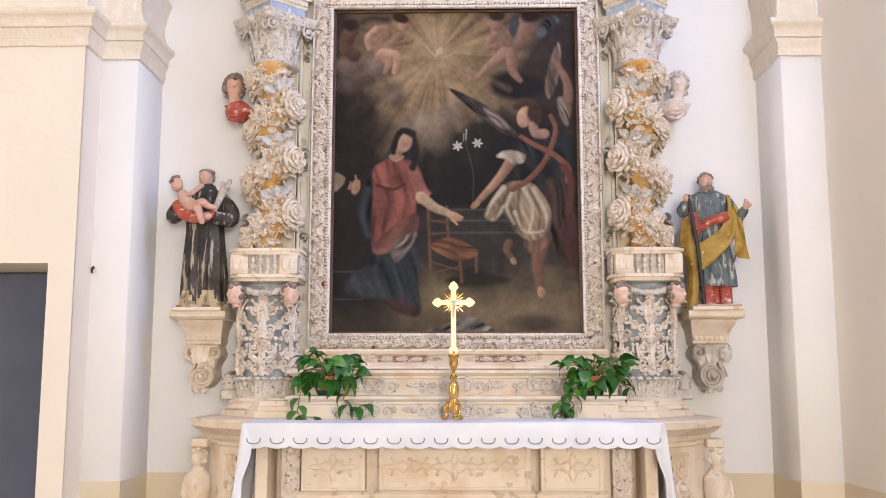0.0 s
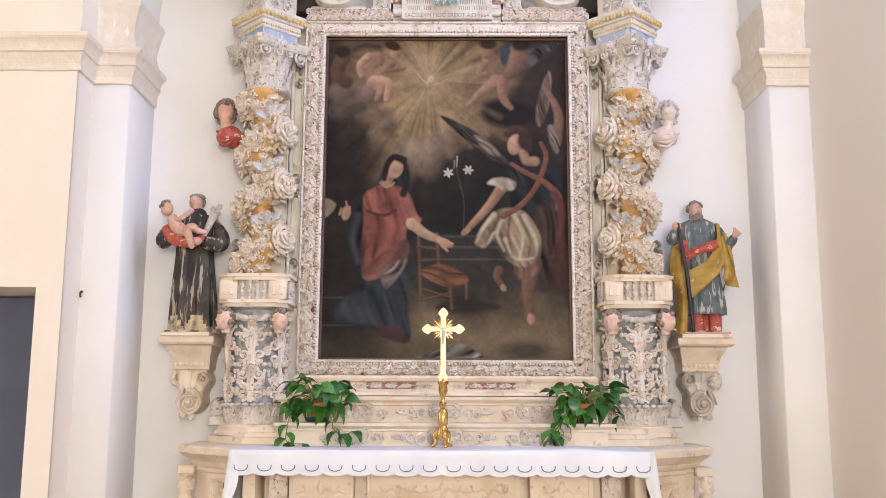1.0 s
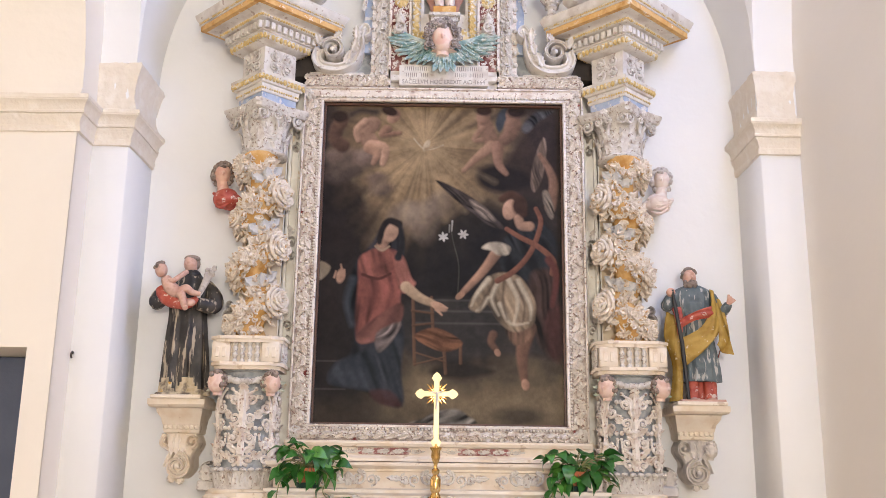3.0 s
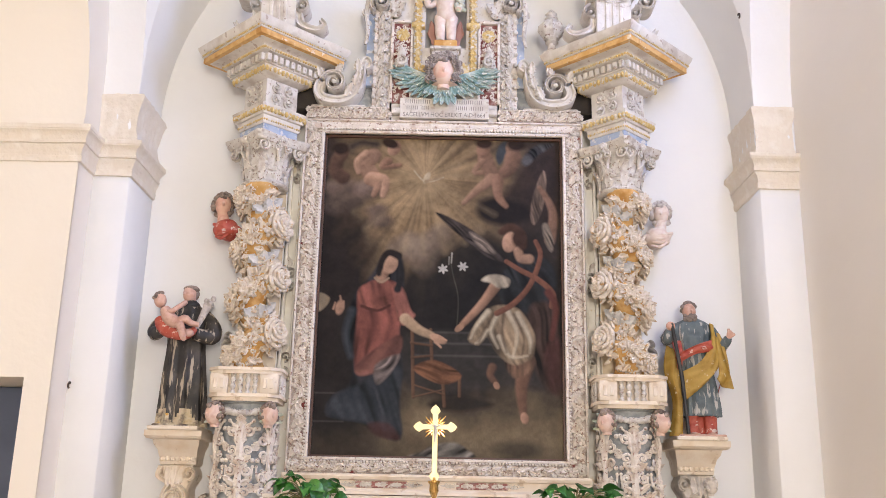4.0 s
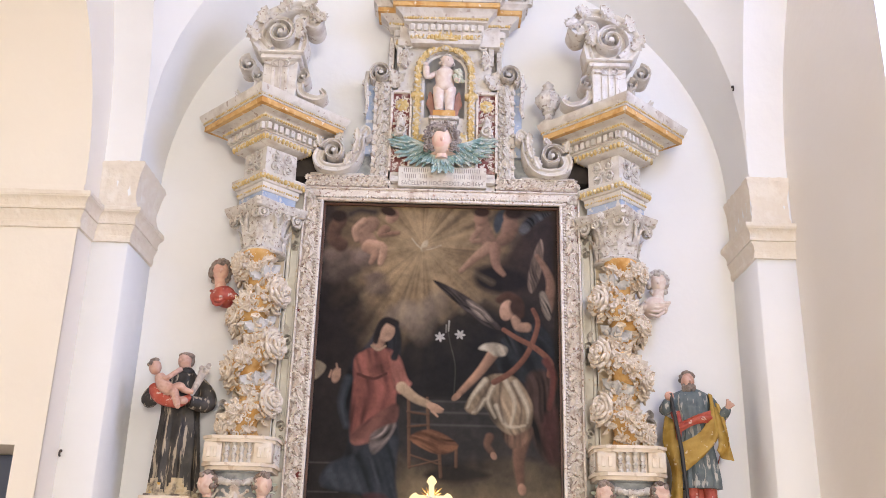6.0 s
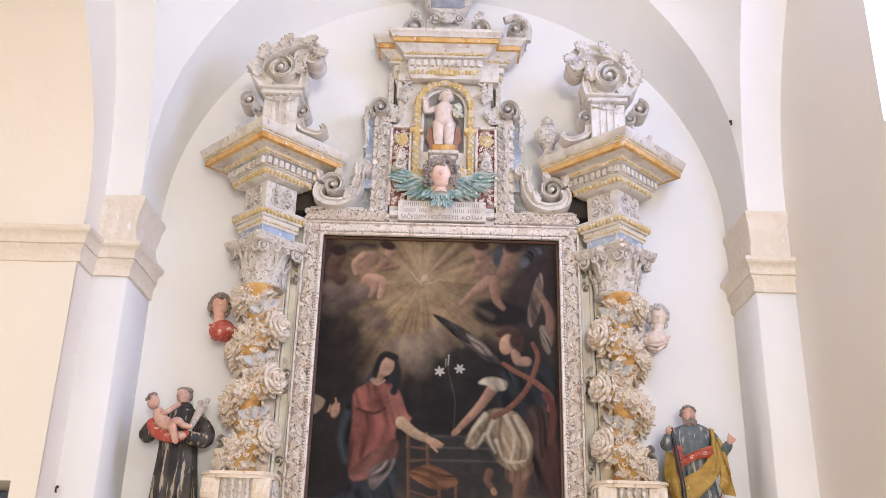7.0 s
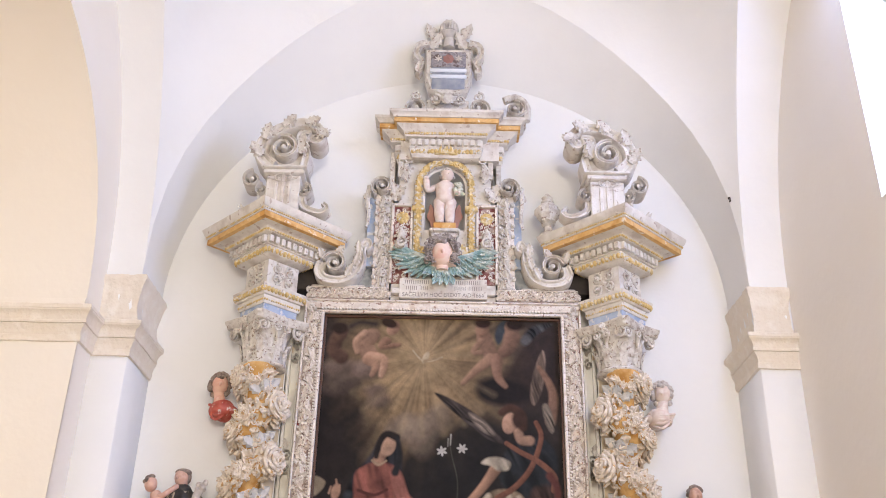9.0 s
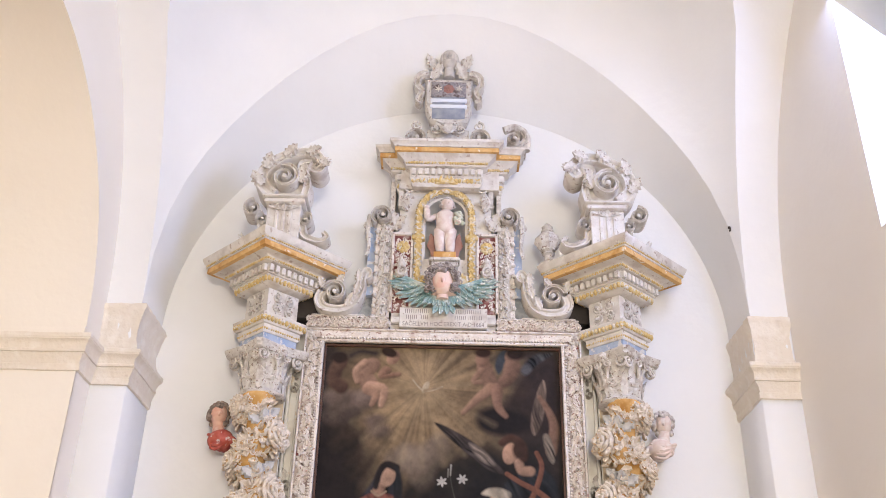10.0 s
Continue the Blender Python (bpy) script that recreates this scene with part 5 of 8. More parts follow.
def paint_picture():
    p = Canvas()
    flesh, hair = oil(196, 150, 118), oil(62, 42, 34)
    rose, cloth = oil(134, 72, 60), oil(208, 190, 160)
    # ground: brown sky, a golden glow, warm floor
    big, fine = p.cloudy(5.0), p.cloudy(14.0)
    p.lay(np.clip((0.50 - p.v + 0.18 * big) / 0.35, 0, 1) * 0.75, oil(84, 68, 58))
    gu, gv = 0.427, 0.181
    dist = np.hypot(p.u - gu, (p.v - gv) * 0.85)
    ang = np.arctan2(p.u - gu, p.v - gv)
    rays = 0.6 * p.noise(ang * 7 + 40, dist * 0.5) + 0.5 * p.noise(ang * 19 + 80, dist * 0.5)
    reach = 0.44 + 0.06 * big + 0.05 * rays
    p.lay(np.clip((reach - dist) / 0.26, 0, 1) ** 0.8 * 0.95, (oil(160, 130, 88)[None, None, :] * np.clip(1 + 0.45 * rays + 0.10 * fine, 0.4, 1.6)[..., None]))
    p.lay(np.clip((0.17 - dist) / 0.16, 0, 1) * 0.6, oil(196, 164, 116))
    p.lay(np.clip((p.v - 1.04 + 0.10 * big) / 0.16, 0, 1) * np.clip((p.u - 0.22 + 0.10 * big) / 0.25, 0, 1) * 0.85, oil(150, 128, 92))
    p.lay(np.clip((p.v - 1.20 + 0.05 * big) / 0.10, 0, 1) * 0.4, oil(96, 82, 62))
    # dark middle, clouds
    p.shape([(0.353, 0.598), (0.476, 0.519), (0.632, 0.424), (0.755, 0.488), (0.691, 0.709), (0.629, 0.864), (0.400, 0.848), (0.338, 0.708)], oil(35, 31, 33), 0.06, None, 0.92)
    p.shape([(0.001, 0.357), (0.165, 0.341), (0.221, 0.486), (0.168, 0.628), (0.109, 0.847), (0.009, 0.847)], oil(47, 38, 37), 0.09, None, 0.85)
    p.shape([(0.648, 0.279), (0.758, 0.248), (0.837, 0.118), (0.998, 0.054), (0.992, 0.378), (0.896, 0.361), (0.818, 0.385), (0.695, 0.360)], oil(58, 44, 40), 0.04, None, 0.9)
    p.shape([(0.645, 0.304), (0.711, 0.264), (0.819, 0.281), (0.880, 0.345), (0.756, 0.380), (0.671, 0.360)], oil(40, 32, 32), 0.03)
    for cx, cy, r, k in ((0.13, 0.255, 0.085, 1.0), (0.20, 0.235, 0.06, 1.15), (0.07, 0.235, 0.06, 0.9), (0.235, 0.33, 0.045, 0.8), (0.25, 0.375, 0.05, 0.7), (0.09, 0.31, 0.07, 0.62)):
        p.oval(cx, cy, r, r * 0.62, oil(128, 106, 92) * k, 0, 0.8, 0.6, 0.9)
    for cx, cy, r, k in ((0.325, 0.50, 0.045, 0.8), (0.365, 0.47, 0.04, 1.0), (0.41, 0.50, 0.055, 1.1), (0.46, 0.47, 0.045, 1.1), (0.50, 0.44, 0.05, 0.9), (0.435, 0.54, 0.05, 0.8)):
        p.oval(cx, cy, r, r * 1.25, oil(136, 116, 96) * k, 0, 0.7, 0.6, 0.85)
    for k in range(9):
        a = radians(-62 + 15.5 * k)
        p.line([(gu + 0.05 * math.sin(a), gv + 0.05 * math.cos(a)), (gu + 0.33 * math.sin(a), gv + 0.33 * math.cos(a))], 0.003, 0.012 + 0.010 * (k % 2), oil(196, 166, 120), 0.03, 0, 0.30)
    for a in (95, 118, 142, 170, 198, 228, 255, -80):
        a = radians(a)
        p.line([(gu + 0.05 * math.sin(a), gv + 0.05 * math.cos(a)), (gu + 0.19 * math.sin(a), gv + 0.16 * math.cos(a))], 0.003, 0.012, oil(200, 170, 122), 0.025, 0, 0.35)
    p.line([(0.380, 0.152), (0.415, 0.191), (0.449, 0.197), (0.502, 0.178)], 0.004, 0.004, oil(214, 196, 162), 0.008)
    p.oval(0.433, 0.181, 0.012, 0.026, oil(206, 184, 148), 25, 0.5, 0.3)
    p.line([(0.430, 0.197), (0.464, 0.188), (0.496, 0.182)], 0.014, 0.003, oil(176, 148, 110), 0.008)
    # small plain forms in the upper corners
    p.line([(0.056, 0.106), (0.050, 0.155), (0.082, 0.187)], 0.055, 0.06, oil(104, 74, 58), 0.014, 0.5)
    p.oval(0.071, 0.078, 0.030, 0.036, oil(120, 86, 66), 0, 0.35, 0.5)
    p.oval(0.068, 0.058, 0.034, 0.026, oil(58, 42, 36), 0, 0.5)
    p.line([(0.207, 0.088), (0.179, 0.128), (0.203, 0.180)], 0.066, 0.070, oil(166, 126, 98), 0.012, 0.45)
    p.line([(0.175, 0.079), (0.139, 0.117), (0.148, 0.163)], 0.034, 0.022, flesh, 0.01, 0.5)
    p.line([(0.265, 0.115), (0.251, 0.135), (0.320, 0.128)], 0.044, 0.018, oil(158, 116, 88), 0.01, 0.5)
    p.line([(0.203, 0.188), (0.258, 0.196), (0.252, 0.264)], 0.056, 0.024, flesh, 0.01, 0.5)
    p.line([(0.192, 0.196), (0.227, 0.221), (0.214, 0.261)], 0.044, 0.022, oil(178, 134, 104), 0.01, 0.5)
    p.oval(0.292, 0.053, 0.026, 0.034, oil(180, 134, 104), 30, 0.3, 0.5)
    p.oval(0.275, 0.030, 0.038, 0.020, hair, 20, 0.5)
    p.line([(0.115, 0.048), (0.154, 0.029), (0.217, 0.036)], 0.02, 0.03, oil(70, 60, 58), 0.03)
    p.line([(0.678, 0.093), (0.696, 0.142), (0.712, 0.175)], 0.066, 0.060, oil(150, 112, 86), 0.012, 0.5)
    p.line([(0.665, 0.101), (0.633, 0.150), (0.665, 0.154)], 0.026, 0.020, oil(168, 126, 96), 0.01, 0.4)
    p.line([(0.704, 0.183), (0.649, 0.228), (0.589, 0.289)], 0.052, 0.018, oil(168, 126, 96), 0.01, 0.5)
    p.line([(0.730, 0.183), (0.734, 0.256), (0.766, 0.300)], 0.052, 0.020, oil(156, 114, 88), 0.01, 0.5)
    p.oval(0.669, 0.052, 0.030, 0.036, oil(158, 116, 88), 0, 0.35, 0.5)
    p.oval(0.672, 0.023, 0.036, 0.022, oil(66, 44, 36), 0, 0.5)
    p.shape([(0.721, 0.077), (0.744, 0.020), (0.784, 0.003), (0.759, 0.085), (0.736, 0.118)], oil(70, 76, 82), 0.012)
    p.line([(0.794, 0.085), (0.782, 0.126), (0.759, 0.151)], 0.070, 0.050, oil(142, 104, 80), 0.014, 0.5)
    p.oval(0.794, 0.045, 0.030, 0.036, oil(150, 110, 84), -10, 0.35, 0.5)
    p.oval(0.807, 0.024, 0.040, 0.028, oil(58, 40, 34), 0, 0.5)
    p.shape([(0.830, 0.094), (0.886, 0.029), (0.964, 0.021), (0.901, 0.070), (0.853, 0.119)], oil(84, 82, 84), 0.014, (35, 40, 0.5))
    # steps, chair
    p.shape([(0.369, 0.848), (0.983, 0.850), (0.985, 1.050), (0.809, 1.049), (0.385, 1.064)], oil(60, 56, 54), 0.03, None, 0.8)
    for cy in (575, 603, 634):
        p.line([(0.40, 0.835 + (cy - 575) * 0.00158), (0.96, 0.835 + (cy - 575) * 0.00158)], 0.007, 0.007, oil(98, 94, 88), 0.008, 0, 0.6)
    for v in (1.085, 1.195):
        p.line([(0.0, v), (0.13, v)], 0.006, 0.004, oil(84, 78, 74), 0.006)
    p.shape([(0.461, 1.117), (0.582, 1.087), (0.718, 1.118), (0.612, 1.143), (0.506, 1.143)], oil(46, 38, 34), 0.02, None, 0.9)
    wood = oil(112, 78, 54)
    for pts, w in (([(0.390, 0.830), (0.401, 1.094)], 0.013), ([(0.464, 0.825), (0.473, 0.972)], 0.013), ([(0.518, 1.046), (0.524, 1.128)], 0.013), ([(0.582, 1.010), (0.583, 1.088)], 0.012), ([(0.387, 0.879), (0.470, 0.889)], 0.009), ([(0.391, 0.938), (0.470, 0.929)], 0.009), ([(0.405, 1.048), (0.521, 1.082)], 0.007), ([(0.401, 1.094), (0.518, 1.064)], 0.006)):
        p.line(pts, w, w, wood, 0.005, 0.4)
    p.shape([(0.397, 0.984), (0.484, 0.947), (0.591, 1.006), (0.514, 1.043)], oil(132, 84, 52), 0.008, (20, 30, 0.35))
    # robed form in rose and blue
    p.shape([(0.267, 0.510), (0.330, 0.518), (0.353, 0.645), (0.338, 0.848), (0.357, 0.972), (0.349, 1.125), (0.358, 1.258), (0.257, 1.238), (0.204, 1.200), (0.064, 1.173), (0.078, 1.099), (0.149, 1.048), (0.155, 0.909), (0.125, 0.909), (0.145, 0.707), (0.222, 0.597)], oil(46, 46, 52), 0.014, (82, 16, 0.45))
    p.shape([(0.067, 1.170), (0.089, 1.096), (0.187, 1.048), (0.293, 0.987), (0.351, 0.987), (0.342, 1.125), (0.355, 1.238), (0.264, 1.215), (0.188, 1.192)], oil(54, 60, 68), 0.018, (70, 14, 0.36))
    p.shape([(0.171, 0.667), (0.248, 0.621), (0.335, 0.645), (0.356, 0.723), (0.338, 0.824), (0.342, 0.910), (0.296, 0.959), (0.240, 0.994), (0.179, 1.010), (0.159, 0.925), (0.166, 0.785)], rose, 0.012, (78, 15, 0.36))
    p.shape([(0.171, 0.660), (0.253, 0.625), (0.307, 0.644), (0.310, 0.707), (0.246, 0.742), (0.178, 0.730)], oil(164, 92, 76), 0.012, (60, 16, 0.30))
    p.shape([(0.171, 0.971), (0.262, 0.894), (0.342, 0.848), (0.345, 0.917), (0.278, 0.987), (0.187, 1.014)], oil(150, 92, 78), 0.012, (140, 16, 0.36))
    p.shape([(0.248, 0.971), (0.342, 0.926), (0.308, 1.002), (0.256, 1.048)], oil(134, 118, 112), 0.012, (120, 26, 0.5))
    p.line([(0.184, 0.734), (0.246, 0.751), (0.295, 0.729)], 0.012, 0.012, oil(96, 50, 42), 0.006)
    p.shape([(0.310, 0.644), (0.350, 0.661), (0.381, 0.742), (0.400, 0.770), (0.354, 0.809), (0.326, 0.770)], oil(166, 100, 84), 0.010, (70, 18, 0.32))
    p.line([(0.361, 0.783), (0.415, 0.825), (0.468, 0.848)], 0.046, 0.028, oil(190, 158, 122), 0.008, 0.5)
    p.oval(0.494, 0.861, 0.036, 0.016, flesh, 25, 0.3, 0.3)
    p.line([(0.484, 0.872), (0.506, 0.895)], 0.014, 0.007, flesh, 0.006)
    p.line([(0.499, 0.852), (0.528, 0.867)], 0.010, 0.006, flesh, 0.006)
    p.line([(0.273, 0.589), (0.258, 0.616)], 0.034, 0.044, oil(176, 132, 104), 0.010, 0.4)
    p.line([(0.233, 0.616), (0.260, 0.632), (0.288, 0.616)], 0.010, 0.008, oil(170, 140, 110), 0.006)
    p.oval(0.294, 0.556, 0.030, 0.042, oil(204, 158, 126), 18, 0.22, 0.4)
    p.line([(0.325, 0.521), (0.285, 0.509), (0.260, 0.543), (0.248, 0.600)], 0.030, 0.020, oil(44, 36, 36), 0.010)
    p.line([(0.328, 0.521), (0.341, 0.598), (0.326, 0.661)], 0.012, 0.030, oil(44, 42, 46), 0.010)
    p.line([(0.146, 0.754), (0.124, 0.847), (0.148, 0.940)], 0.03, 0.02, oil(62, 70, 78), 0.02)
    p.oval(0.096, 0.741, 0.018, 0.030, oil(188, 142, 112), 10, 0.4, 0.3)
    for pts in ([(0.076, 0.722), (0.070, 0.747)], [(0.095, 0.694), (0.101, 0.722)], [(0.110, 0.716), (0.107, 0.741)]):
        p.line(pts, 0.007, 0.009, oil(188, 142, 112), 0.006)
    p.shape([(0.008, 0.683), (0.051, 0.700), (0.048, 0.725), (0.024, 0.753), (0.009, 0.753)], oil(160, 140, 112), 0.008)
    p.shape([(0.226, 1.200), (0.309, 1.200), (0.352, 1.258), (0.264, 1.249)], oil(84, 46, 44), 0.014, None, 0.7)
    # lilies
    p.line([(0.568, 0.818), (0.572, 0.693), (0.550, 0.598), (0.538, 0.535)], 0.004, 0.003, oil(84, 84, 72), 0.005)
    for cu, cv in ((0.508, 0.573), (0.589, 0.561)):
        for k in range(6):
            a = 2 * math.pi * k / 6 + cu * 9
            p.oval(cu + 0.011 * math.cos(a), cv + 0.010 * math.sin(a), 0.011, 0.005, oil(206, 200, 190), math.degrees(a), 0.5)
    p.line([(0.542, 0.548), (0.544, 0.506)], 0.003, 0.007, oil(190, 184, 172), 0.005)
    p.line([(0.532, 0.554), (0.533, 0.523)], 0.003, 0.006, oil(160, 154, 142), 0.005)
    # winged form in cream and black
    p.shape([(0.473, 0.332), (0.554, 0.363), (0.647, 0.421), (0.717, 0.488), (0.764, 0.539), (0.693, 0.520), (0.616, 0.464), (0.539, 0.400)], oil(66, 56, 52), 0.008, (38, 34, 0.5))
    p.shape([(0.616, 0.416), (0.678, 0.448), (0.721, 0.504), (0.662, 0.480)], oil(140, 122, 108), 0.016, (38, 40, 0.4))
    p.shape([(0.921, 0.139), (0.933, 0.200), (0.915, 0.314), (0.883, 0.378), (0.865, 0.337), (0.882, 0.233)], oil(120, 98, 82), 0.008, (80, 40, 0.4))
    p.shape([(0.777, 0.552), (0.832, 0.524), (0.909, 0.513), (0.962, 0.569), (0.968, 0.678), (0.920, 0.756), (0.814, 0.741), (0.752, 0.709), (0.730, 0.630)], oil(42, 44, 48), 0.014, (60, 20, 0.4))
    p.shape([(0.860, 0.725), (0.952, 0.710), (0.972, 0.850), (0.960, 1.065), (0.893, 1.003), (0.872, 0.880)], oil(70, 50, 42), 0.02, (80, 22, 0.5))
    p.shape([(0.915, 0.912), (0.986, 0.850), (0.987, 1.065), (0.945, 1.050)], oil(84, 44, 40), 0.03, (80, 20, 0.3), 0.7)
    p.line([(0.849, 0.950), (0.827, 1.049), (0.835, 1.156)], 0.070, 0.026, oil(128, 90, 68), 0.012, 0.5)
    p.shape([(0.773, 0.911), (0.864, 0.896), (0.871, 0.973), (0.809, 1.016), (0.768, 0.973)], oil(120, 88, 66), 0.014, (80, 26, 0.4))
    p.oval(0.839, 1.168, 0.016, 0.022, oil(190, 140, 110), -10, 0.4, 0.3)
    p.line([(0.712, 0.972), (0.704, 1.003), (0.726, 1.034)], 0.034, 0.020, oil(120, 84, 64), 0.010, 0.4)
    p.oval(0.729, 1.043, 0.012, 0.016, oil(184, 136, 106), -30, 0.4, 0.3)
    p.shape([(0.691, 0.737), (0.752, 0.718), (0.821, 0.737), (0.874, 0.819), (0.882, 0.880), (0.865, 0.935), (0.795, 0.960), (0.732, 0.917), (0.690, 0.849), (0.656, 0.883), (0.614, 0.861), (0.641, 0.799)], oil(150, 126, 96), 0.010, (64, 18, 0.36))
    for pts, w in (([(0.694, 0.748), (0.647, 0.810), (0.626, 0.858)], 0.022), ([(0.734, 0.756), (0.706, 0.826), (0.735, 0.895)], 0.020), ([(0.775, 0.748), (0.812, 0.834), (0.796, 0.927)], 0.022), ([(0.813, 0.756), (0.861, 0.849), (0.863, 0.912)], 0.024), ([(0.739, 0.849), (0.781, 0.927), (0.853, 0.924)], 0.016), ([(0.690, 0.826), (0.667, 0.864), (0.647, 0.877)], 0.016)):
        p.line(pts, w, 0.006, cloth, 0.014, 0.35, 0.9)
    for pts, w in (([(0.715, 0.756), (0.681, 0.818), (0.659, 0.868)], 0.012), ([(0.755, 0.756), (0.751, 0.834), (0.768, 0.911)], 0.014), ([(0.798, 0.756), (0.837, 0.849), (0.829, 0.920)], 0.012)):
        p.line(pts, w, 0.004, oil(88, 70, 54), 0.012, 0, 0.8)
    p.line([(0.723, 0.639), (0.668, 0.717), (0.591, 0.802)], 0.046, 0.024, oil(176, 130, 100), 0.008, 0.5)
    p.oval(0.579, 0.815, 0.022, 0.013, oil(186, 138, 106), -40, 0.3, 0.3)
    p.shape([(0.665, 0.618), (0.692, 0.596), (0.738, 0.593), (0.781, 0.612), (0.772, 0.643), (0.730, 0.646), (0.704, 0.628)], oil(186, 170, 146), 0.010, (70, 18, 0.4))
    p.line([(0.947, 0.442), (0.961, 0.346), (0.944, 0.281), (0.906, 0.217)], 0.046, 0.020, oil(150, 110, 84), 0.010, 0.5)
    p.shape([(0.914, 0.380), (0.939, 0.375), (0.960, 0.442), (0.953, 0.492), (0.928, 0.457)], oil(150, 132, 112), 0.010, (70, 30, 0.5))
    p.line([(0.814, 0.488), (0.826, 0.520), (0.860, 0.524)], 0.036, 0.040, oil(184, 140, 110), 0.010, 0.4)
    p.oval(0.780, 0.453, 0.030, 0.044, oil(196, 148, 116), 12, 0.22, 0.35)
    p.line([(0.749, 0.409), (0.787, 0.390), (0.830, 0.419), (0.835, 0.470)], 0.030, 0.034, oil(84, 54, 40), 0.012, 0.4)
    p.oval(0.818, 0.438, 0.028, 0.036, oil(70, 46, 36), 0, 0.5)
    sash = oil(138, 84, 60)
    p.line([(0.887, 0.449), (0.906, 0.513), (0.864, 0.631), (0.798, 0.710), (0.729, 0.753)], 0.018, 0.024, sash, 0.006, 0.3)
    p.line([(0.767, 0.536), (0.823, 0.571), (0.892, 0.607), (0.953, 0.663), (0.952, 0.718)], 0.018, 0.026, sash, 0.006, 0.3)
    p.line([(0.937, 0.663), (0.967, 0.726), (0.949, 0.850)], 0.03, 0.02, oil(110, 56, 46), 0.012)
    # cloth at the foot, worn haze over all
    p.shape([(0.397, 1.324), (0.434, 1.306), (0.491, 1.276), (0.566, 1.267), (0.614, 1.291), (0.635, 1.324)], oil(124, 116, 106), 0.010, (160, 26, 0.6))
    p.oval(0.821, 1.292, 0.09, 0.035, oil(40, 34, 32), 0, 0.9, 0, 0.7)
    grey = p.c.mean(-1, keepdims=True)
    p.c = (0.80 * p.c + 0.20 * grey) * np.clip(0.60 + 0.16 * fine + 0.12 * p.cloudy(60.0), 0.2, 1.2)[..., None] + 0.001
    return p


def canvas_material():
    m = material("old_oil_canvas", (0.05, 0.04, 0.035), 0.5, bump=0.3, depth=0.002, fine=260)
    n, l = m.node_tree.nodes, m.node_tree.links
    p = n["Principled BSDF"]
    p.inputs["Specular IOR Level"].default_value = 0.10
    att = n.new("ShaderNodeAttribute")
    att.attribute_name = "oil"
    weave = n.new("ShaderNodeTexNoise")
    weave.inputs["Scale"].default_value, weave.inputs["Detail"].default_value = 150, 3
    tone = n.new("ShaderNodeMix")
    tone.data_type, tone.blend_type = "RGBA", "OVERLAY"
    tone.inputs["Factor"].default_value = 0.2
    l.new(att.outputs["Color"], tone.inputs["A"])
    l.new(weave.outputs["Fac"], tone.inputs["B"])
    l.new(tone.outputs["Result"], p.inputs["Base Color"])
    return m


def build_painting():
    t = thing("painting", (X0, PY, PZ0), "large dark oil painting with golden glow, in the carved frame", "painting")
    into(t, "stretcher", Build().box(PX0, PX1, PY + 0.004, PY + 0.025, PZ0, PZ1), CANVAS, "", 0, t)
    p = paint_picture()
    xs = PX0 + (PX1 - PX0) * (np.arange(p.n) + 0.5) / p.n
    zs = PZ1 - (PX1 - PX0) * (np.arange(p.k) + 0.5) / p.k * 1.334
    xx, zz = np.meshgrid(xs, zs)
    sag = PY + 0.0015 * np.sin(xx * 5) * np.sin(zz * 4)
    verts = np.stack([xx, sag, zz], -1).reshape(-1, 3)
    i = (np.arange(p.k - 1)[:, None] * p.n + np.arange(p.n - 1)[None, :]).ravel()
    quads = np.stack([i, i + p.n, i + p.n + 1, i + 1], -1)
    me = bpy.data.meshes.new("canvas")
    me.vertices.add(len(verts))
    me.vertices.foreach_set("co", verts.astype(np.float32).ravel())
    me.loops.add(quads.size)
    me.loops.foreach_set("vertex_index", quads.astype(np.int32).ravel())
    me.polygons.add(len(quads))
    me.polygons.foreach_set("loop_start", np.arange(0, quads.size, 4, dtype=np.int32))
    me.update(calc_edges=True)
    a = me.attributes.new("oil", "FLOAT_COLOR", "POINT")
    a.data.foreach_set("color", np.concatenate([p.c.reshape(-1, 3), np.ones((len(verts), 1))], 1).astype(np.float32).ravel())
    me.materials.append(canvas_material())
    into(t, "canvas", me, None, "dark oil paint on canvas", 0, t)


build_painting()


# ---- attic with its niche ----
AY = 6.42
TEAL = material("teal_painted_feathers", (0.19, 0.31, 0.29), 0.75, tones=((0.32, 0.43, 0.40), (0.52, 0.56, 0.51)), scale=16, fine=80, bump=0.3, speck=((0.66, 0.68, 0.62), 0.60, 40))
# Near-black tone that stands in for the deep shade behind the cornices.
HOLLOW_SHADE = material("painted_hollow_shade", (0.045, 0.036, 0.03), 0.95, tones=((0.07, 0.055, 0.045),), scale=10, fine=60)
INK = material("dark_incised_line", (0.27, 0.235, 0.21), 0.9)
NICHE = material("grey_niche_paint", (0.52, 0.51, 0.49), 0.85, tones=((0.60, 0.58, 0.56),), scale=8, fine=60)


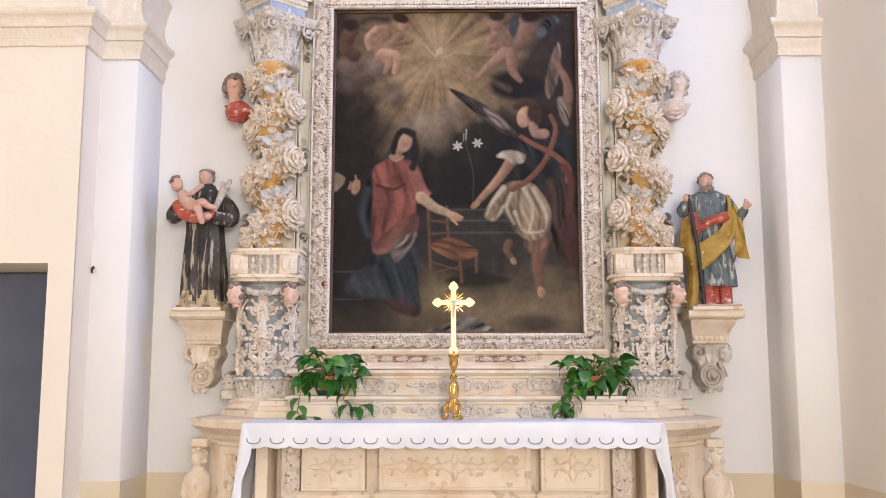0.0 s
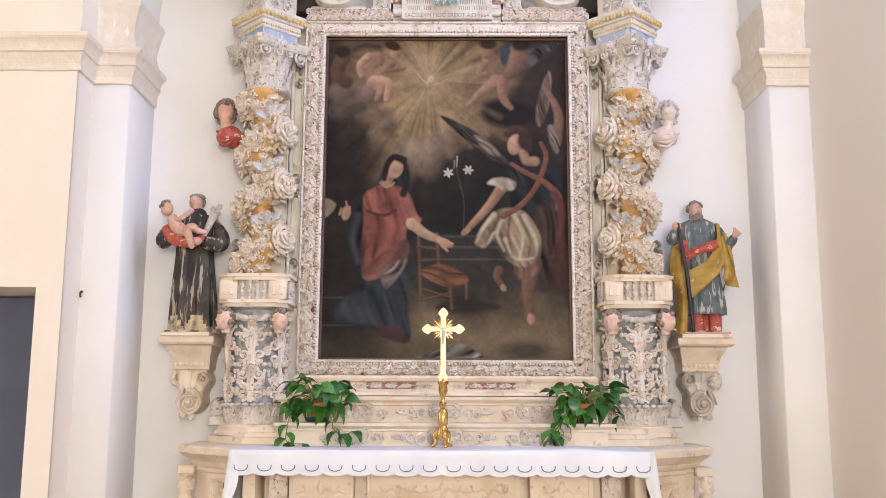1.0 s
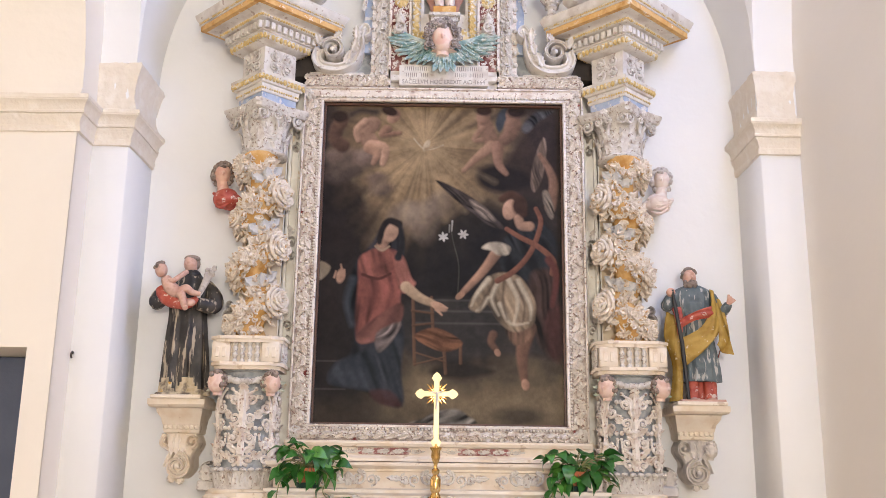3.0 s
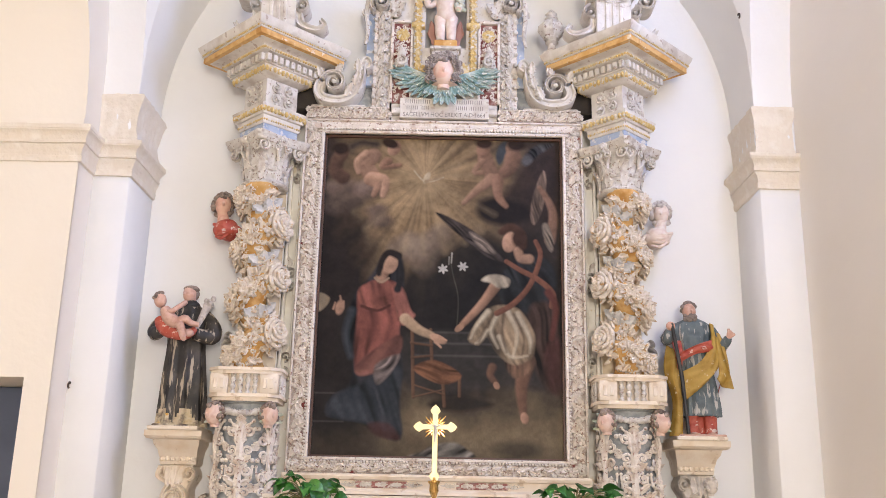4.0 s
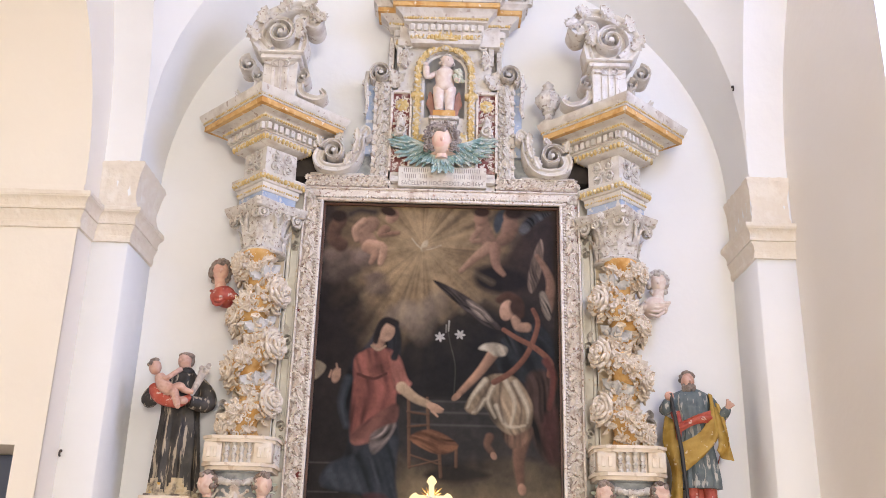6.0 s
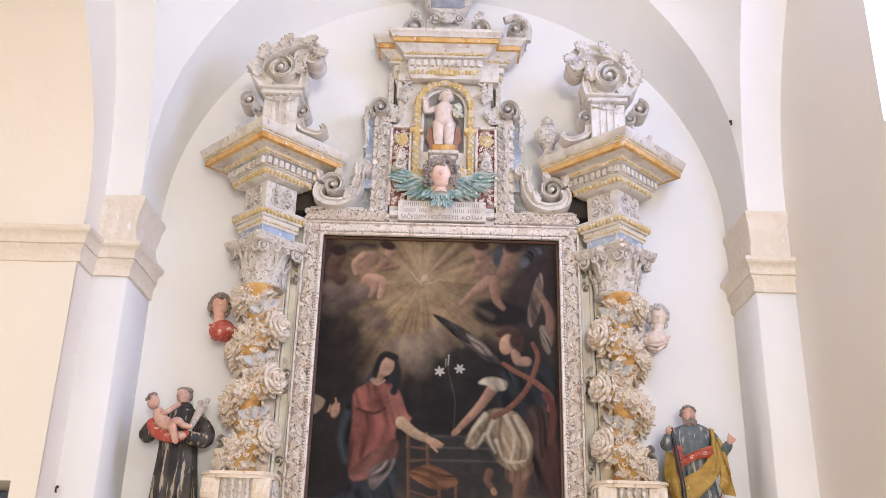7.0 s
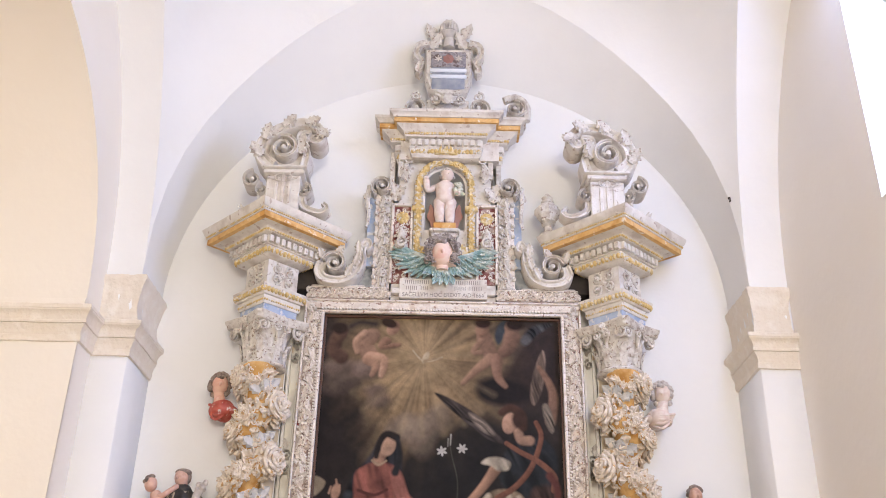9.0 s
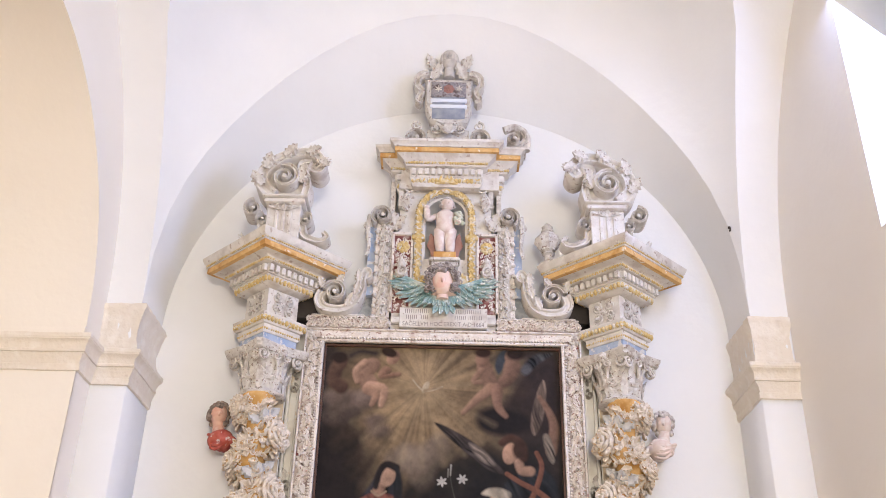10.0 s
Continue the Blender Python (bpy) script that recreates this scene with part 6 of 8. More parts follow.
def build_attic():
    t = thing("attic_niche", (X0, AY, 4.314), "carved and gilded stone attic with arched niche, above the painting", "niche")

    def add(name, b, mats, label="", smooth=40, parent=None):
        return into(parent or t, name, b, mats, label, smooth, t)

    # slab with an arched opening
    n = 24
    zs = 5.235
    ring = [(X0 + 0.155, 4.86)] + [(X0 + 0.155 * math.cos(math.pi * i / n), zs + 0.155 * math.sin(math.pi * i / n)) for i in range(n + 1)] + [(X0 - 0.155, 4.86)]
    outer = [(X0 + 0.36, 4.86)] + [(X0 + (0.36 if i < n / 2 else -0.36 if i > n / 2 else 0.0), zs + 0.27 * min(1.0, (i if i < n / 2 else n - i) / 4)) for i in range(n + 1)] + [(X0 - 0.36, 4.86)]
    b = Build().grid([[(x, AY, z) for x, z in ring], [(x, AY, z) for x, z in outer]])
    b.box(X0 - 0.39, X0 + 0.39, AY, BACK - 0.004, 4.252, 4.858)
    b.box(X0 - 0.36, X0 - 0.17, AY + 0.002, BACK - 0.004, 4.858, 5.60).box(X0 + 0.17, X0 + 0.36, AY + 0.002, BACK - 0.004, 4.858, 5.60).box(X0 - 0.17, X0 + 0.17, AY + 0.002, BACK - 0.004, 5.42, 5.60)
    add("slab", b, STONE_SMOOTH)
    b = Build()
    rows = []
    for k in range(9):
        a = math.pi / 2 * k / 8
        rows.append([(X0 + (x - X0) * math.cos(a), AY + 0.16 * math.sin(a), z if z < zs else zs + (z - zs) * math.cos(a)) for x, z in ring])
    add("niche_shell", b.grid(rows), NICHE, "grey painted hollow of the niche", 60)
    # red ground with tracery either side of the niche
    for s in (-1, 1):
        b = Build().box(X0 + s * 0.325 - 0.065, X0 + s * 0.325 + 0.065, AY - 0.006, AY + 0.004, 4.40, 5.05)
        add("red_ground", b, RED_GROUND, "dark red ground with white tracery")
        b = Build()
        rnd = random.Random(3)
        for i in range(150):
            b.join(spiral(rnd.uniform(0.010, 0.020), 0.8, 0.30, 0.5, rnd.uniform(0, 6), rnd.choice((-1, 1)), 8), place(X0 + s * 0.325 + rnd.uniform(-0.055, 0.055), AY - 0.008, rnd.uniform(4.42, 5.03)))
        add("tracery", b, STONE_PINK)
        b = Build()
        for x in (0.252, 0.398):
            b.box(X0 + s * x - 0.010, X0 + s * x + 0.010, AY - 0.03, AY, 4.40, 5.07, 0, None, 0.004)
        b.box(X0 + s * 0.325 - 0.08, X0 + s * 0.325 + 0.08, AY - 0.03, AY, 5.05, 5.075, 0, None, 0.004)
        add("inner_moulding", b, STONE_PINK)
        add("gilt_flower", Build().join(rosette(0.055), place(X0 + s * 0.322, AY - 0.012, 4.955)), GILT, "gilded flower")
        # little cone on a scroll
        b = Build().lathe([(0.045, 4.66), (0.052, 4.69), (0.045, 4.73), (0.03, 4.75), (0.035, 4.77), (0.022, 4.81), (0.006, 4.845)], 12, 0, None, X0 + s * 0.325, AY - 0.05)
        b.join(spiral(0.045, 1.4, 0.25, 0.6, math.pi / 2, s), place(X0 + s * 0.325, AY - 0.10, 4.70))
        add("cone", b, STONE)
        # leafy border strip and blue strip outside it
        b = Build().box(X0 + s * 0.47 - 0.065, X0 + s * 0.47 + 0.065, AY - 0.005, BACK - 0.004, 4.314, 5.16)
        strip = add("border_strip", b, STONE_PINK)
        c = Build()
        for i in range(9):
            c.join(frame_unit(i), place(X0 + s * 0.465, AY - 0.012, 4.385 + 0.088 * i, 0, -90, 0) @ Matrix.Scale(s, 4, (0, 0, 1)))
            c.ball((X0 + s * 0.525, AY - 0.012, 4.36 + 0.09 * i), 0.02, 6, 4)
        add("carving", c, STONE, "", 45, strip)
        add("blue_strip", Build().box(X0 + s * 0.565 - 0.028, X0 + s * 0.565 + 0.028, AY + 0.02, BACK - 0.004, 4.55, 5.14), BLUE, "worn blue painted strip")
        # volutes on top of the strips, reaching up to the cornice
        b = Build()
        b.join(volute(X0 + s * 0.49, 5.20, 0.084, 1.7, -math.pi * (0.5 - 0.2 * s), s, AY - 0.09, AY + 0.06))
        b.join(spiral(0.035, 1.3, 0.26, 0.7, math.pi / 2, -s), place(X0 + s * 0.60, AY - 0.03, 5.12))
        b.join(curl([(X0 + s * 0.59, AY - 0.03, 5.22), (X0 + s * 0.60, AY - 0.03, 5.10), (X0 + s * 0.585, AY - 0.03, 4.95), (X0 + s * 0.60, AY - 0.03, 4.86)], 0.022, 0.012))
        b.join(leaf(0.17, 0.10, 0.4, 4), place(X0 + s * 0.44, AY - 0.02, 5.12, 0, -s * 65, 0))
        b.join(leaf(0.15, 0.09, 0.5, 4), place(X0 + s * 0.36, AY - 0.02, 5.10, 0, s * 20, 0))
        b.join(leaf(0.12, 0.08, 0.5, 4), place(X0 + s * 0.33, AY - 0.02, 5.28, 0, -s * 20, 0))
        b.join(spiral(0.042, 1.5, 0.25, 0.6, math.pi / 2, s), place(X0 + s * 0.295, AY - 0.04, 5.46))
        b.join(curl([(X0 + s * 0.30, AY - 0.03, 5.42), (X0 + s * 0.34, AY - 0.03, 5.34), (X0 + s * 0.30, AY - 0.03, 5.26)], 0.022, 0.012))
        b.ball((X0 + s * 0.40, AY - 0.02, 5.18), 0.028, 8, 5)
        b.box(X0 + s * 0.42 - 0.02, X0 + s * 0.42 + 0.02, AY + 0.01, BACK - 0.01, 5.15, 5.56, 0, None, 0.005)
        b.box(X0 + s * 0.355 - 0.02, X0 + s * 0.355 + 0.02, AY - 0.03, BACK - 0.01, 5.30, 5.56, 0, None, 0.005)
        add("volute", b, STONE)
        # large scroll that sweeps down to the column
        sweep = smooth_line([(X0 + s * 0.905, 4.53), (X0 + s * 0.925, 4.46), (X0 + s * 0.88, 4.40), (X0 + s * 0.76, 4.385), (X0 + s * 0.665, 4.44), (X0 + s * 0.62, 4.55), (X0 + s * 0.61, 4.66), (X0 + s * 0.58, 4.71), (X0 + s * 0.56, 4.67), (X0 + s * 0.59, 4.645)])
        b = ribbon(sweep, 0.040, 0.024, AY - 0.10, AY + 0.06)
        b.join(volute(X0 + s * 0.81, 4.515, 0.088, 1.7, math.pi * (0.5 - 0.4 * s), s, AY - 0.13, AY + 0.04))
        for px, pz, r, l in ((0.72, 4.41, -30, 0.11), (0.66, 4.50, -20, 0.11), (0.635, 4.60, 0, 0.10), (0.90, 4.55, 20, 0.09), (0.80, 4.60, -50, 0.08)):
            b.join(leaf(l, 0.065, 0.4, 4, 0.4), place(X0 + s * px, AY - 0.10, pz, 0, s * r, 0))
        b.box(X0 + s * 0.78 - 0.20, X0 + s * 0.78 + 0.20, AY - 0.03, BACK - 0.004, 4.353, 4.372, 0, None, 0.006)
        add("sweeping_scroll", b, STONE_SMOOTH)
        # solid block; the shaded gap behind the cornice is put into its colour
        add("hollow", Build().box(X0 + s * 1.03 - 0.13, X0 + s * 1.03 + 0.13, AY + 0.03, BACK - 0.004, 4.356, 4.56, 0, None, 0.004), HOLLOW_SHADE, "dark block painted as the shade behind the cornice")
        add("dark_ground", Build().box(X0 + s * 0.62 - 0.085, X0 + s * 0.62 + 0.085, AY + 0.06, BACK - 0.004, 4.355, 4.60), DARK_GROUND, "dark grey ground behind the scroll")
    # gilded arch round the niche
    b = Build()
    path = [(X0 - 0.205, AY - 0.015, 4.62), (X0 - 0.205, AY - 0.015, 5.23)] + [(X0 + 0.205 * math.cos(a), AY - 0.015, zs + 0.205 * math.sin(a)) for a in [math.pi * (1 - i / 20) for i in range(21)]] + [(X0 + 0.205, AY - 0.015, 4.62)]
    b.tube(path, 0.042, 8, 0, None, 0.5)
    g = add("gilt_arch", b, STONE, "pale moulding under gilded leaves")
    b = Build()
    pts = []
    for k in range(13):
        pts += [(X0 + s * 0.205, 4.64 + k * 0.05, 0 if s > 0 else 180) for s in (-1, 1)]
    for k in range(15):
        a = math.pi * (k + 0.5) / 15
        pts.append((X0 + 0.205 * math.cos(a), zs + 0.205 * math.sin(a), 0))
    for i, (x, z, r) in enumerate(pts):
        b.ball((x, AY - 0.042, z), (0.026, 0.018, 0.017), 8, 5)
        b.join(leaf(0.055, 0.062, 0.3, 3, 0.4), place(x, AY - 0.042, z - 0.024))
    for s in (-1, 1):
        b.box(X0 + s * 0.205 - 0.05, X0 + s * 0.205 + 0.05, AY - 0.06, AY, 5.0, 5.045, 0, None, 0.008)
        b.join(leaf(0.16, 0.10, 0.4, 4), place(X0 + s * 0.20, AY - 0.03, 4.60, 0, -s * 50, 0))
        b.join(leaf(0.12, 0.07, 0.4, 4), place(X0 + s * 0.21, AY - 0.03, 4.56, 0, 0, 0))
    b.ball((X0, AY - 0.055, zs + 0.215), (0.05, 0.03, 0.04), 10, 6)
    add("gilt_leaves", b, GILT, "gilded leaf and bud moulding", 45, g)
    # crown over the arch
    b = Build()
    for k in range(-4, 5):
        a = k * 0.17
        x, y = X0 + 0.155 * math.sin(a) / math.sin(0.68), AY - 0.05 - 0.06 * math.cos(a * 2.2)
        b.tube([(x, y, 5.49), (x, y - 0.01, 5.545 if k % 2 else 5.57)], [0.024, 0.008], 6)
        b.ball((x, y - 0.01, 5.55 if k % 2 else 5.58), 0.013, 6, 4)
    b.tube([(X0 + 0.17 * math.sin(k * 0.17) / math.sin(0.85), AY - 0.05 - 0.065 * math.cos(k * 0.37), 5.485) for k in range(-5, 6)], 0.018, 6)
    add("crown", b, GILT, "small pale gilded crown")
    # pedestal of the child figure, cherub and wings
    add("bracket_block", Build().box(X0 - 0.115, X0 + 0.115, AY - 0.10, AY + 0.1, 4.80, 4.83, 0, None, 0.006).box(X0 - 0.10, X0 + 0.10, AY - 0.08, AY + 0.1, 4.76, 4.80, 0, None, 0.006), STONE)
    add("figure_block", Build().box(X0 - 0.085, X0 + 0.085, AY - 0.085, AY + 0.09, 4.83, 4.885, 0, None, 0.006), OCHRE, "small ochre block under the figure")
    rnd = random.Random(5)
    for s in (-1, 1):
        ridge = [(X0 + s * (0.09 + 0.23 * k / 9), AY - 0.07, 4.585 + 0.095 * (k / 9) ** 1.5) for k in range(10)]
        wing = add("wing", Build().tube(ridge, [0.024 - 0.0012 * k for k in range(10)], 8), TEAL, "teal painted feathered wing")
        for row, (n, l, w, z0) in enumerate(((9, 0.15, 0.040, 4.535), (8, 0.115, 0.040, 4.555), (7, 0.085, 0.036, 4.575))):
            for k in range(n):
                q = k / (n - 1)
                x = X0 + s * (0.085 + 0.21 * q)
                f = Build().join(leaf(l * (0.75 + 0.40 * math.sin(math.pi * (0.2 + 0.7 * q))), w, 0.18, 2, 0.45), place(x, AY - 0.05 - 0.016 * row + 0.012 * q, z0 + 0.10 * q ** 1.5, 0, s * (150 - 66 * q + rnd.uniform(-5, 5)), 0))
                add("feather", f, TEAL, "", 40, wing)
    breast = add("breast", Build().ball((X0 - 0.005, AY - 0.045, 4.49), (0.10, 0.04, 0.06), 14, 8), TEAL, "teal painted feathered breast")
    for k in range(9):
        add("feather", Build().join(leaf(0.11, 0.045, 0.3, 2, 0.4), place(X0 + (k - 4) * 0.024, AY - 0.08, 4.515, 0, 180 - (k - 4) * 9, 0)), TEAL, "", 40, breast)
    for k in range(4):
        add("feather", Build().join(leaf(0.115, 0.045, 0.3, 2, 0.4), place(X0 + (k - 1.5) * 0.03, AY - 0.085, 4.45, 0, 180 - (k - 1.5) * 12, 0)), TEAL, "", 40, breast)
    # cornice: side parts set back, middle part forward
    prof = [(0.0, 5.44), (0.02, 5.45), (0.035, 5.49), (0.04, 5.525), (0.045, 5.53), (0.045, 5.60), (0.075, 5.61), (0.095, 5.65), (0.15, 5.69)]
    fas = [(0.148, 5.688), (0.165, 5.692), (0.165, 5.728), (0.15, 5.73)]
    top = [(0.15, 5.728), (0.172, 5.732), (0.178, 5.75), (0.20, 5.765), (0.205, 5.785), (0.0, 5.79)]
    for name, x0, x1, y in (("side_cornice", X0 - 0.365, X0 - 0.22, 6.44), ("side_cornice", X0 + 0.25, X0 + 0.42, 6.44), ("front_cornice", X0 - 0.245, X0 + 0.245, 6.345)):
        c = add(name, Build().run(prof, x0, x1, y), STONE_SMOOTH)
        add("ochre_fascia", Build().run(fas, x0 - 0.148, x1 + 0.148, y), OCHRE, "ochre painted fascia", 40, c)
        add("crown_moulding", Build().run(top, x0, x1, y), STONE_SMOOTH, "", 40, c)
        e = Build()
        egg_row(e, (x0 - 0.03, y - 0.034, 5.50), (x1 + 0.03, y - 0.034, 5.50), 0.019, 0.03, 0, (1, 0.8, 1.2))
        egg_row(e, (x0 - 0.08, y - 0.086, 5.632), (x1 + 0.08, y - 0.086, 5.632), 0.012, 0.02)
        add("egg_moulding", e, GILT, "gilded egg moulding", 40, c)
        k = round((x1 - x0 + 0.08) / 0.05)
        d = Build().box(-0.016, 0.016, -0.028, 0.0, 0, 0.055, 0, None, 0.003).mesh("dentil", STONE_SMOOTH, 30)
        for i in range(k):
            o = part("dentil", d, None, c)
            o.matrix_basis = Matrix.Translation((x0 - 0.04 + (x1 - x0 + 0.08) * (i + 0.5) / k, y - 0.045, 5.537))
    add("cornice_core", Build().box(X0 - 0.36, X0 + 0.42, 6.36, BACK - 0.004, 5.45, 5.788), STONE_SMOOTH)
    # inscription plaque
    p = add("plaque", Build().box(X0 - 0.325, X0 + 0.325, AY - 0.045, AY + 0.002, 4.27, 4.43, 0, None, 0.004).box(X0 - 0.39, X0 - 0.31, AY - 0.04, AY, 4.30, 4.36, 0, None, 0.012).box(X0 + 0.31, X0 + 0.39, AY - 0.04, AY, 4.30, 4.36, 0, None, 0.012), STONE_SMOOTH, "pale inscribed stone plaque")
    cu = bpy.data.curves.new("inscription", "FONT")
    cu.body, cu.size, cu.align_x, cu.extrude = "SACELLVM HOC EREXIT A·D·1664", 0.046, "CENTER", 0.001
    cu.materials.append(INK)
    tmp = bpy.data.objects.new("inscription_curve", cu)
    me = bpy.data.meshes.new_from_object(tmp)
    bpy.data.objects.remove(tmp)
    w = max(v.co.x for v in me.vertices) - min(v.co.x for v in me.vertices)
    o = part("inscription", me, None, p, "dark incised capitals")
    o.matrix_basis = Matrix.Translation((X0, AY - 0.0465, 4.283)) @ pose(0, 0, 0, 90) @ Matrix.Diagonal((0.60 / w, 1, 1, 1))
    for z, spans in ((4.400, ((-0.29, -0.10), (0.09, 0.28))), (4.352, ((-0.28, -0.19), (-0.17, -0.11), (0.08, 0.17), (0.19, 0.29)))):
        for a, c in spans:
            k = round((c - a) / 0.016)
            for i in range(k):
                q = a + (c - a) * (i + 0.5) / k
                add("letter_bar", Build().box(X0 + q - 0.0025, X0 + q + 0.0025, AY - 0.0465, AY - 0.044, z - 0.015, z + 0.015), INK, "", 0, p)
    return t


build_attic()


def cherub():
    b = small_head((X0 - 0.01, AY - 0.115, 4.60), 0.108, 0, 1)
    rnd = random.Random(4)
    for i in range(80):
        a = rnd.uniform(-0.75, math.pi + 0.75)
        r = rnd.uniform(0.090, 0.142)
        b.join(spiral(rnd.uniform(0.018, 0.026), 1.2, 0.34, 0.9, rnd.uniform(0, 6), rnd.choice((-1, 1))), place(X0 - 0.01 + r * math.cos(a) * 0.95, AY - 0.155 + rnd.uniform(-0.02, 0.03), 4.60 + r * math.sin(a)), 1)
    b.lathe([(0.03, 4.50), (0.10, 4.515), (0.07, 4.53), (0.04, 4.55)], 14, 0, None, X0, AY - 0.06)
    tagged(part("cherub_bust", b, [SKIN_PINK, HAIR_CURL], None, "", 50), "plain painted cherub bust with grey curls, on the attic wall", "statue")


HAIR_CURL = material("worn_grey_brown_curls", (0.24, 0.19, 0.165), 0.85, tones=((0.42, 0.36, 0.32), (0.15, 0.115, 0.10)), scale=22, fine=90)
SKIN_PINK = material("pink_painted_face", (0.78, 0.55, 0.44), 0.55, tones=((0.80, 0.60, 0.50), (0.76, 0.47, 0.38)), scale=14, fine=80, bump=0.08, depth=0.003)
cherub()


def child_figure():
    b = Build()
    x, y = X0, AY - 0.01
    b.join(small_head((x + 0.01, y - 0.02, 5.325), 0.052, 15, 1))
    b.lathe([(0.045, 5.07), (0.062, 5.10), (0.055, 5.15), (0.060, 5.20), (0.066, 5.235), (0.04, 5.265), (0.025, 5.285)], 16, 0, None, x, y)
    for s, pts in ((-1, [(x - 0.03, y, 5.10), (x - 0.034, y - 0.02, 5.0), (x - 0.026, y, 4.89)]), (1, [(x + 0.03, y, 5.10), (x + 0.03, y - 0.02, 5.0), (x + 0.032, y, 4.89)])):
        b.tube(catmull(pts, 4), [0.042, 0.040, 0.037, 0.034, 0.032, 0.031, 0.028, 0.025, 0.023], 10)
        b.ball((pts[-1][0], y - 0.025, 4.897), (0.018, 0.035, 0.013), 8, 5)
    b.tube(catmull([(x - 0.055, y, 5.235), (x - 0.105, y - 0.02, 5.19), (x - 0.115, y - 0.03, 5.27)], 4), 0.021, 8)
    b.ball((x - 0.118, y - 0.03, 5.29), 0.02, 8, 5)
    b.tube(catmull([(x + 0.055, y, 5.235), (x + 0.09, y - 0.02, 5.17), (x + 0.07, y - 0.06, 5.14)], 4), 0.021, 8)
    rnd = random.Random(9)
    for i in range(16):
        b.ball((x + 0.085 + rnd.uniform(-0.025, 0.025), y - 0.05, 5.19 + rnd.uniform(-0.06, 0.05)), 0.016, 6, 4, 2)
    for s in (-1, 1):
        b.join(leaf(0.20, 0.06, 0.1, 2), place(x + s * 0.06, y + 0.03, 4.89, 0, s * 8, 0), 3)
    b.warp(lambda px, py, pz: (x + (px - x) * 1.28, y + (py - y) * 1.2, pz))
    tagged(part("child_statue", b, [PALE_SKIN, HAIR_GREY, GREENISH, material("dull_red_drapery", (0.42, 0.22, 0.17), 0.8)], None, "", 60), "plain pinkish painted child statue standing in the niche", "statue")


child_figure()


def build_arms():
    """Coat of arms on the top cornice, with a helmet and scrolls."""
    t = thing("coat_of_arms", (X0, 6.38, 5.79), "carved stone coat of arms with helmet, on the cornice", "coat of arms")
    y = 6.33

    def add(name, b, mats, label="", smooth=45):
        return into(t, name, b, mats, label, smooth, t)

    cx = X0 + 0.005
    out = [(-0.20, 6.50), (0.20, 6.50), (0.195, 6.20), (0.15, 6.06), (0.0, 6.00), (-0.15, 6.06), (-0.195, 6.20)]
    rows = []
    for q, d in ((1.0, 0.06), (1.0, -0.01), (0.9, -0.04), (0.80, -0.03)):
        rows.append([(cx + x * q, y + d, 6.24 + (z - 6.24) * q) for x, z in out])
    add("shield_rim", Build().grid(rows, 0, True, None, True), STONE)
    add("shield_field", Build().box(cx - 0.145, cx + 0.145, y - 0.046, y, 6.30, 6.455, 0, None, 0.006), material("mottled_grey_red_stone", (0.22, 0.20, 0.21), 0.85, tones=((0.36, 0.33, 0.33), (0.13, 0.09, 0.085)), scale=26, fine=80), "mottled grey-red upper field")
    for z in (6.245, 6.185):
        add("shield_bar", Build().box(cx - 0.15, cx + 0.15, y - 0.055, y, z, z + 0.034, 0, None, 0.006), LINEN, "white bar")
    add("shield_field", Build().box(cx - 0.135, cx + 0.135, y - 0.045, y, 6.085, 6.30, 0, None, 0.006), material("blue_grey_field", (0.25, 0.27, 0.32), 0.85, tones=((0.36, 0.37, 0.40),), scale=14), "grey lower field")
    b = Build()
    for s in (-1, 1):
        for k in range(6):
            b.join(leaf(0.035, 0.014, 0.1, 1), place(cx + s * 0.085, y - 0.05, 6.38, 0, 60 * k, 0))
    add("star", b, STONE)
    add("charge", Build().join(rosette(0.05), place(cx, y - 0.045, 6.38)), material("rusty_red_relief", (0.36, 0.18, 0.15), 0.85), "small rust-coloured relief")
    b = Build()
    for s in (-1, 1):
        b.join(volute(cx + s * 0.25, 5.90, 0.095, 1.6, -math.pi / 2, s, y - 0.05, y + 0.06))
        b.join(spiral(0.05, 1.5, 0.24, 0.7, math.pi / 2, -s), place(cx + s * 0.25, y, 6.03))
        b.join(spiral(0.055, 1.5, 0.24, 0.7, math.pi / 2, s), place(cx + s * 0.10, y - 0.03, 5.98))
        b.join(ribbon(smooth_line([(cx + s * 0.17, 6.55), (cx + s * 0.25, 6.52), (cx + s * 0.265, 6.43), (cx + s * 0.225, 6.36), (cx + s * 0.255, 6.28), (cx + s * 0.225, 6.25)]), 0.034, 0.022, y - 0.05, y + 0.05))
        b.ball((cx + s * 0.205, y, 6.55), 0.045, 8, 5)
        b.join(leaf(0.17, 0.10, 0.4, 4), place(cx + s * 0.15, y, 6.52, 0, -s * 35, 0))
        b.join(leaf(0.15, 0.08, 0.4, 4), place(cx + s * 0.12, y, 6.62, 0, s * 30, 0))
        b.ball((cx + s * 0.13, y, 6.70), 0.035, 8, 5)
    b.join(leaf(0.17, 0.12, 0.4, 4), place(cx, y - 0.06, 6.03, 0, 180, 0))
    b.box(cx - 0.17, cx + 0.17, y - 0.01, BACK - 0.2, 5.785, 6.0, 0, None, 0.01)
    add("scroll", b, STONE)
    b = Build().ball((cx, y - 0.01, 6.70), (0.085, 0.085, 0.10), 14, 8)
    b.tube([(cx, y, 6.52), (cx, y, 6.60), (cx, y, 6.66)], [0.05, 0.045, 0.06], 10)
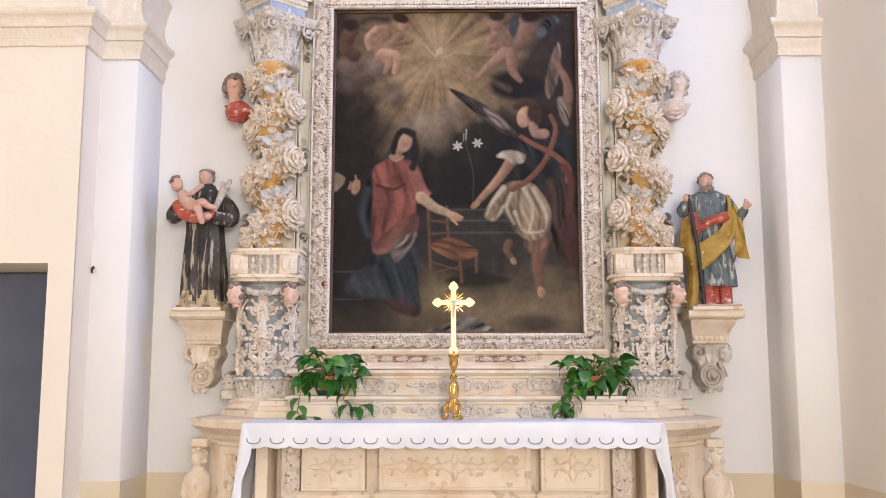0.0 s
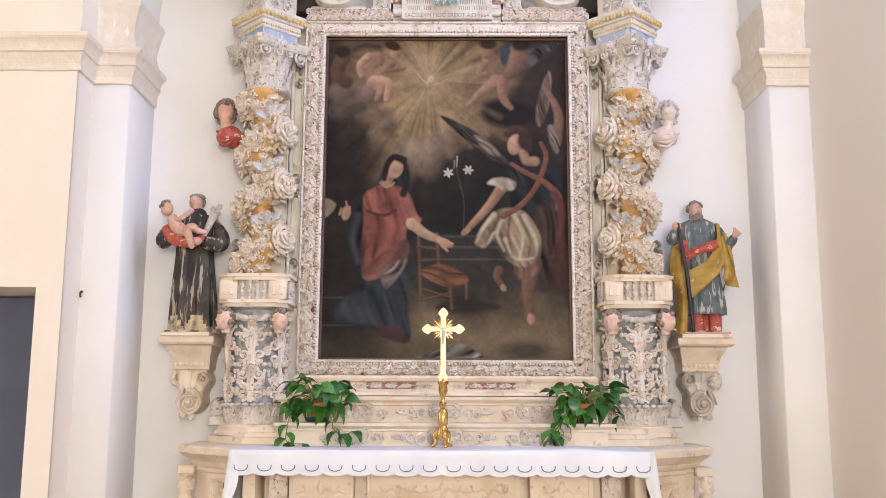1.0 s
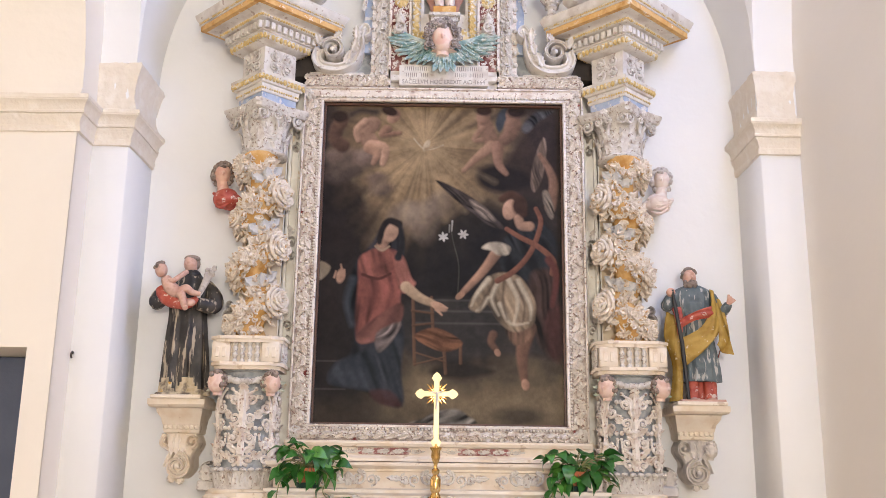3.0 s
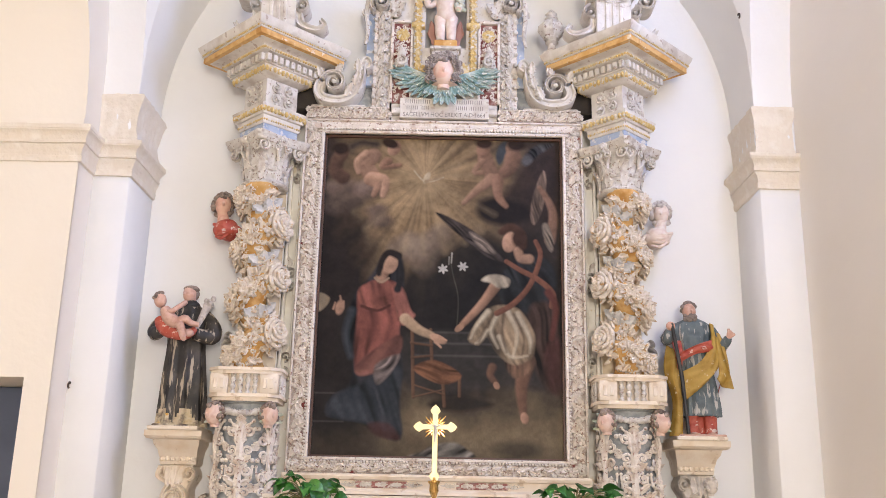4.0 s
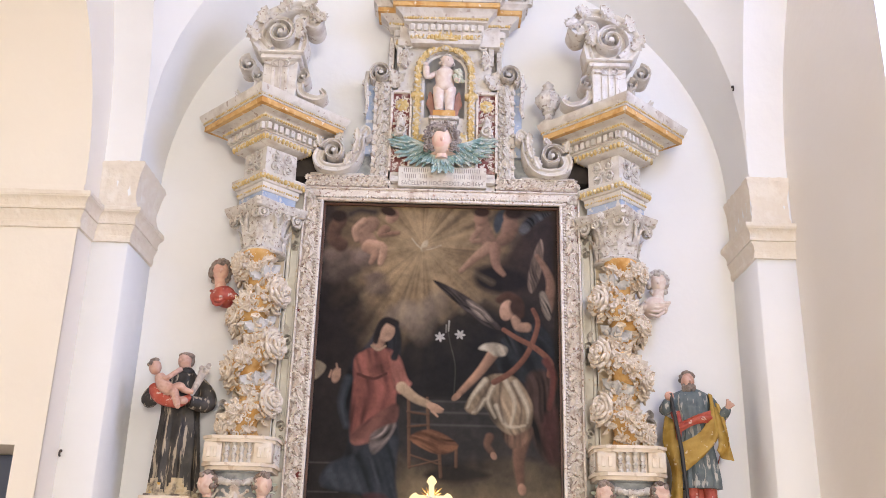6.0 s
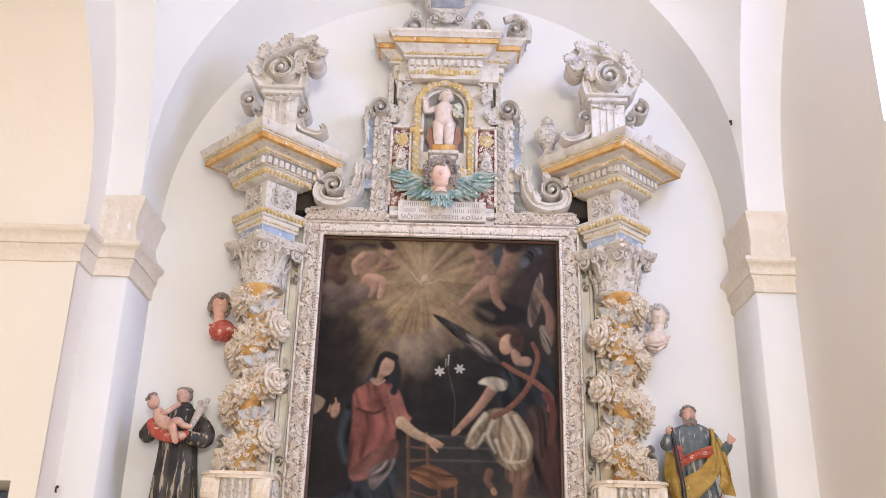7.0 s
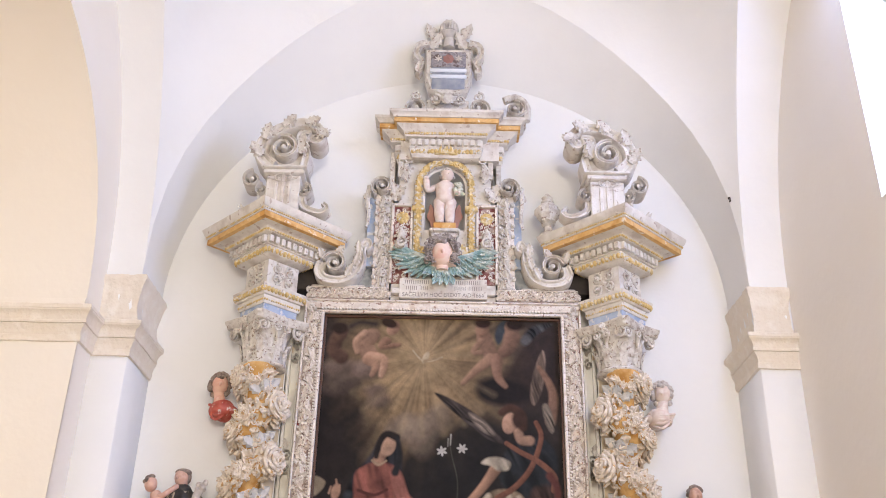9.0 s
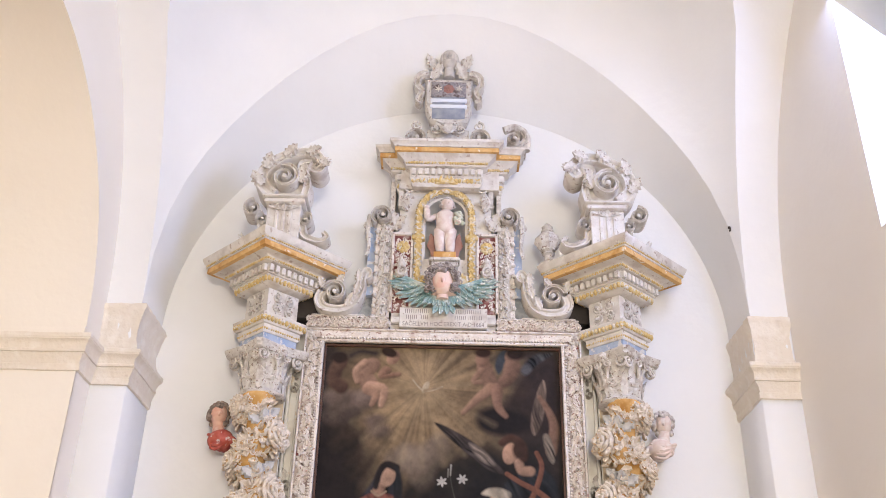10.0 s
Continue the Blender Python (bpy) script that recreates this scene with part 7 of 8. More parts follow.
    for k in range(-3, 4):
        b.tube([(cx + k * 0.020, y - 0.095 + 0.004 * k * k, 6.66), (cx + k * 0.022, y - 0.10 + 0.004 * k * k, 6.72)], 0.007, 6)
    b.join(leaf(0.09, 0.10, 0.4, 4), place(cx, y - 0.05, 6.76))
    add("helmet", b, STONE_GREY, "grey barred stone helmet")


build_arms()


# ---- scrolls on the cornices ----
def build_crest(side):
    x = X0 - 1.20
    t = thing("crest_scroll", (X0 + side * 1.20, 6.25, 4.785), "pale carved scroll ornament standing on the corner cornice", "scroll ornament", "crest scrolls")
    y = 6.12
    b = Build().box(x - 0.15, x + 0.15, y - 0.10, y + 0.28, 5.10, 5.145, 0, None, 0.01).box(x - 0.125, x + 0.125, y - 0.075, y + 0.25, 4.785, 5.10, 0, None, 0.008).box(x - 0.17, x + 0.17, y - 0.12, y + 0.28, 5.145, 5.165, 0, None, 0.006)
    for k in range(-1, 2):
        b.box(x + k * 0.05 - 0.012, x + k * 0.05 + 0.012, y - 0.088, y - 0.07, 4.80, 5.04, 0, None, 0.005)
    b.join(scroll_group(0.22, 0.075, 1, 3), place(x, y - 0.085, 5.065))
    into(t, "block", both(b, side), STONE_SMOOTH, "", 40, t)
    b = Build()
    # broad S body leaning inwards, the volute on its face, a scalloped leaf along its back
    body = smooth_line([(x - 0.10, 5.17), (x - 0.185, 5.27), (x - 0.17, 5.40), (x - 0.06, 5.505), (x + 0.08, 5.555), (x + 0.20, 5.535), (x + 0.255, 5.455), (x + 0.225, 5.395), (x + 0.175, 5.415), (x + 0.19, 5.46)])
    b.join(ribbon(body, 0.056, 0.026, y - 0.10, y + 0.12))
    b.join(ribbon(smooth_line([(x + 0.13, 5.17), (x + 0.15, 5.30), (x + 0.09, 5.42), (x + 0.10, 5.48), (x + 0.17, 5.49)]), 0.034, 0.022, y - 0.07, y + 0.12))
    b.box(x - 0.15, x + 0.13, y - 0.03, y + 0.12, 5.16, 5.44, 0, None, 0.03)
    into(t, "scroll", both(b, side), STONE_SMOOTH, "", 45, t)
    into(t, "face_volute", both(volute(x - 0.015, 5.315, 0.108, 1.7, math.pi * 0.6, -1, y - 0.14, y), side), STONE_SMOOTH, "", 45, t)
    for i in range(5, len(body) - 18, 7):
        dx, dz = body[i + 1][0] - body[i - 1][0], body[i + 1][1] - body[i - 1][1]
        r = math.degrees(math.atan2(dx, dz))
        lf = Build().join(leaf(0.135, 0.10, 0.35, 4, 0.4), place(body[i][0], y - 0.10, body[i][1], 0, r - 8, 0))
        into(t, "leaf", both(lf, side), STONE, "", 45, t)
    lf = Build().join(leaf(0.15, 0.11, 0.5, 4, 0.4), place(x + 0.09, y - 0.09, 5.29, 0, 25, 0))
    into(t, "leaf", both(lf, side), STONE, "", 45, t)
    for cx, cz, r, start, way in ((x - 0.235, 5.075, 0.075, math.pi / 2, 1), (x - 0.155, 4.985, 0.052, math.pi / 2, 1), (x + 0.16, 4.985, 0.056, math.pi / 2, -1)):
        into(t, "side_volute", both(volute(cx, cz, r, 1.5, start, way, y - 0.07, y + 0.10), side), STONE_SMOOTH, "", 45, t)
    for pts in ([(x + 0.14, 4.95), (x + 0.16, 4.86), (x + 0.27, 4.815), (x + 0.33, 4.85), (x + 0.30, 4.89)], [(x - 0.16, 4.95), (x - 0.18, 4.85), (x - 0.27, 4.82), (x - 0.31, 4.86)]):
        into(t, "foot_scroll", both(ribbon(smooth_line(pts), 0.030, 0.016, y - 0.05, y + 0.08), side), STONE_SMOOTH, "", 45, t)


build_crest(-1)
build_crest(1)


def build_finials():
    x, y = X0 + 0.79, 6.36
    prof = [(0.075, 4.78), (0.07, 4.80), (0.035, 4.815), (0.028, 4.87), (0.05, 4.885), (0.03, 4.90), (0.06, 4.925), (0.095, 4.975), (0.09, 5.02), (0.06, 5.055), (0.035, 5.07), (0.05, 5.085), (0.03, 5.10), (0.045, 5.12), (0.035, 5.13), (0.008, 5.16)]
    b = Build().lathe(prof, 20, 0, None, x, y, lambda a, i: 1 + (0.10 * math.cos(8 * a) if 5 < i < 10 else 0))
    for k in range(8):
        a = 2 * math.pi * k / 8
        b.join(leaf(0.12, 0.05, 0.3, 2), Matrix.Translation((x + 0.055 * math.cos(a), y + 0.055 * math.sin(a), 4.91)) @ Matrix.Rotation(a + math.pi / 2, 4, "Z") @ pose(0, 0, 0, -12))
    tagged(part("finial", b, STONE, None, "", 45), "carved urn-shaped stone finial, on the corner cornice", "finial")
    b = volute(X0 + 0.545, 5.885, 0.085, 1.6, math.pi / 2, -1, 6.25, 6.36)
    b.join(curl([(X0 + 0.46, 6.30, 5.98), (X0 + 0.56, 6.30, 6.01), (X0 + 0.64, 6.30, 5.93), (X0 + 0.64, 6.30, 5.79)], 0.035, 0.03, 6, 0.0, 8))
    b.box(X0 + 0.44, X0 + 0.64, 6.28, 6.45, 5.785, 5.82, 0, None, 0.01)
    tagged(part("end_scroll", b, STONE, None, "", 45), "small carved scroll standing on the top cornice end", "scroll ornament")


build_finials()


# ---- consoles and statues ----
def build_console(side):
    cx = X0 - 1.72
    t = thing("wall_console", (X0 + side * 1.72, 6.4, 1.48), "carved limestone scroll console on the rear wall, carrying a statue", "console", "statue consoles")
    b = Build().box(cx - 0.165, cx + 0.165, 6.19, BACK - 0.004, 1.985, 2.012, 0, None, 0.006)
    into(t, "slab", both(b, side), STONE_WARM, "", 30, t)
    prof = [(0.16, 1.765), (0.19, 1.775), (0.20, 1.80), (0.20, 1.82), (0.21, 1.83), (0.23, 1.87), (0.275, 1.90), (0.29, 1.93), (0.36, 1.935), (0.38, 1.95), (0.38, 1.985)]
    rows = []
    for q, z in prof:
        hw = 0.05 + q * 0.36
        rows.append([(cx - hw, BACK - 0.004, z), (cx - hw, BACK - q, z), (cx + hw, BACK - q, z), (cx + hw, BACK - 0.004, z)])
    into(t, "moulded_block", both(Build().grid(rows, 0, True, None, True), side), STONE_WARM, "", 30, t)
    e = Build()
    egg_row(e, (cx - 0.12, BACK - 0.20, 1.81), (cx + 0.12, BACK - 0.20, 1.81), 0.017, 0.034, 0, (1.2, 1, 1))
    into(t, "egg_moulding", both(e, side), STONE_WARM, "", 40, t)
    b = Build()
    # S-shaped block, drawn from the wall forwards, with a volute on its face
    side_line = catmull([(cx + 0.10, 0, 1.77), (cx + 0.125, 0, 1.70), (cx + 0.085, 0, 1.62), (cx + 0.085, 0, 1.54), (cx + 0.02, 0, 1.475), (cx - 0.055, 0, 1.51), (cx - 0.065, 0, 1.58), (cx - 0.03, 0, 1.635), (cx - 0.085, 0, 1.70), (cx - 0.10, 0, 1.77)], 4)
    rows = [[(p.x, y, p.z) for p in side_line] for y in (BACK - 0.004, 6.42, 6.40)]
    mx, mz = cx + 0.01, 1.63
    rows.append([(mx + (p.x - mx) * 0.86, 6.385, mz + (p.z - mz) * 0.92) for p in side_line])
    b.grid(rows, 0, True, None, True)
    b.join(volute(cx, 1.555, 0.088, 1.8, math.pi / 2, -1, 6.345, 6.44))
    b.join(volute(cx + 0.085, 1.715, 0.048, 1.5, -math.pi / 2, 1, 6.36, 6.44))
    b.join(ribbon(smooth_line([(cx - 0.10, 1.76), (cx - 0.115, 1.70), (cx - 0.05, 1.655), (cx - 0.07, 1.60), (cx - 0.085, 1.55)]), 0.018, 0.014, 6.365, 6.44))
    for px, pz, r, l in ((-0.06, 1.76, 172, 0.14), (-0.015, 1.765, 178, 0.15), (0.035, 1.76, 186, 0.13), (0.06, 1.64, 215, 0.09), (-0.05, 1.50, 150, 0.06), (0.02, 1.485, 180, 0.05)):
        b.join(leaf(l, 0.06, 0.15, 4, 0.35), place(cx + px, 6.385, pz, 0, r, 0))
    if side > 0:
        b.join(small_head((cx - 0.085, 6.36, 1.70), 0.052, -35, 0))
    into(t, "scroll", both(b, side), STONE_GREY2 if side > 0 else STONE_WARM, "weathered greyish scroll" if side > 0 else "", 45, t)


STONE_GREY2 = material("weathered_beige_stone", (0.60, 0.54, 0.47), 0.9, tones=((0.70, 0.63, 0.55), (0.48, 0.43, 0.38)), scale=9, fine=60, bump=0.35, depth=0.006)
build_console(-1)
build_console(1)

ROBE_BLACK = material("worn_black_paint", (0.025, 0.022, 0.02), 0.6, tones=((0.04, 0.034, 0.03), (0.07, 0.06, 0.05)), scale=10, fine=70, bump=0.4, depth=0.004, speck=((0.42, 0.35, 0.26), 0.55, 34), streak=0.14)
ROBE_HEM = material("bare_worn_wood", (0.52, 0.40, 0.24), 0.75, tones=((0.62, 0.52, 0.36), (0.16, 0.12, 0.09)), scale=16, fine=70, speck=((0.60, 0.34, 0.06), 0.6, 14))
CLOTH_RED = material("worn_red_paint", (0.42, 0.07, 0.04), 0.6, tones=((0.50, 0.12, 0.08), (0.36, 0.05, 0.035)), scale=12, fine=70, speck=((0.70, 0.55, 0.48), 0.6, 26))
TUNIC = material("worn_blue_grey_paint", (0.101, 0.130, 0.137), 0.65, tones=((0.137, 0.166, 0.173), (0.079, 0.101, 0.108)), scale=10, fine=70, bump=0.3, depth=0.004, speck=((0.46, 0.44, 0.40), 0.58, 34), streak=0.3)
SKIN_DIM = material("rosy_worn_skin_paint", (0.60, 0.34, 0.25), 0.6, tones=((0.66, 0.42, 0.33), (0.50, 0.27, 0.20)), scale=14, fine=80, bump=0.1, depth=0.003)
MANTLE = material("ochre_yellow_paint", (0.390, 0.234, 0.039), 0.6, tones=((0.452, 0.289, 0.062), (0.328, 0.187, 0.027)), scale=10, fine=70, bump=0.3, depth=0.004, speck=((0.66, 0.56, 0.40), 0.64, 22))
BEARD = material("grey_brown_beard", (0.22, 0.17, 0.14), 0.85, tones=((0.34, 0.28, 0.24),), scale=20, fine=90)
STAFF = material("dark_staff_paint", (0.03, 0.028, 0.028), 0.5)


def robe(b, cx, cy, levels, n=40, folds=9, depth=0.05, slot=0, seed=0.0, low=None):
    """A draped body: levels of (height, half width, half depth, shift of x)."""
    rows = []
    zt, zb = levels[-1][0], levels[0][0]
    for z, w, d, s in levels:
        t = (zt - z) / (zt - zb)
        row = []
        for j in range(n):
            a = 2 * math.pi * j / n
            f = 1 + depth * (0.3 + t) * (math.sin(folds * a + seed + 1.2 * t) + 0.5 * math.sin((folds * 2 + 1) * a + 2.1 * t))
            row.append((cx + s + w * f * math.cos(a), cy + d * f * math.sin(a), z))
        rows.append(row)
    k = len(b.f)
    b.grid(rows, slot, True, None, True)
    if low is not None:
        zc, sl = low
        for i in range(k, len(b.f)):
            zz = sum(b.v[v][2] for v in b.f[i]) / len(b.f[i])
            xx = sum(b.v[v][0] for v in b.f[i]) / len(b.f[i])
            if zz < zc + 0.05 * math.sin(40 * xx):
                b.m[i] = sl
    return b


def levels_between(keys, n=22):
    pts = catmull([(k[1], k[2], k[0]) for k in keys], 6)
    sh = catmull([(k[3], 0, k[0]) for k in keys], 6)
    return [(p.z, p.x, p.y, q.x) for p, q in zip(pts, sh)]


def monk_statue():
    b = Build()
    cx, cy = X0 - 1.725, 6.40
    keys = [(2.018, 0.158, 0.115, 0.0), (2.10, 0.152, 0.11, 0.0), (2.35, 0.140, 0.10, -0.005), (2.58, 0.125, 0.09, -0.01), (2.72, 0.145, 0.10, -0.01), (2.80, 0.115, 0.085, -0.005), (2.845, 0.06, 0.055, 0.0)]
    robe(b, cx, cy, levels_between(keys), 72, 9, 0.085, 0, 0.4, (2.10, 1))
    b.lathe([(0.058, 2.825), (0.066, 2.845), (0.055, 2.865), (0.035, 2.88)], 14, 0, None, cx, cy)
    # head with a ring of hair
    b.ball((cx - 0.012, cy - 0.015, 2.925), (0.046, 0.052, 0.062), 14, 9, 2)
    b.ball((cx - 0.030, cy - 0.062, 2.918), (0.010, 0.014, 0.014), 6, 4, 2)
    b.tube([(cx, cy, 2.84), (cx - 0.005, cy, 2.90)], 0.034, 10, 2)
    b.ball((cx - 0.006, cy + 0.0, 2.962), (0.056, 0.056, 0.026), 18, 8, 3, None, lambda t, e: 1 + 0.05 * math.sin(9 * t))
    b.ball((cx - 0.004, cy + 0.02, 2.93), (0.052, 0.045, 0.05), 12, 8, 3)
    b.ball((cx - 0.014, cy - 0.034, 2.935), (0.036, 0.036, 0.030), 12, 8, 2)
    # sleeves and hands
    for pts, r in (([(cx - 0.105, cy, 2.785), (cx - 0.195, cy - 0.03, 2.70), (cx - 0.205, cy - 0.07, 2.64), (cx - 0.12, cy - 0.15, 2.665)], 0.047), ([(cx + 0.10, cy, 2.785), (cx + 0.17, cy - 0.03, 2.69), (cx + 0.175, cy - 0.06, 2.62), (cx + 0.08, cy - 0.14, 2.625)], 0.050)):
        p = catmull(pts, 5)
        b.tube(p, [r * (0.8 + 0.35 * math.sin(math.pi * i / (len(p) - 1))) for i in range(len(p))], 12, 0)
    b.ball((cx - 0.13, cy - 0.165, 2.69), (0.04, 0.03, 0.03), 8, 5, 2)
    b.ball((cx + 0.045, cy - 0.175, 2.625), (0.04, 0.03, 0.028), 8, 5, 2)
    # bundle with the small figure
    b.tube(catmull([(cx - 0.17, cy - 0.15, 2.73), (cx - 0.10, cy - 0.155, 2.65), (cx + 0.02, cy - 0.155, 2.62), (cx + 0.09, cy - 0.15, 2.66)], 5), [0.03, 0.04, 0.05, 0.052, 0.055, 0.056, 0.055, 0.053, 0.05, 0.048, 0.045, 0.04, 0.036, 0.03, 0.025, 0.02][:16], 10, 4, None, 0.8)
    b.tube(catmull([(cx - 0.13, cy - 0.17, 2.79), (cx - 0.085, cy - 0.185, 2.72), (cx - 0.03, cy - 0.19, 2.685)], 5), [0.032, 0.036, 0.04, 0.043, 0.045, 0.046, 0.046, 0.045, 0.044, 0.042, 0.04], 10, 5)
    b.tube(catmull([(cx - 0.03, cy - 0.19, 2.685), (cx + 0.02, cy - 0.20, 2.715), (cx + 0.06, cy - 0.20, 2.69), (cx + 0.115, cy - 0.19, 2.68)], 4), [0.038, 0.036, 0.033, 0.031, 0.03, 0.028, 0.026, 0.024, 0.022, 0.02, 0.018, 0.016, 0.015], 8, 5)
    b.tube(catmull([(cx - 0.02, cy - 0.20, 2.68), (cx + 0.005, cy - 0.225, 2.66), (cx + 0.02, cy - 0.215, 2.60), (cx + 0.035, cy - 0.23, 2.575)], 4), [0.034, 0.032, 0.03, 0.028, 0.026, 0.025, 0.024, 0.023, 0.022, 0.02, 0.019, 0.018, 0.017], 8, 5)
    b.tube(catmull([(cx - 0.12, cy - 0.18, 2.775), (cx - 0.07, cy - 0.21, 2.765), (cx - 0.035, cy - 0.18, 2.80), (cx - 0.015, cy - 0.09, 2.85)], 4), 0.018, 8, 5)
    b.ball((cx - 0.165, cy - 0.165, 2.845), (0.042, 0.045, 0.05), 12, 8, 5)
    rnd = random.Random(2)
    for k in range(30):
        a, e = rnd.uniform(0, 6.28), rnd.uniform(0.0, 1.5)
        d = Vector((math.cos(a) * math.cos(e), math.sin(a) * math.cos(e), math.sin(e)))
        if d.x < 0.55:
            b.ball((cx - 0.168 + 0.042 * d.x, cy - 0.16 + 0.042 * d.y, 2.85 + 0.048 * d.z), 0.015, 6, 4, 3)
    # flowering rod in the hand
    b.tube([(cx + 0.08, cy - 0.13, 2.66), (cx + 0.14, cy - 0.10, 2.82)], [0.016, 0.03], 8, 6)
    for k in range(14):
        b.ball((cx + 0.15 + rnd.uniform(-0.03, 0.035), cy - 0.10 + rnd.uniform(-0.02, 0.02), 2.845 + rnd.uniform(-0.03, 0.04)), 0.018, 6, 4, 6)
    b.box(cx - 0.155, cx + 0.13, cy - 0.13, cy + 0.10, 2.012, 2.03, 1, None, 0.006)
    tagged(part("monk_statue", b, [ROBE_BLACK, ROBE_HEM, SKIN_DIM, HAIR, CLOTH_RED, SKIN_DIM, HAIR_GREY], None, "", 60), "plain worn black-robed wooden statue with red bundle, standing on its console", "statue")


def apostle_statue():
    b = Build()
    cx, cy = X0 + 1.745, 6.40
    keys = [(2.155, 0.135, 0.10, 0.02), (2.25, 0.13, 0.10, 0.02), (2.42, 0.115, 0.09, 0.01), (2.56, 0.105, 0.085, 0.0), (2.68, 0.125, 0.09, -0.01), (2.77, 0.13, 0.08, -0.01), (2.815, 0.06, 0.05, -0.005)]
    robe(b, cx, cy, levels_between(keys), 96, 16, 0.06, 0, 0.2)
    for s in (-1, 1):
        b.tube([(cx + 0.02 + s * 0.055, cy - 0.02, 2.17), (cx + 0.02 + s * 0.06, cy - 0.03, 2.03)], [0.042, 0.040], 10, 3)
        b.ball((cx + 0.02 + s * 0.06, cy - 0.055, 2.030), (0.034, 0.06, 0.020), 10, 6, 4)
    b.box(cx - 0.06, cx + 0.13, cy - 0.015, cy + 0.07, 2.02, 2.19, 3, None, 0.01)
    # head and beard
    hx = cx - 0.025
    b.ball((hx, cy - 0.02, 2.87), (0.046, 0.052, 0.06), 14, 9, 4)
    b.ball((hx + 0.005, cy - 0.07, 2.866), (0.010, 0.014, 0.014), 6, 4, 4)
    b.tube([(hx, cy, 2.79), (hx, cy, 2.85)], 0.036, 10, 4)
    rnd = random.Random(3)
    for k in range(36):
        a, e = rnd.uniform(0, 6.28), rnd.uniform(-0.2, 1.5)
        d = Vector((math.cos(a) * math.cos(e), math.sin(a) * math.cos(e), math.sin(e)))
        if d.y > -0.45 or d.z > 0.85:
            b.ball((hx + 0.047 * d.x, cy - 0.015 + 0.05 * d.y, 2.88 + 0.053 * d.z), 0.017, 6, 4, 5)
    for k in range(24):
        a = rnd.uniform(-0.3, math.pi + 0.3)
        b.ball((hx + 0.036 * math.cos(a), cy - 0.045 - 0.022 * math.sin(a), 2.825 + rnd.uniform(-0.022, 0.012)), 0.015, 6, 4, 5)
    # arms
    p = catmull([(cx - 0.11, cy, 2.755), (cx - 0.185, cy - 0.03, 2.68), (cx - 0.20, cy - 0.10, 2.665), (cx - 0.195, cy - 0.125, 2.72)], 5)
    b.tube(p, [0.048, 0.05, 0.05, 0.05, 0.048, 0.046, 0.044, 0.042, 0.04, 0.038, 0.036, 0.034, 0.032, 0.03, 0.028, 0.026], 10, 0)
    b.ball((cx - 0.185, cy - 0.135, 2.745), (0.032, 0.028, 0.032), 10, 6, 4)
    p = catmull([(cx + 0.11, cy, 2.74), (cx + 0.165, cy - 0.03, 2.64), (cx + 0.19, cy - 0.09, 2.645), (cx + 0.205, cy - 0.12, 2.675)], 5)
    b.tube(p, [0.048, 0.05, 0.05, 0.05, 0.048, 0.046, 0.044, 0.042, 0.04, 0.038, 0.036, 0.034, 0.032, 0.03, 0.028, 0.026], 10, 0)
    for k in range(4):
        b.tube([(cx + 0.205, cy - 0.12, 2.675), (cx + 0.205 + 0.014 * k, cy - 0.14, 2.735 - 0.012 * k)], [0.014, 0.008], 6, 4)
    # mantle: falls behind the shoulder, crosses the front, hangs at both sides
    def sheet(rows, slot, thick=0.012):
        lines = [catmull(row, 5) for row in rows]
        cols = [catmull(c, 5) for c in zip(*lines)]
        fine = [[v + Vector((0, 0.009 * math.sin(1.25 * i + 0.10 * j), 0)) for j, v in enumerate(line)] for i, line in enumerate(zip(*cols))]
        b.grid(fine, slot)
        b.grid([[v + Vector((0, thick, 0)) for v in line] for line in fine], slot)
    fy = cy - 0.115
    sheet([[(cx + 0.10, cy - 0.06, 2.79), (cx + 0.09, fy, 2.66), (cx + 0.02, fy - 0.01, 2.52), (cx - 0.12, fy + 0.02, 2.44)],
           [(cx + 0.13, cy - 0.05, 2.77), (cx + 0.12, fy - 0.01, 2.60), (cx + 0.06, fy - 0.035, 2.44), (cx - 0.12, fy + 0.02, 2.36)],
           [(cx + 0.14, cy - 0.02, 2.74), (cx + 0.15, fy + 0.02, 2.52), (cx + 0.05, fy - 0.02, 2.38), (cx - 0.11, fy + 0.03, 2.24)]], 1)
    sheet([[(cx + 0.11, fy, 2.58), (cx - 0.02, fy - 0.03, 2.56), (cx - 0.13, fy, 2.50)], [(cx + 0.09, fy - 0.02, 2.62), (cx - 0.02, fy - 0.045, 2.60), (cx - 0.15, fy, 2.53)], [(cx + 0.09, fy, 2.66), (cx - 0.02, fy - 0.03, 2.62), (cx - 0.15, fy + 0.02, 2.56)]], 2)
    sheet([[(cx + 0.13, fy + 0.01, 2.72), (cx + 0.16, fy, 2.60), (cx + 0.20, fy, 2.46), (cx + 0.235, fy + 0.02, 2.335)], [(cx + 0.16, fy + 0.03, 2.70), (cx + 0.19, fy + 0.02, 2.58), (cx + 0.20, fy + 0.02, 2.44), (cx + 0.16, fy + 0.03, 2.35)], [(cx + 0.12, fy + 0.0, 2.68), (cx + 0.13, fy, 2.55), (cx + 0.135, fy, 2.44), (cx + 0.12, fy, 2.40)]], 1)
    sheet([[(cx + 0.17, cy, 2.68), (cx + 0.20, cy, 2.50), (cx + 0.15, cy, 2.30)], [(cx + 0.22, cy - 0.02, 2.64), (cx + 0.205, cy - 0.02, 2.50), (cx + 0.13, cy - 0.02, 2.28)]], 2)
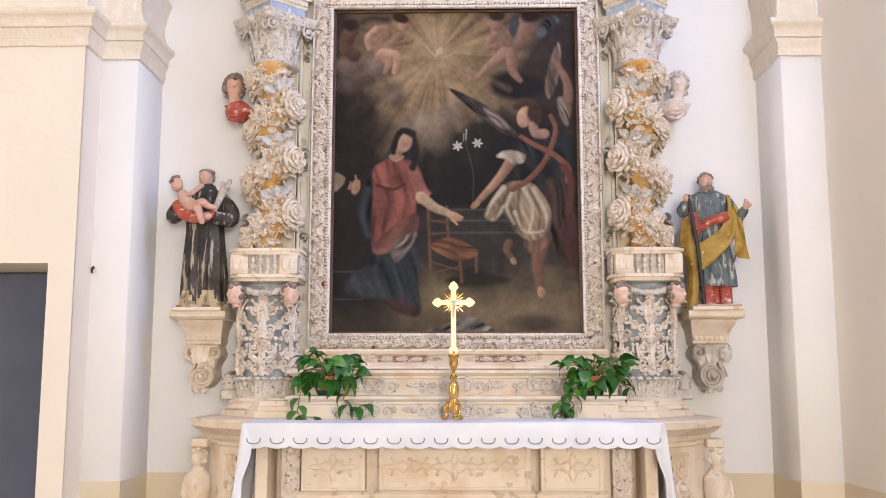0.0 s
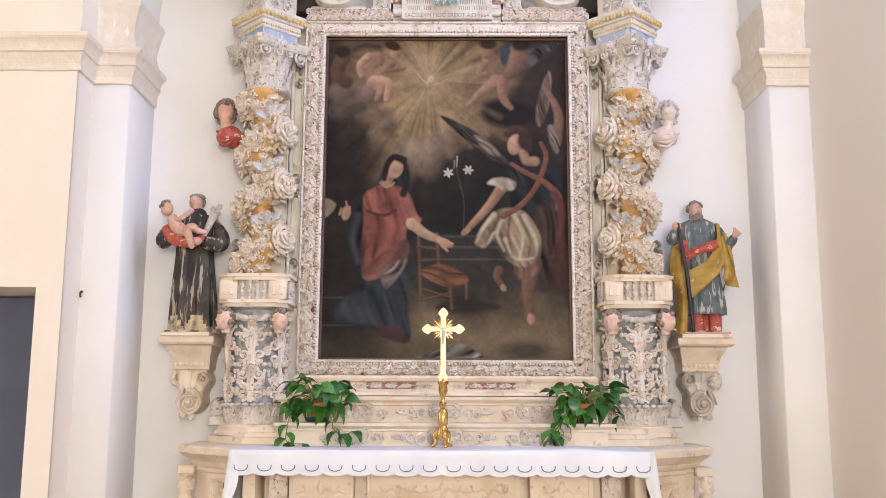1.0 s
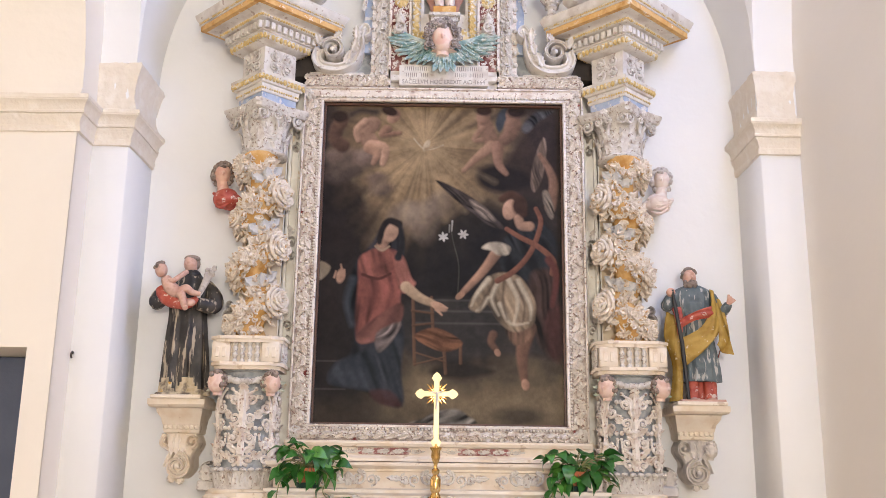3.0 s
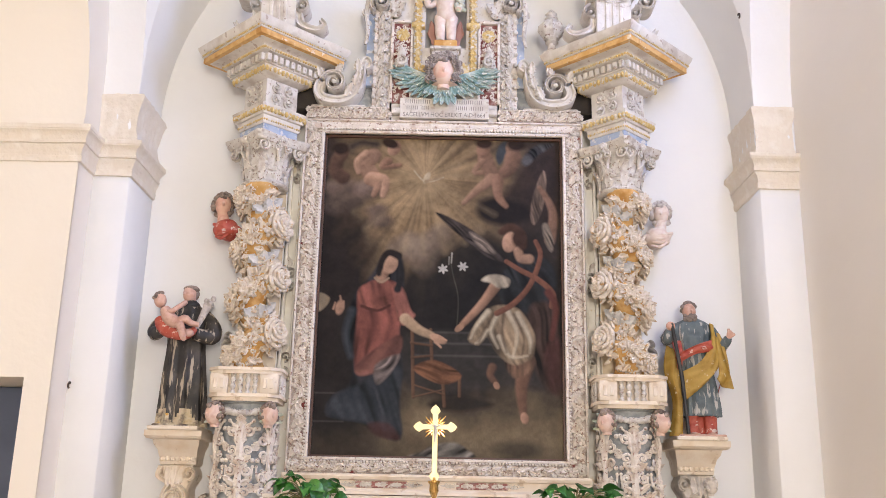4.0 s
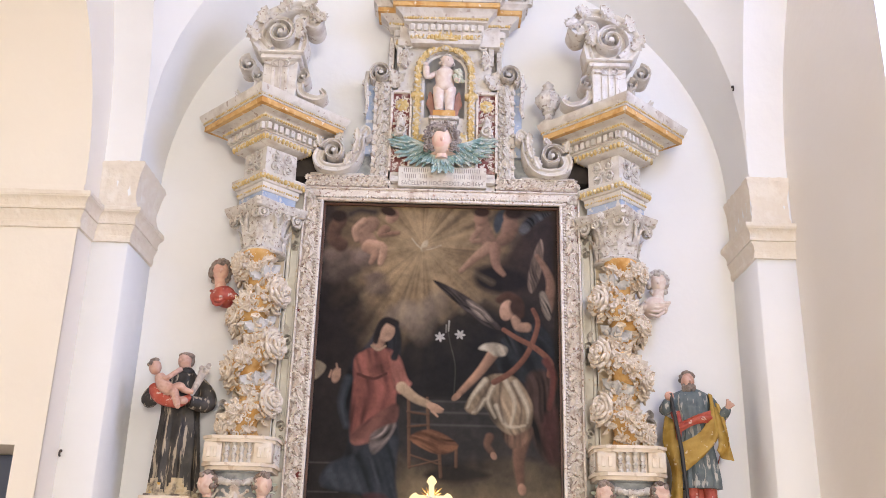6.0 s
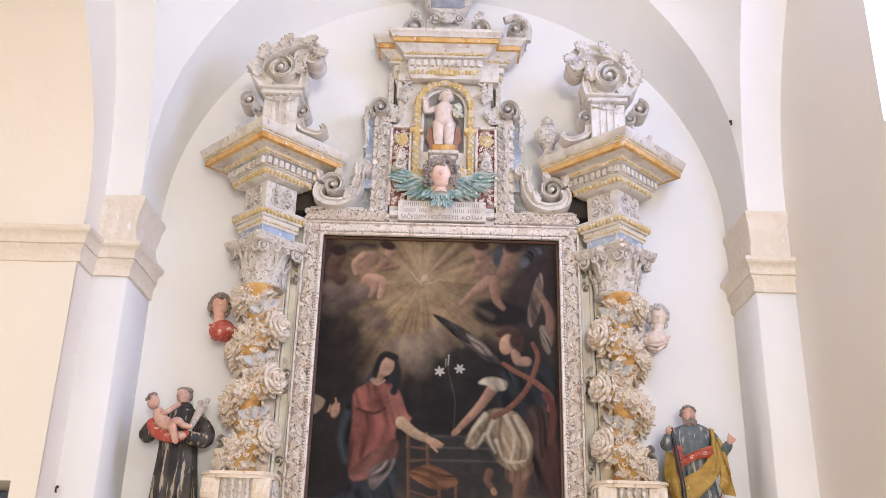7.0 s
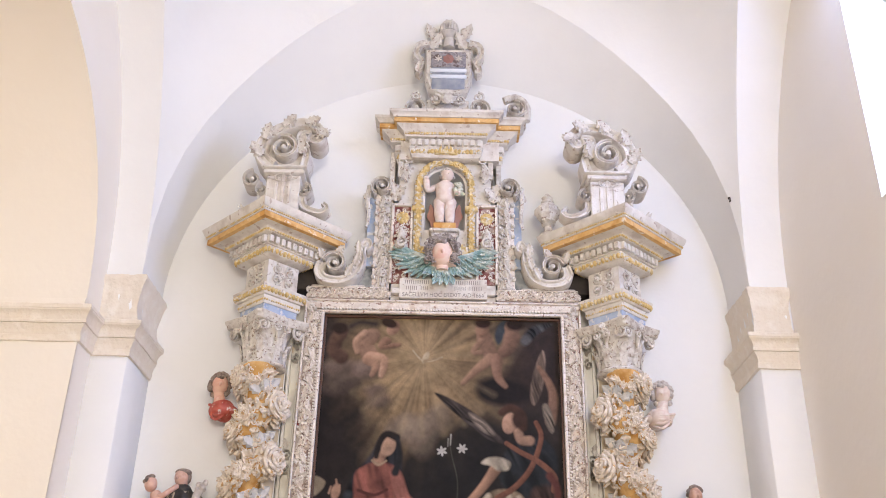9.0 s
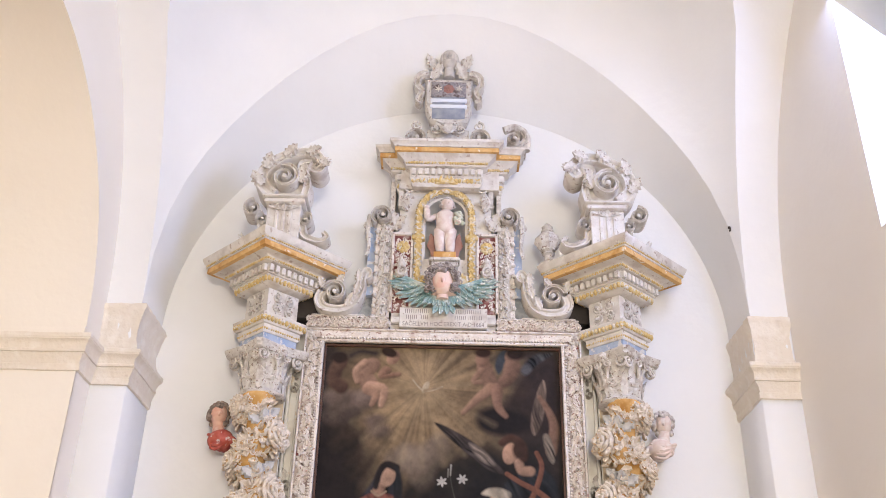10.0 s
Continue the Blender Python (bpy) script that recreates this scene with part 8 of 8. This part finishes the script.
    sheet([[(cx - 0.19, cy - 0.02, 2.64), (cx - 0.215, cy - 0.03, 2.46), (cx - 0.17, cy - 0.05, 2.25), (cx - 0.20, cy - 0.05, 2.02)], [(cx - 0.13, cy - 0.07, 2.58), (cx - 0.16, cy - 0.10, 2.42), (cx - 0.14, cy - 0.10, 2.22), (cx - 0.15, cy - 0.10, 2.02)], [(cx - 0.10, cy - 0.05, 2.56), (cx - 0.12, cy - 0.08, 2.40), (cx - 0.11, cy - 0.08, 2.20), (cx - 0.12, cy - 0.08, 2.02)]], 1)
    sheet([[(cx - 0.17, cy - 0.06, 2.66), (cx - 0.15, cy - 0.09, 2.58), (cx - 0.14, cy - 0.10, 2.46)], [(cx - 0.10, cy - 0.06, 2.66), (cx - 0.10, cy - 0.105, 2.57), (cx - 0.11, cy - 0.11, 2.48)]], 2)
    b.tube([(cx - 0.18, cy - 0.15, 2.76), (cx - 0.13, cy - 0.16, 2.40), (cx - 0.10, cy - 0.15, 2.03)], [0.012, 0.014, 0.012], 8, 6)
    b.box(cx - 0.15, cx + 0.15, cy - 0.15, cy + 0.10, 2.012, 2.03, 4, None, 0.006)
    tagged(part("apostle_statue", b, [TUNIC, MANTLE, CLOTH_RED, CLOTH_RED, SKIN_DIM, BEARD, STAFF], None, "", 60), "plain wooden statue in blue tunic and yellow mantle, on its console", "statue")


monk_statue()
apostle_statue()


def wall_bust(side):
    cx = X0 + side * 1.565
    cy, z = 6.42, 3.585
    b = small_head((cx, cy, z), 0.075, 14 * -side if side < 0 else -14, 1)
    rnd = random.Random(6)
    for k in range(60):
        a, e = rnd.uniform(-0.9, math.pi + 0.9), rnd.uniform(-0.9, 1.4)
        d = Vector((math.cos(a) * math.cos(e), math.sin(a) * math.cos(e), math.sin(e)))
        if d.y > -0.25:
            b.ball((cx + 0.07 * d.x, cy + 0.06 * d.y, z + 0.085 * d.z), 0.022, 6, 4, 1)
    b.tube(catmull([(cx, cy, z - 0.05), (cx - side * 0.01, cy - 0.005, z - 0.11), (cx - side * 0.02, cy, z - 0.15)], 5), [0.040, 0.039, 0.039, 0.039, 0.040, 0.042, 0.046, 0.052, 0.060, 0.066, 0.066], 14, 0)
    b.tube(catmull([(cx - side * 0.018, cy, z - 0.125), (cx - side * 0.03, cy, z - 0.17), (cx - side * 0.04, cy + 0.01, z - 0.225), (cx - side * 0.035, cy + 0.01, z - 0.255)], 5), [0.058, 0.066, 0.074, 0.081, 0.087, 0.090, 0.090, 0.089, 0.086, 0.080, 0.073, 0.064, 0.053, 0.042, 0.032, 0.02], 14, 2)
    for k in range(4):
        q = 0.03 * k
        b.tube(catmull([(cx - side * 0.018 + 0.085 - q * 0.3, cy - 0.03, z - 0.15 - q * 0.5), (cx - side * 0.03, cy - 0.082, z - 0.175 - q), (cx - side * 0.03 - 0.08 + q * 0.3, cy - 0.03, z - 0.15 - q)], 4), 0.011, 6, 2)
    b.ball((cx - side * 0.045, cy + 0.0, z - 0.185), (0.105, 0.07, 0.05), 14, 8, 2)
    b.join(spiral(0.04, 1.3, 0.3, 0.8, 0, side), place(cx - side * 0.005, cy - 0.05, z - 0.22), 2)
    b.box(cx - 0.03, cx + 0.03, cy, BACK - 0.004, z - 0.18, z - 0.12, 2)
    mats = [SKIN, HAIR, CLOTH_RED] if side < 0 else [PALE_SKIN, HAIR_GREY, PALE_SKIN]
    label = "plain painted bust with brown curls and red drapery, on the wall" if side < 0 else "plain pale bust with grey curls, on the wall beside the column"
    tagged(part("bust_statue", b, mats, None, "", 60), label, "statue", "wall busts")


wall_bust(-1)
wall_bust(1)


# ---- crucifix on the altar ----
GOLD = material("polished_brass", (0.78, 0.50, 0.18), 0.22, 1.0, tones=((0.72, 0.44, 0.14), (0.84, 0.58, 0.25)), scale=12, fine=90, bump=0.08, depth=0.002)
PALE_GOLD = material("pale_gilt_metal", (0.66, 0.53, 0.27), 0.35, 0.4, tones=((0.62, 0.48, 0.23),), scale=12, fine=90, bump=0.05, depth=0.002)


def build_crucifix():
    cx, cy = X0 - 0.012, 5.55
    t = thing("altar_cross", (cx, cy, 1.302), "slender gilt altar cross on turned brass foot, on the altar cloth", "cross")
    b = Build().lathe([(0.018, 1.345), (0.030, 1.355), (0.036, 1.38), (0.030, 1.41), (0.022, 1.425), (0.030, 1.44), (0.031, 1.50), (0.024, 1.512), (0.013, 1.525), (0.022, 1.54), (0.024, 1.552), (0.010, 1.565), (0.009, 1.58),
                       (0.018, 1.60), (0.027, 1.625), (0.025, 1.66), (0.034, 1.672), (0.034, 1.68), (0.012, 1.685), (0.010, 1.70)], 20, 0, None, cx, cy)
    into(t, "stem", b, GOLD, "turned brass stem", 40, t)
    for k in range(3):
        a = radians(-90 + 120 * k + 15)
        d = Vector((math.cos(a), math.sin(a), 0))
        c = Vector((cx, cy, 0))
        p = catmull([c + d * 0.025 + Vector((0, 0, 1.395)), c + d * 0.05 + Vector((0, 0, 1.365)), c + d * 0.042 + Vector((0, 0, 1.330)), c + d * 0.060 + Vector((0, 0, 1.311))], 5)
        f = Build().tube(p, [0.014, 0.016, 0.017, 0.017, 0.016, 0.015, 0.014, 0.012, 0.011, 0.010, 0.010, 0.010, 0.010, 0.011, 0.011, 0.010], 8)
        f.ball(tuple(p[-1]), (0.016, 0.016, 0.010), 8, 5)
        into(t, "foot", f, GOLD, "curled brass foot", 50, t)
    z = 1.986
    b = Build().box(cx - 0.016, cx + 0.016, cy - 0.006, cy + 0.006, 1.70, z + 0.075, 0, None, 0.003)
    b.box(cx - 0.085, cx + 0.085, cy - 0.0065, cy + 0.0065, z - 0.016, z + 0.016, 0, None, 0.003)

    def trefoil(x, zz, ang):
        m = Matrix.Translation((x, cy, zz)) @ Matrix.Rotation(ang, 4, "Y")
        rows = []
        for y in (-0.007, 0.007):
            rows.append([(px, y, pz) for px, pz in ((-0.016, -0.012), (-0.030, 0.006), (-0.018, 0.028), (0.0, 0.042), (0.018, 0.028), (0.030, 0.006), (0.016, -0.012))])
        b.grid(rows, 0, True, m, True)
    trefoil(cx, z + 0.085, 0)
    trefoil(cx - 0.085, z, -math.pi / 2)
    trefoil(cx + 0.085, z, math.pi / 2)
    trefoil(cx, 1.715, math.pi)
    cross = into(t, "cross", b, PALE_GOLD, "pale gilt cross with trefoil ends", 30, t)
    for k in range(4):
        for o, l in ((-17, 0.066), (0, 0.082), (17, 0.066)):
            a = 45 + 90 * k + o
            m = Matrix.Translation((cx, cy + 0.002, z)) @ Matrix.Rotation(radians(a), 4, "Y")
            r = Build().tube([(0, 0, 0.02), (0, 0, l * 0.7), (0, 0, l)], [0.004, 0.0075, 0.0015], 6, 0, m, 0.6)
            into(cross, "ray", r, GOLD, "", 40, t)
    b = Build().tube([(cx, cy - 0.014, z + 0.012), (cx + 0.003, cy - 0.016, z - 0.03), (cx - 0.002, cy - 0.014, z - 0.09)], [0.006, 0.008, 0.004], 8)
    b.tube([(cx - 0.03, cy - 0.010, z + 0.012), (cx, cy - 0.014, z + 0.0), (cx + 0.03, cy - 0.010, z + 0.012)], 0.004, 6)
    into(cross, "corpus", b, STONE_GREY, "tiny plain grey metal relief", 50, t)


build_crucifix()


# ---- potted plants ----
def leaf_material():
    m = bpy.data.materials.new("glossy_green_leaf")
    m.use_nodes = True
    n, l = m.node_tree.nodes, m.node_tree.links
    p = n["Principled BSDF"]
    p.inputs["Roughness"].default_value = 0.35
    info = n.new("ShaderNodeObjectInfo")
    ramp = n.new("ShaderNodeValToRGB")
    for i, (q, c) in enumerate(((0.0, (0.016, 0.085, 0.012)), (0.7, (0.035, 0.16, 0.02)), (1.0, (0.10, 0.26, 0.035)))):
        e = ramp.color_ramp.elements[i] if i < 2 else ramp.color_ramp.elements.new(q)
        e.position, e.color = q, (*c, 1)
    l.new(info.outputs["Random"], ramp.inputs["Fac"])
    tex, noise_n = n.new("ShaderNodeTexCoord"), n.new("ShaderNodeTexNoise")
    noise_n.inputs["Scale"].default_value = 30
    l.new(tex.outputs["Object"], noise_n.inputs["Vector"])
    mix = n.new("ShaderNodeMix")
    mix.data_type, mix.blend_type = "RGBA", "OVERLAY"
    mix.inputs["Factor"].default_value = 0.4
    l.new(ramp.outputs["Color"], mix.inputs["A"])
    l.new(noise_n.outputs["Fac"], mix.inputs["B"])
    l.new(mix.outputs["Result"], p.inputs["Base Color"])
    return m


LEAF = leaf_material()
TERRACOTTA = material("terracotta", (0.50, 0.13, 0.05), 0.7, tones=((0.58, 0.18, 0.08),), scale=14, fine=80)
VINE = material("pale_brown_stem", (0.30, 0.24, 0.12), 0.7, tones=((0.16, 0.20, 0.06),), scale=20)
LINER = material("dark_green_plastic", (0.02, 0.05, 0.04), 0.4)
SOIL = material("dark_soil", (0.04, 0.03, 0.02), 0.95)


def heart_leaf():
    """A heart-shaped leaf, 1 long, from its stalk at the origin along +x, slightly folded along the middle and arched."""
    rows = []
    k = 8
    for i in range(k + 1):
        t = i / k
        w = 0.40 * math.sin(math.pi * min(1.0, t ** 0.62)) ** 0.8 * (1 - 0.25 * t) + 0.002
        x = t - 0.10 * (1 if i == 0 else 0)
        lift = 0.16 * math.sin(math.pi * t) - 0.25 * t * t
        rows.append([(t + (-0.10 * abs(s) if t < 0.25 else 0.0), s * w, lift + 0.10 * abs(s) * (w / 0.4) - 0.05 * s * s) for s in (-1, -0.55, 0, 0.55, 1)])
    b = Build().grid(rows)
    return b.grid([[(x, y, z - 0.012) for x, y, z in r] for r in rows])


LEAF_MESH = heart_leaf().mesh("leaf", LEAF, 60)


def build_plant(cx, cy, z0, seed, trails, spread, label):
    rnd = random.Random(seed)
    t = thing("pothos_plant", (cx, cy, z0), label, "potted plant", "plants on the altar shelf")
    b = Build().lathe([(0.052, z0), (0.055, z0 + 0.004), (0.072, z0 + 0.088), (0.080, z0 + 0.09), (0.082, z0 + 0.118), (0.072, z0 + 0.118), (0.070, z0 + 0.105)], 24, 0, None, cx, cy)
    into(t, "pot", b, TERRACOTTA, "terracotta pot", 40, t)
    into(t, "saucer", Build().lathe([(0.066, z0 + 0.001), (0.075, z0 + 0.03), (0.07, z0 + 0.032), (0.058, z0 + 0.012)], 24, 0, None, cx, cy), LINER, "dark green saucer", 40, t)
    into(t, "soil", Build().lathe([(0.06, z0 + 0.095), (0.068, z0 + 0.104), (0.01, z0 + 0.107)], 16, 0, None, cx, cy), SOIL, "", 40, t)

    def put(p, size, yaw, pitch, roll):
        o = part("leaf", LEAF_MESH, None, t)
        o.matrix_parent_inverse = Matrix.Translation(t.location).inverted()
        o.matrix_basis = Matrix.Translation(p) @ Matrix.Rotation(yaw, 4, "Z") @ Matrix.Rotation(pitch, 4, "Y") @ Matrix.Rotation(roll, 4, "X") @ Matrix.Scale(size, 4)

    stems = Build()
    top = Vector((cx, cy, z0 + 0.11))
    for k in range(46):
        a = rnd.uniform(0, 2 * math.pi)
        q = rnd.uniform(0.2, 1.0) ** 0.7
        end = top + Vector((math.cos(a) * spread[0] * q, math.sin(a) * 0.10 * q - 0.03, rnd.uniform(-0.05, spread[1]) * (1.15 - 0.6 * q) + 0.01))
        stems.tube(catmull([top, top * 0.45 + end * 0.55 + Vector((0, 0, 0.035)), end], 4), [0.0035 - 0.0001 * i for i in range(9)], 5)
        # blades hang outwards and show their face to the front
        yaw = a if rnd.random() < 0.45 else rnd.uniform(-3.0, -0.1)
        put(end, rnd.uniform(0.075, 0.12), yaw, rnd.uniform(-0.25, 0.8), rnd.uniform(-0.9, 0.9))
    for k in range(11):
        a = rnd.uniform(-math.pi + 0.15, -0.15)
        p = top + Vector((math.cos(a) * rnd.uniform(0.05, 0.17), -rnd.uniform(0.07, 0.125), rnd.uniform(-0.06, 0.05)))
        stems.tube(catmull([top, top * 0.4 + p * 0.6 + Vector((0, 0, 0.03)), p], 4), 0.003, 5)
        put(p, rnd.uniform(0.075, 0.11), a + rnd.uniform(-0.4, 0.4), rnd.uniform(0.7, 1.3), rnd.uniform(-0.4, 0.4))
    for pts in trails:
        path = catmull([Vector((cx + x, cy + y, z0 + z)) for x, y, z in pts], 7)
        stems.tube(path, 0.0032, 5)
        k = len(path)
        for i in range(3, k, 3):
            s = 1 if (i // 3) % 2 else -1
            p = path[i]
            put(p + Vector((s * 0.012, -0.008, 0)), rnd.uniform(0.070, 0.095), (-0.6 if s > 0 else -2.5) + rnd.uniform(-0.3, 0.3), rnd.uniform(0.5, 1.1), rnd.uniform(-0.3, 0.3))
    into(t, "stem", stems, VINE, "", 50, t)


build_plant(X0 - 0.785, 5.86, 1.438, 21, [[(-0.02, -0.05, 0.11), (-0.13, -0.12, 0.07), (-0.16, -0.15, -0.05), (-0.15, -0.17, -0.115), (-0.05, -0.19, -0.125)],
                                          [(0.03, -0.05, 0.11), (0.13, -0.11, 0.08), (0.11, -0.14, -0.02), (0.17, -0.15, -0.07), (0.24, -0.16, -0.05)],
                                          [(0.04, -0.02, 0.11), (0.14, -0.06, 0.13), (0.22, -0.06, 0.10)]], (0.225, 0.19),
            "leafy green pothos in terracotta pot, trailing over the altar shelf")
build_plant(X0 + 0.835, 5.86, 1.438, 33, [[(-0.03, -0.05, 0.11), (-0.14, -0.11, 0.07), (-0.16, -0.15, -0.02), (-0.22, -0.16, -0.06)],
                                          [(-0.05, -0.05, 0.10), (-0.13, -0.13, 0.03), (-0.17, -0.16, -0.07), (-0.20, -0.17, -0.10)],
                                          [(0.04, -0.03, 0.11), (0.16, -0.06, 0.08), (0.24, -0.07, 0.03)]], (0.22, 0.15),
            "bushy green pothos in terracotta pot, on the altar shelf")


# ---- small things on the walls ----
IRON = material("rusty_iron", (0.05, 0.035, 0.03), 0.7)


def wall_hook(x, y, z, label):
    b = Build().tube(catmull([(x, y + 0.01, z + 0.015), (x, y - 0.018, z + 0.012), (x, y - 0.022, z - 0.012), (x, y - 0.008, z - 0.018)], 4), 0.006, 6)
    tagged(part("wall_hook", b.ball((x, y - 0.004, z + 0.015), 0.010, 8, 5), IRON, None, "", 50), label, "hook", "iron hooks")


wall_hook(-2.385, FRONT - 0.003, 2.245, "small dark iron hook in the limewashed pier")
wall_hook(2.085, FRONT - 0.01, 4.975, "small rusty iron hook at the arch edge")
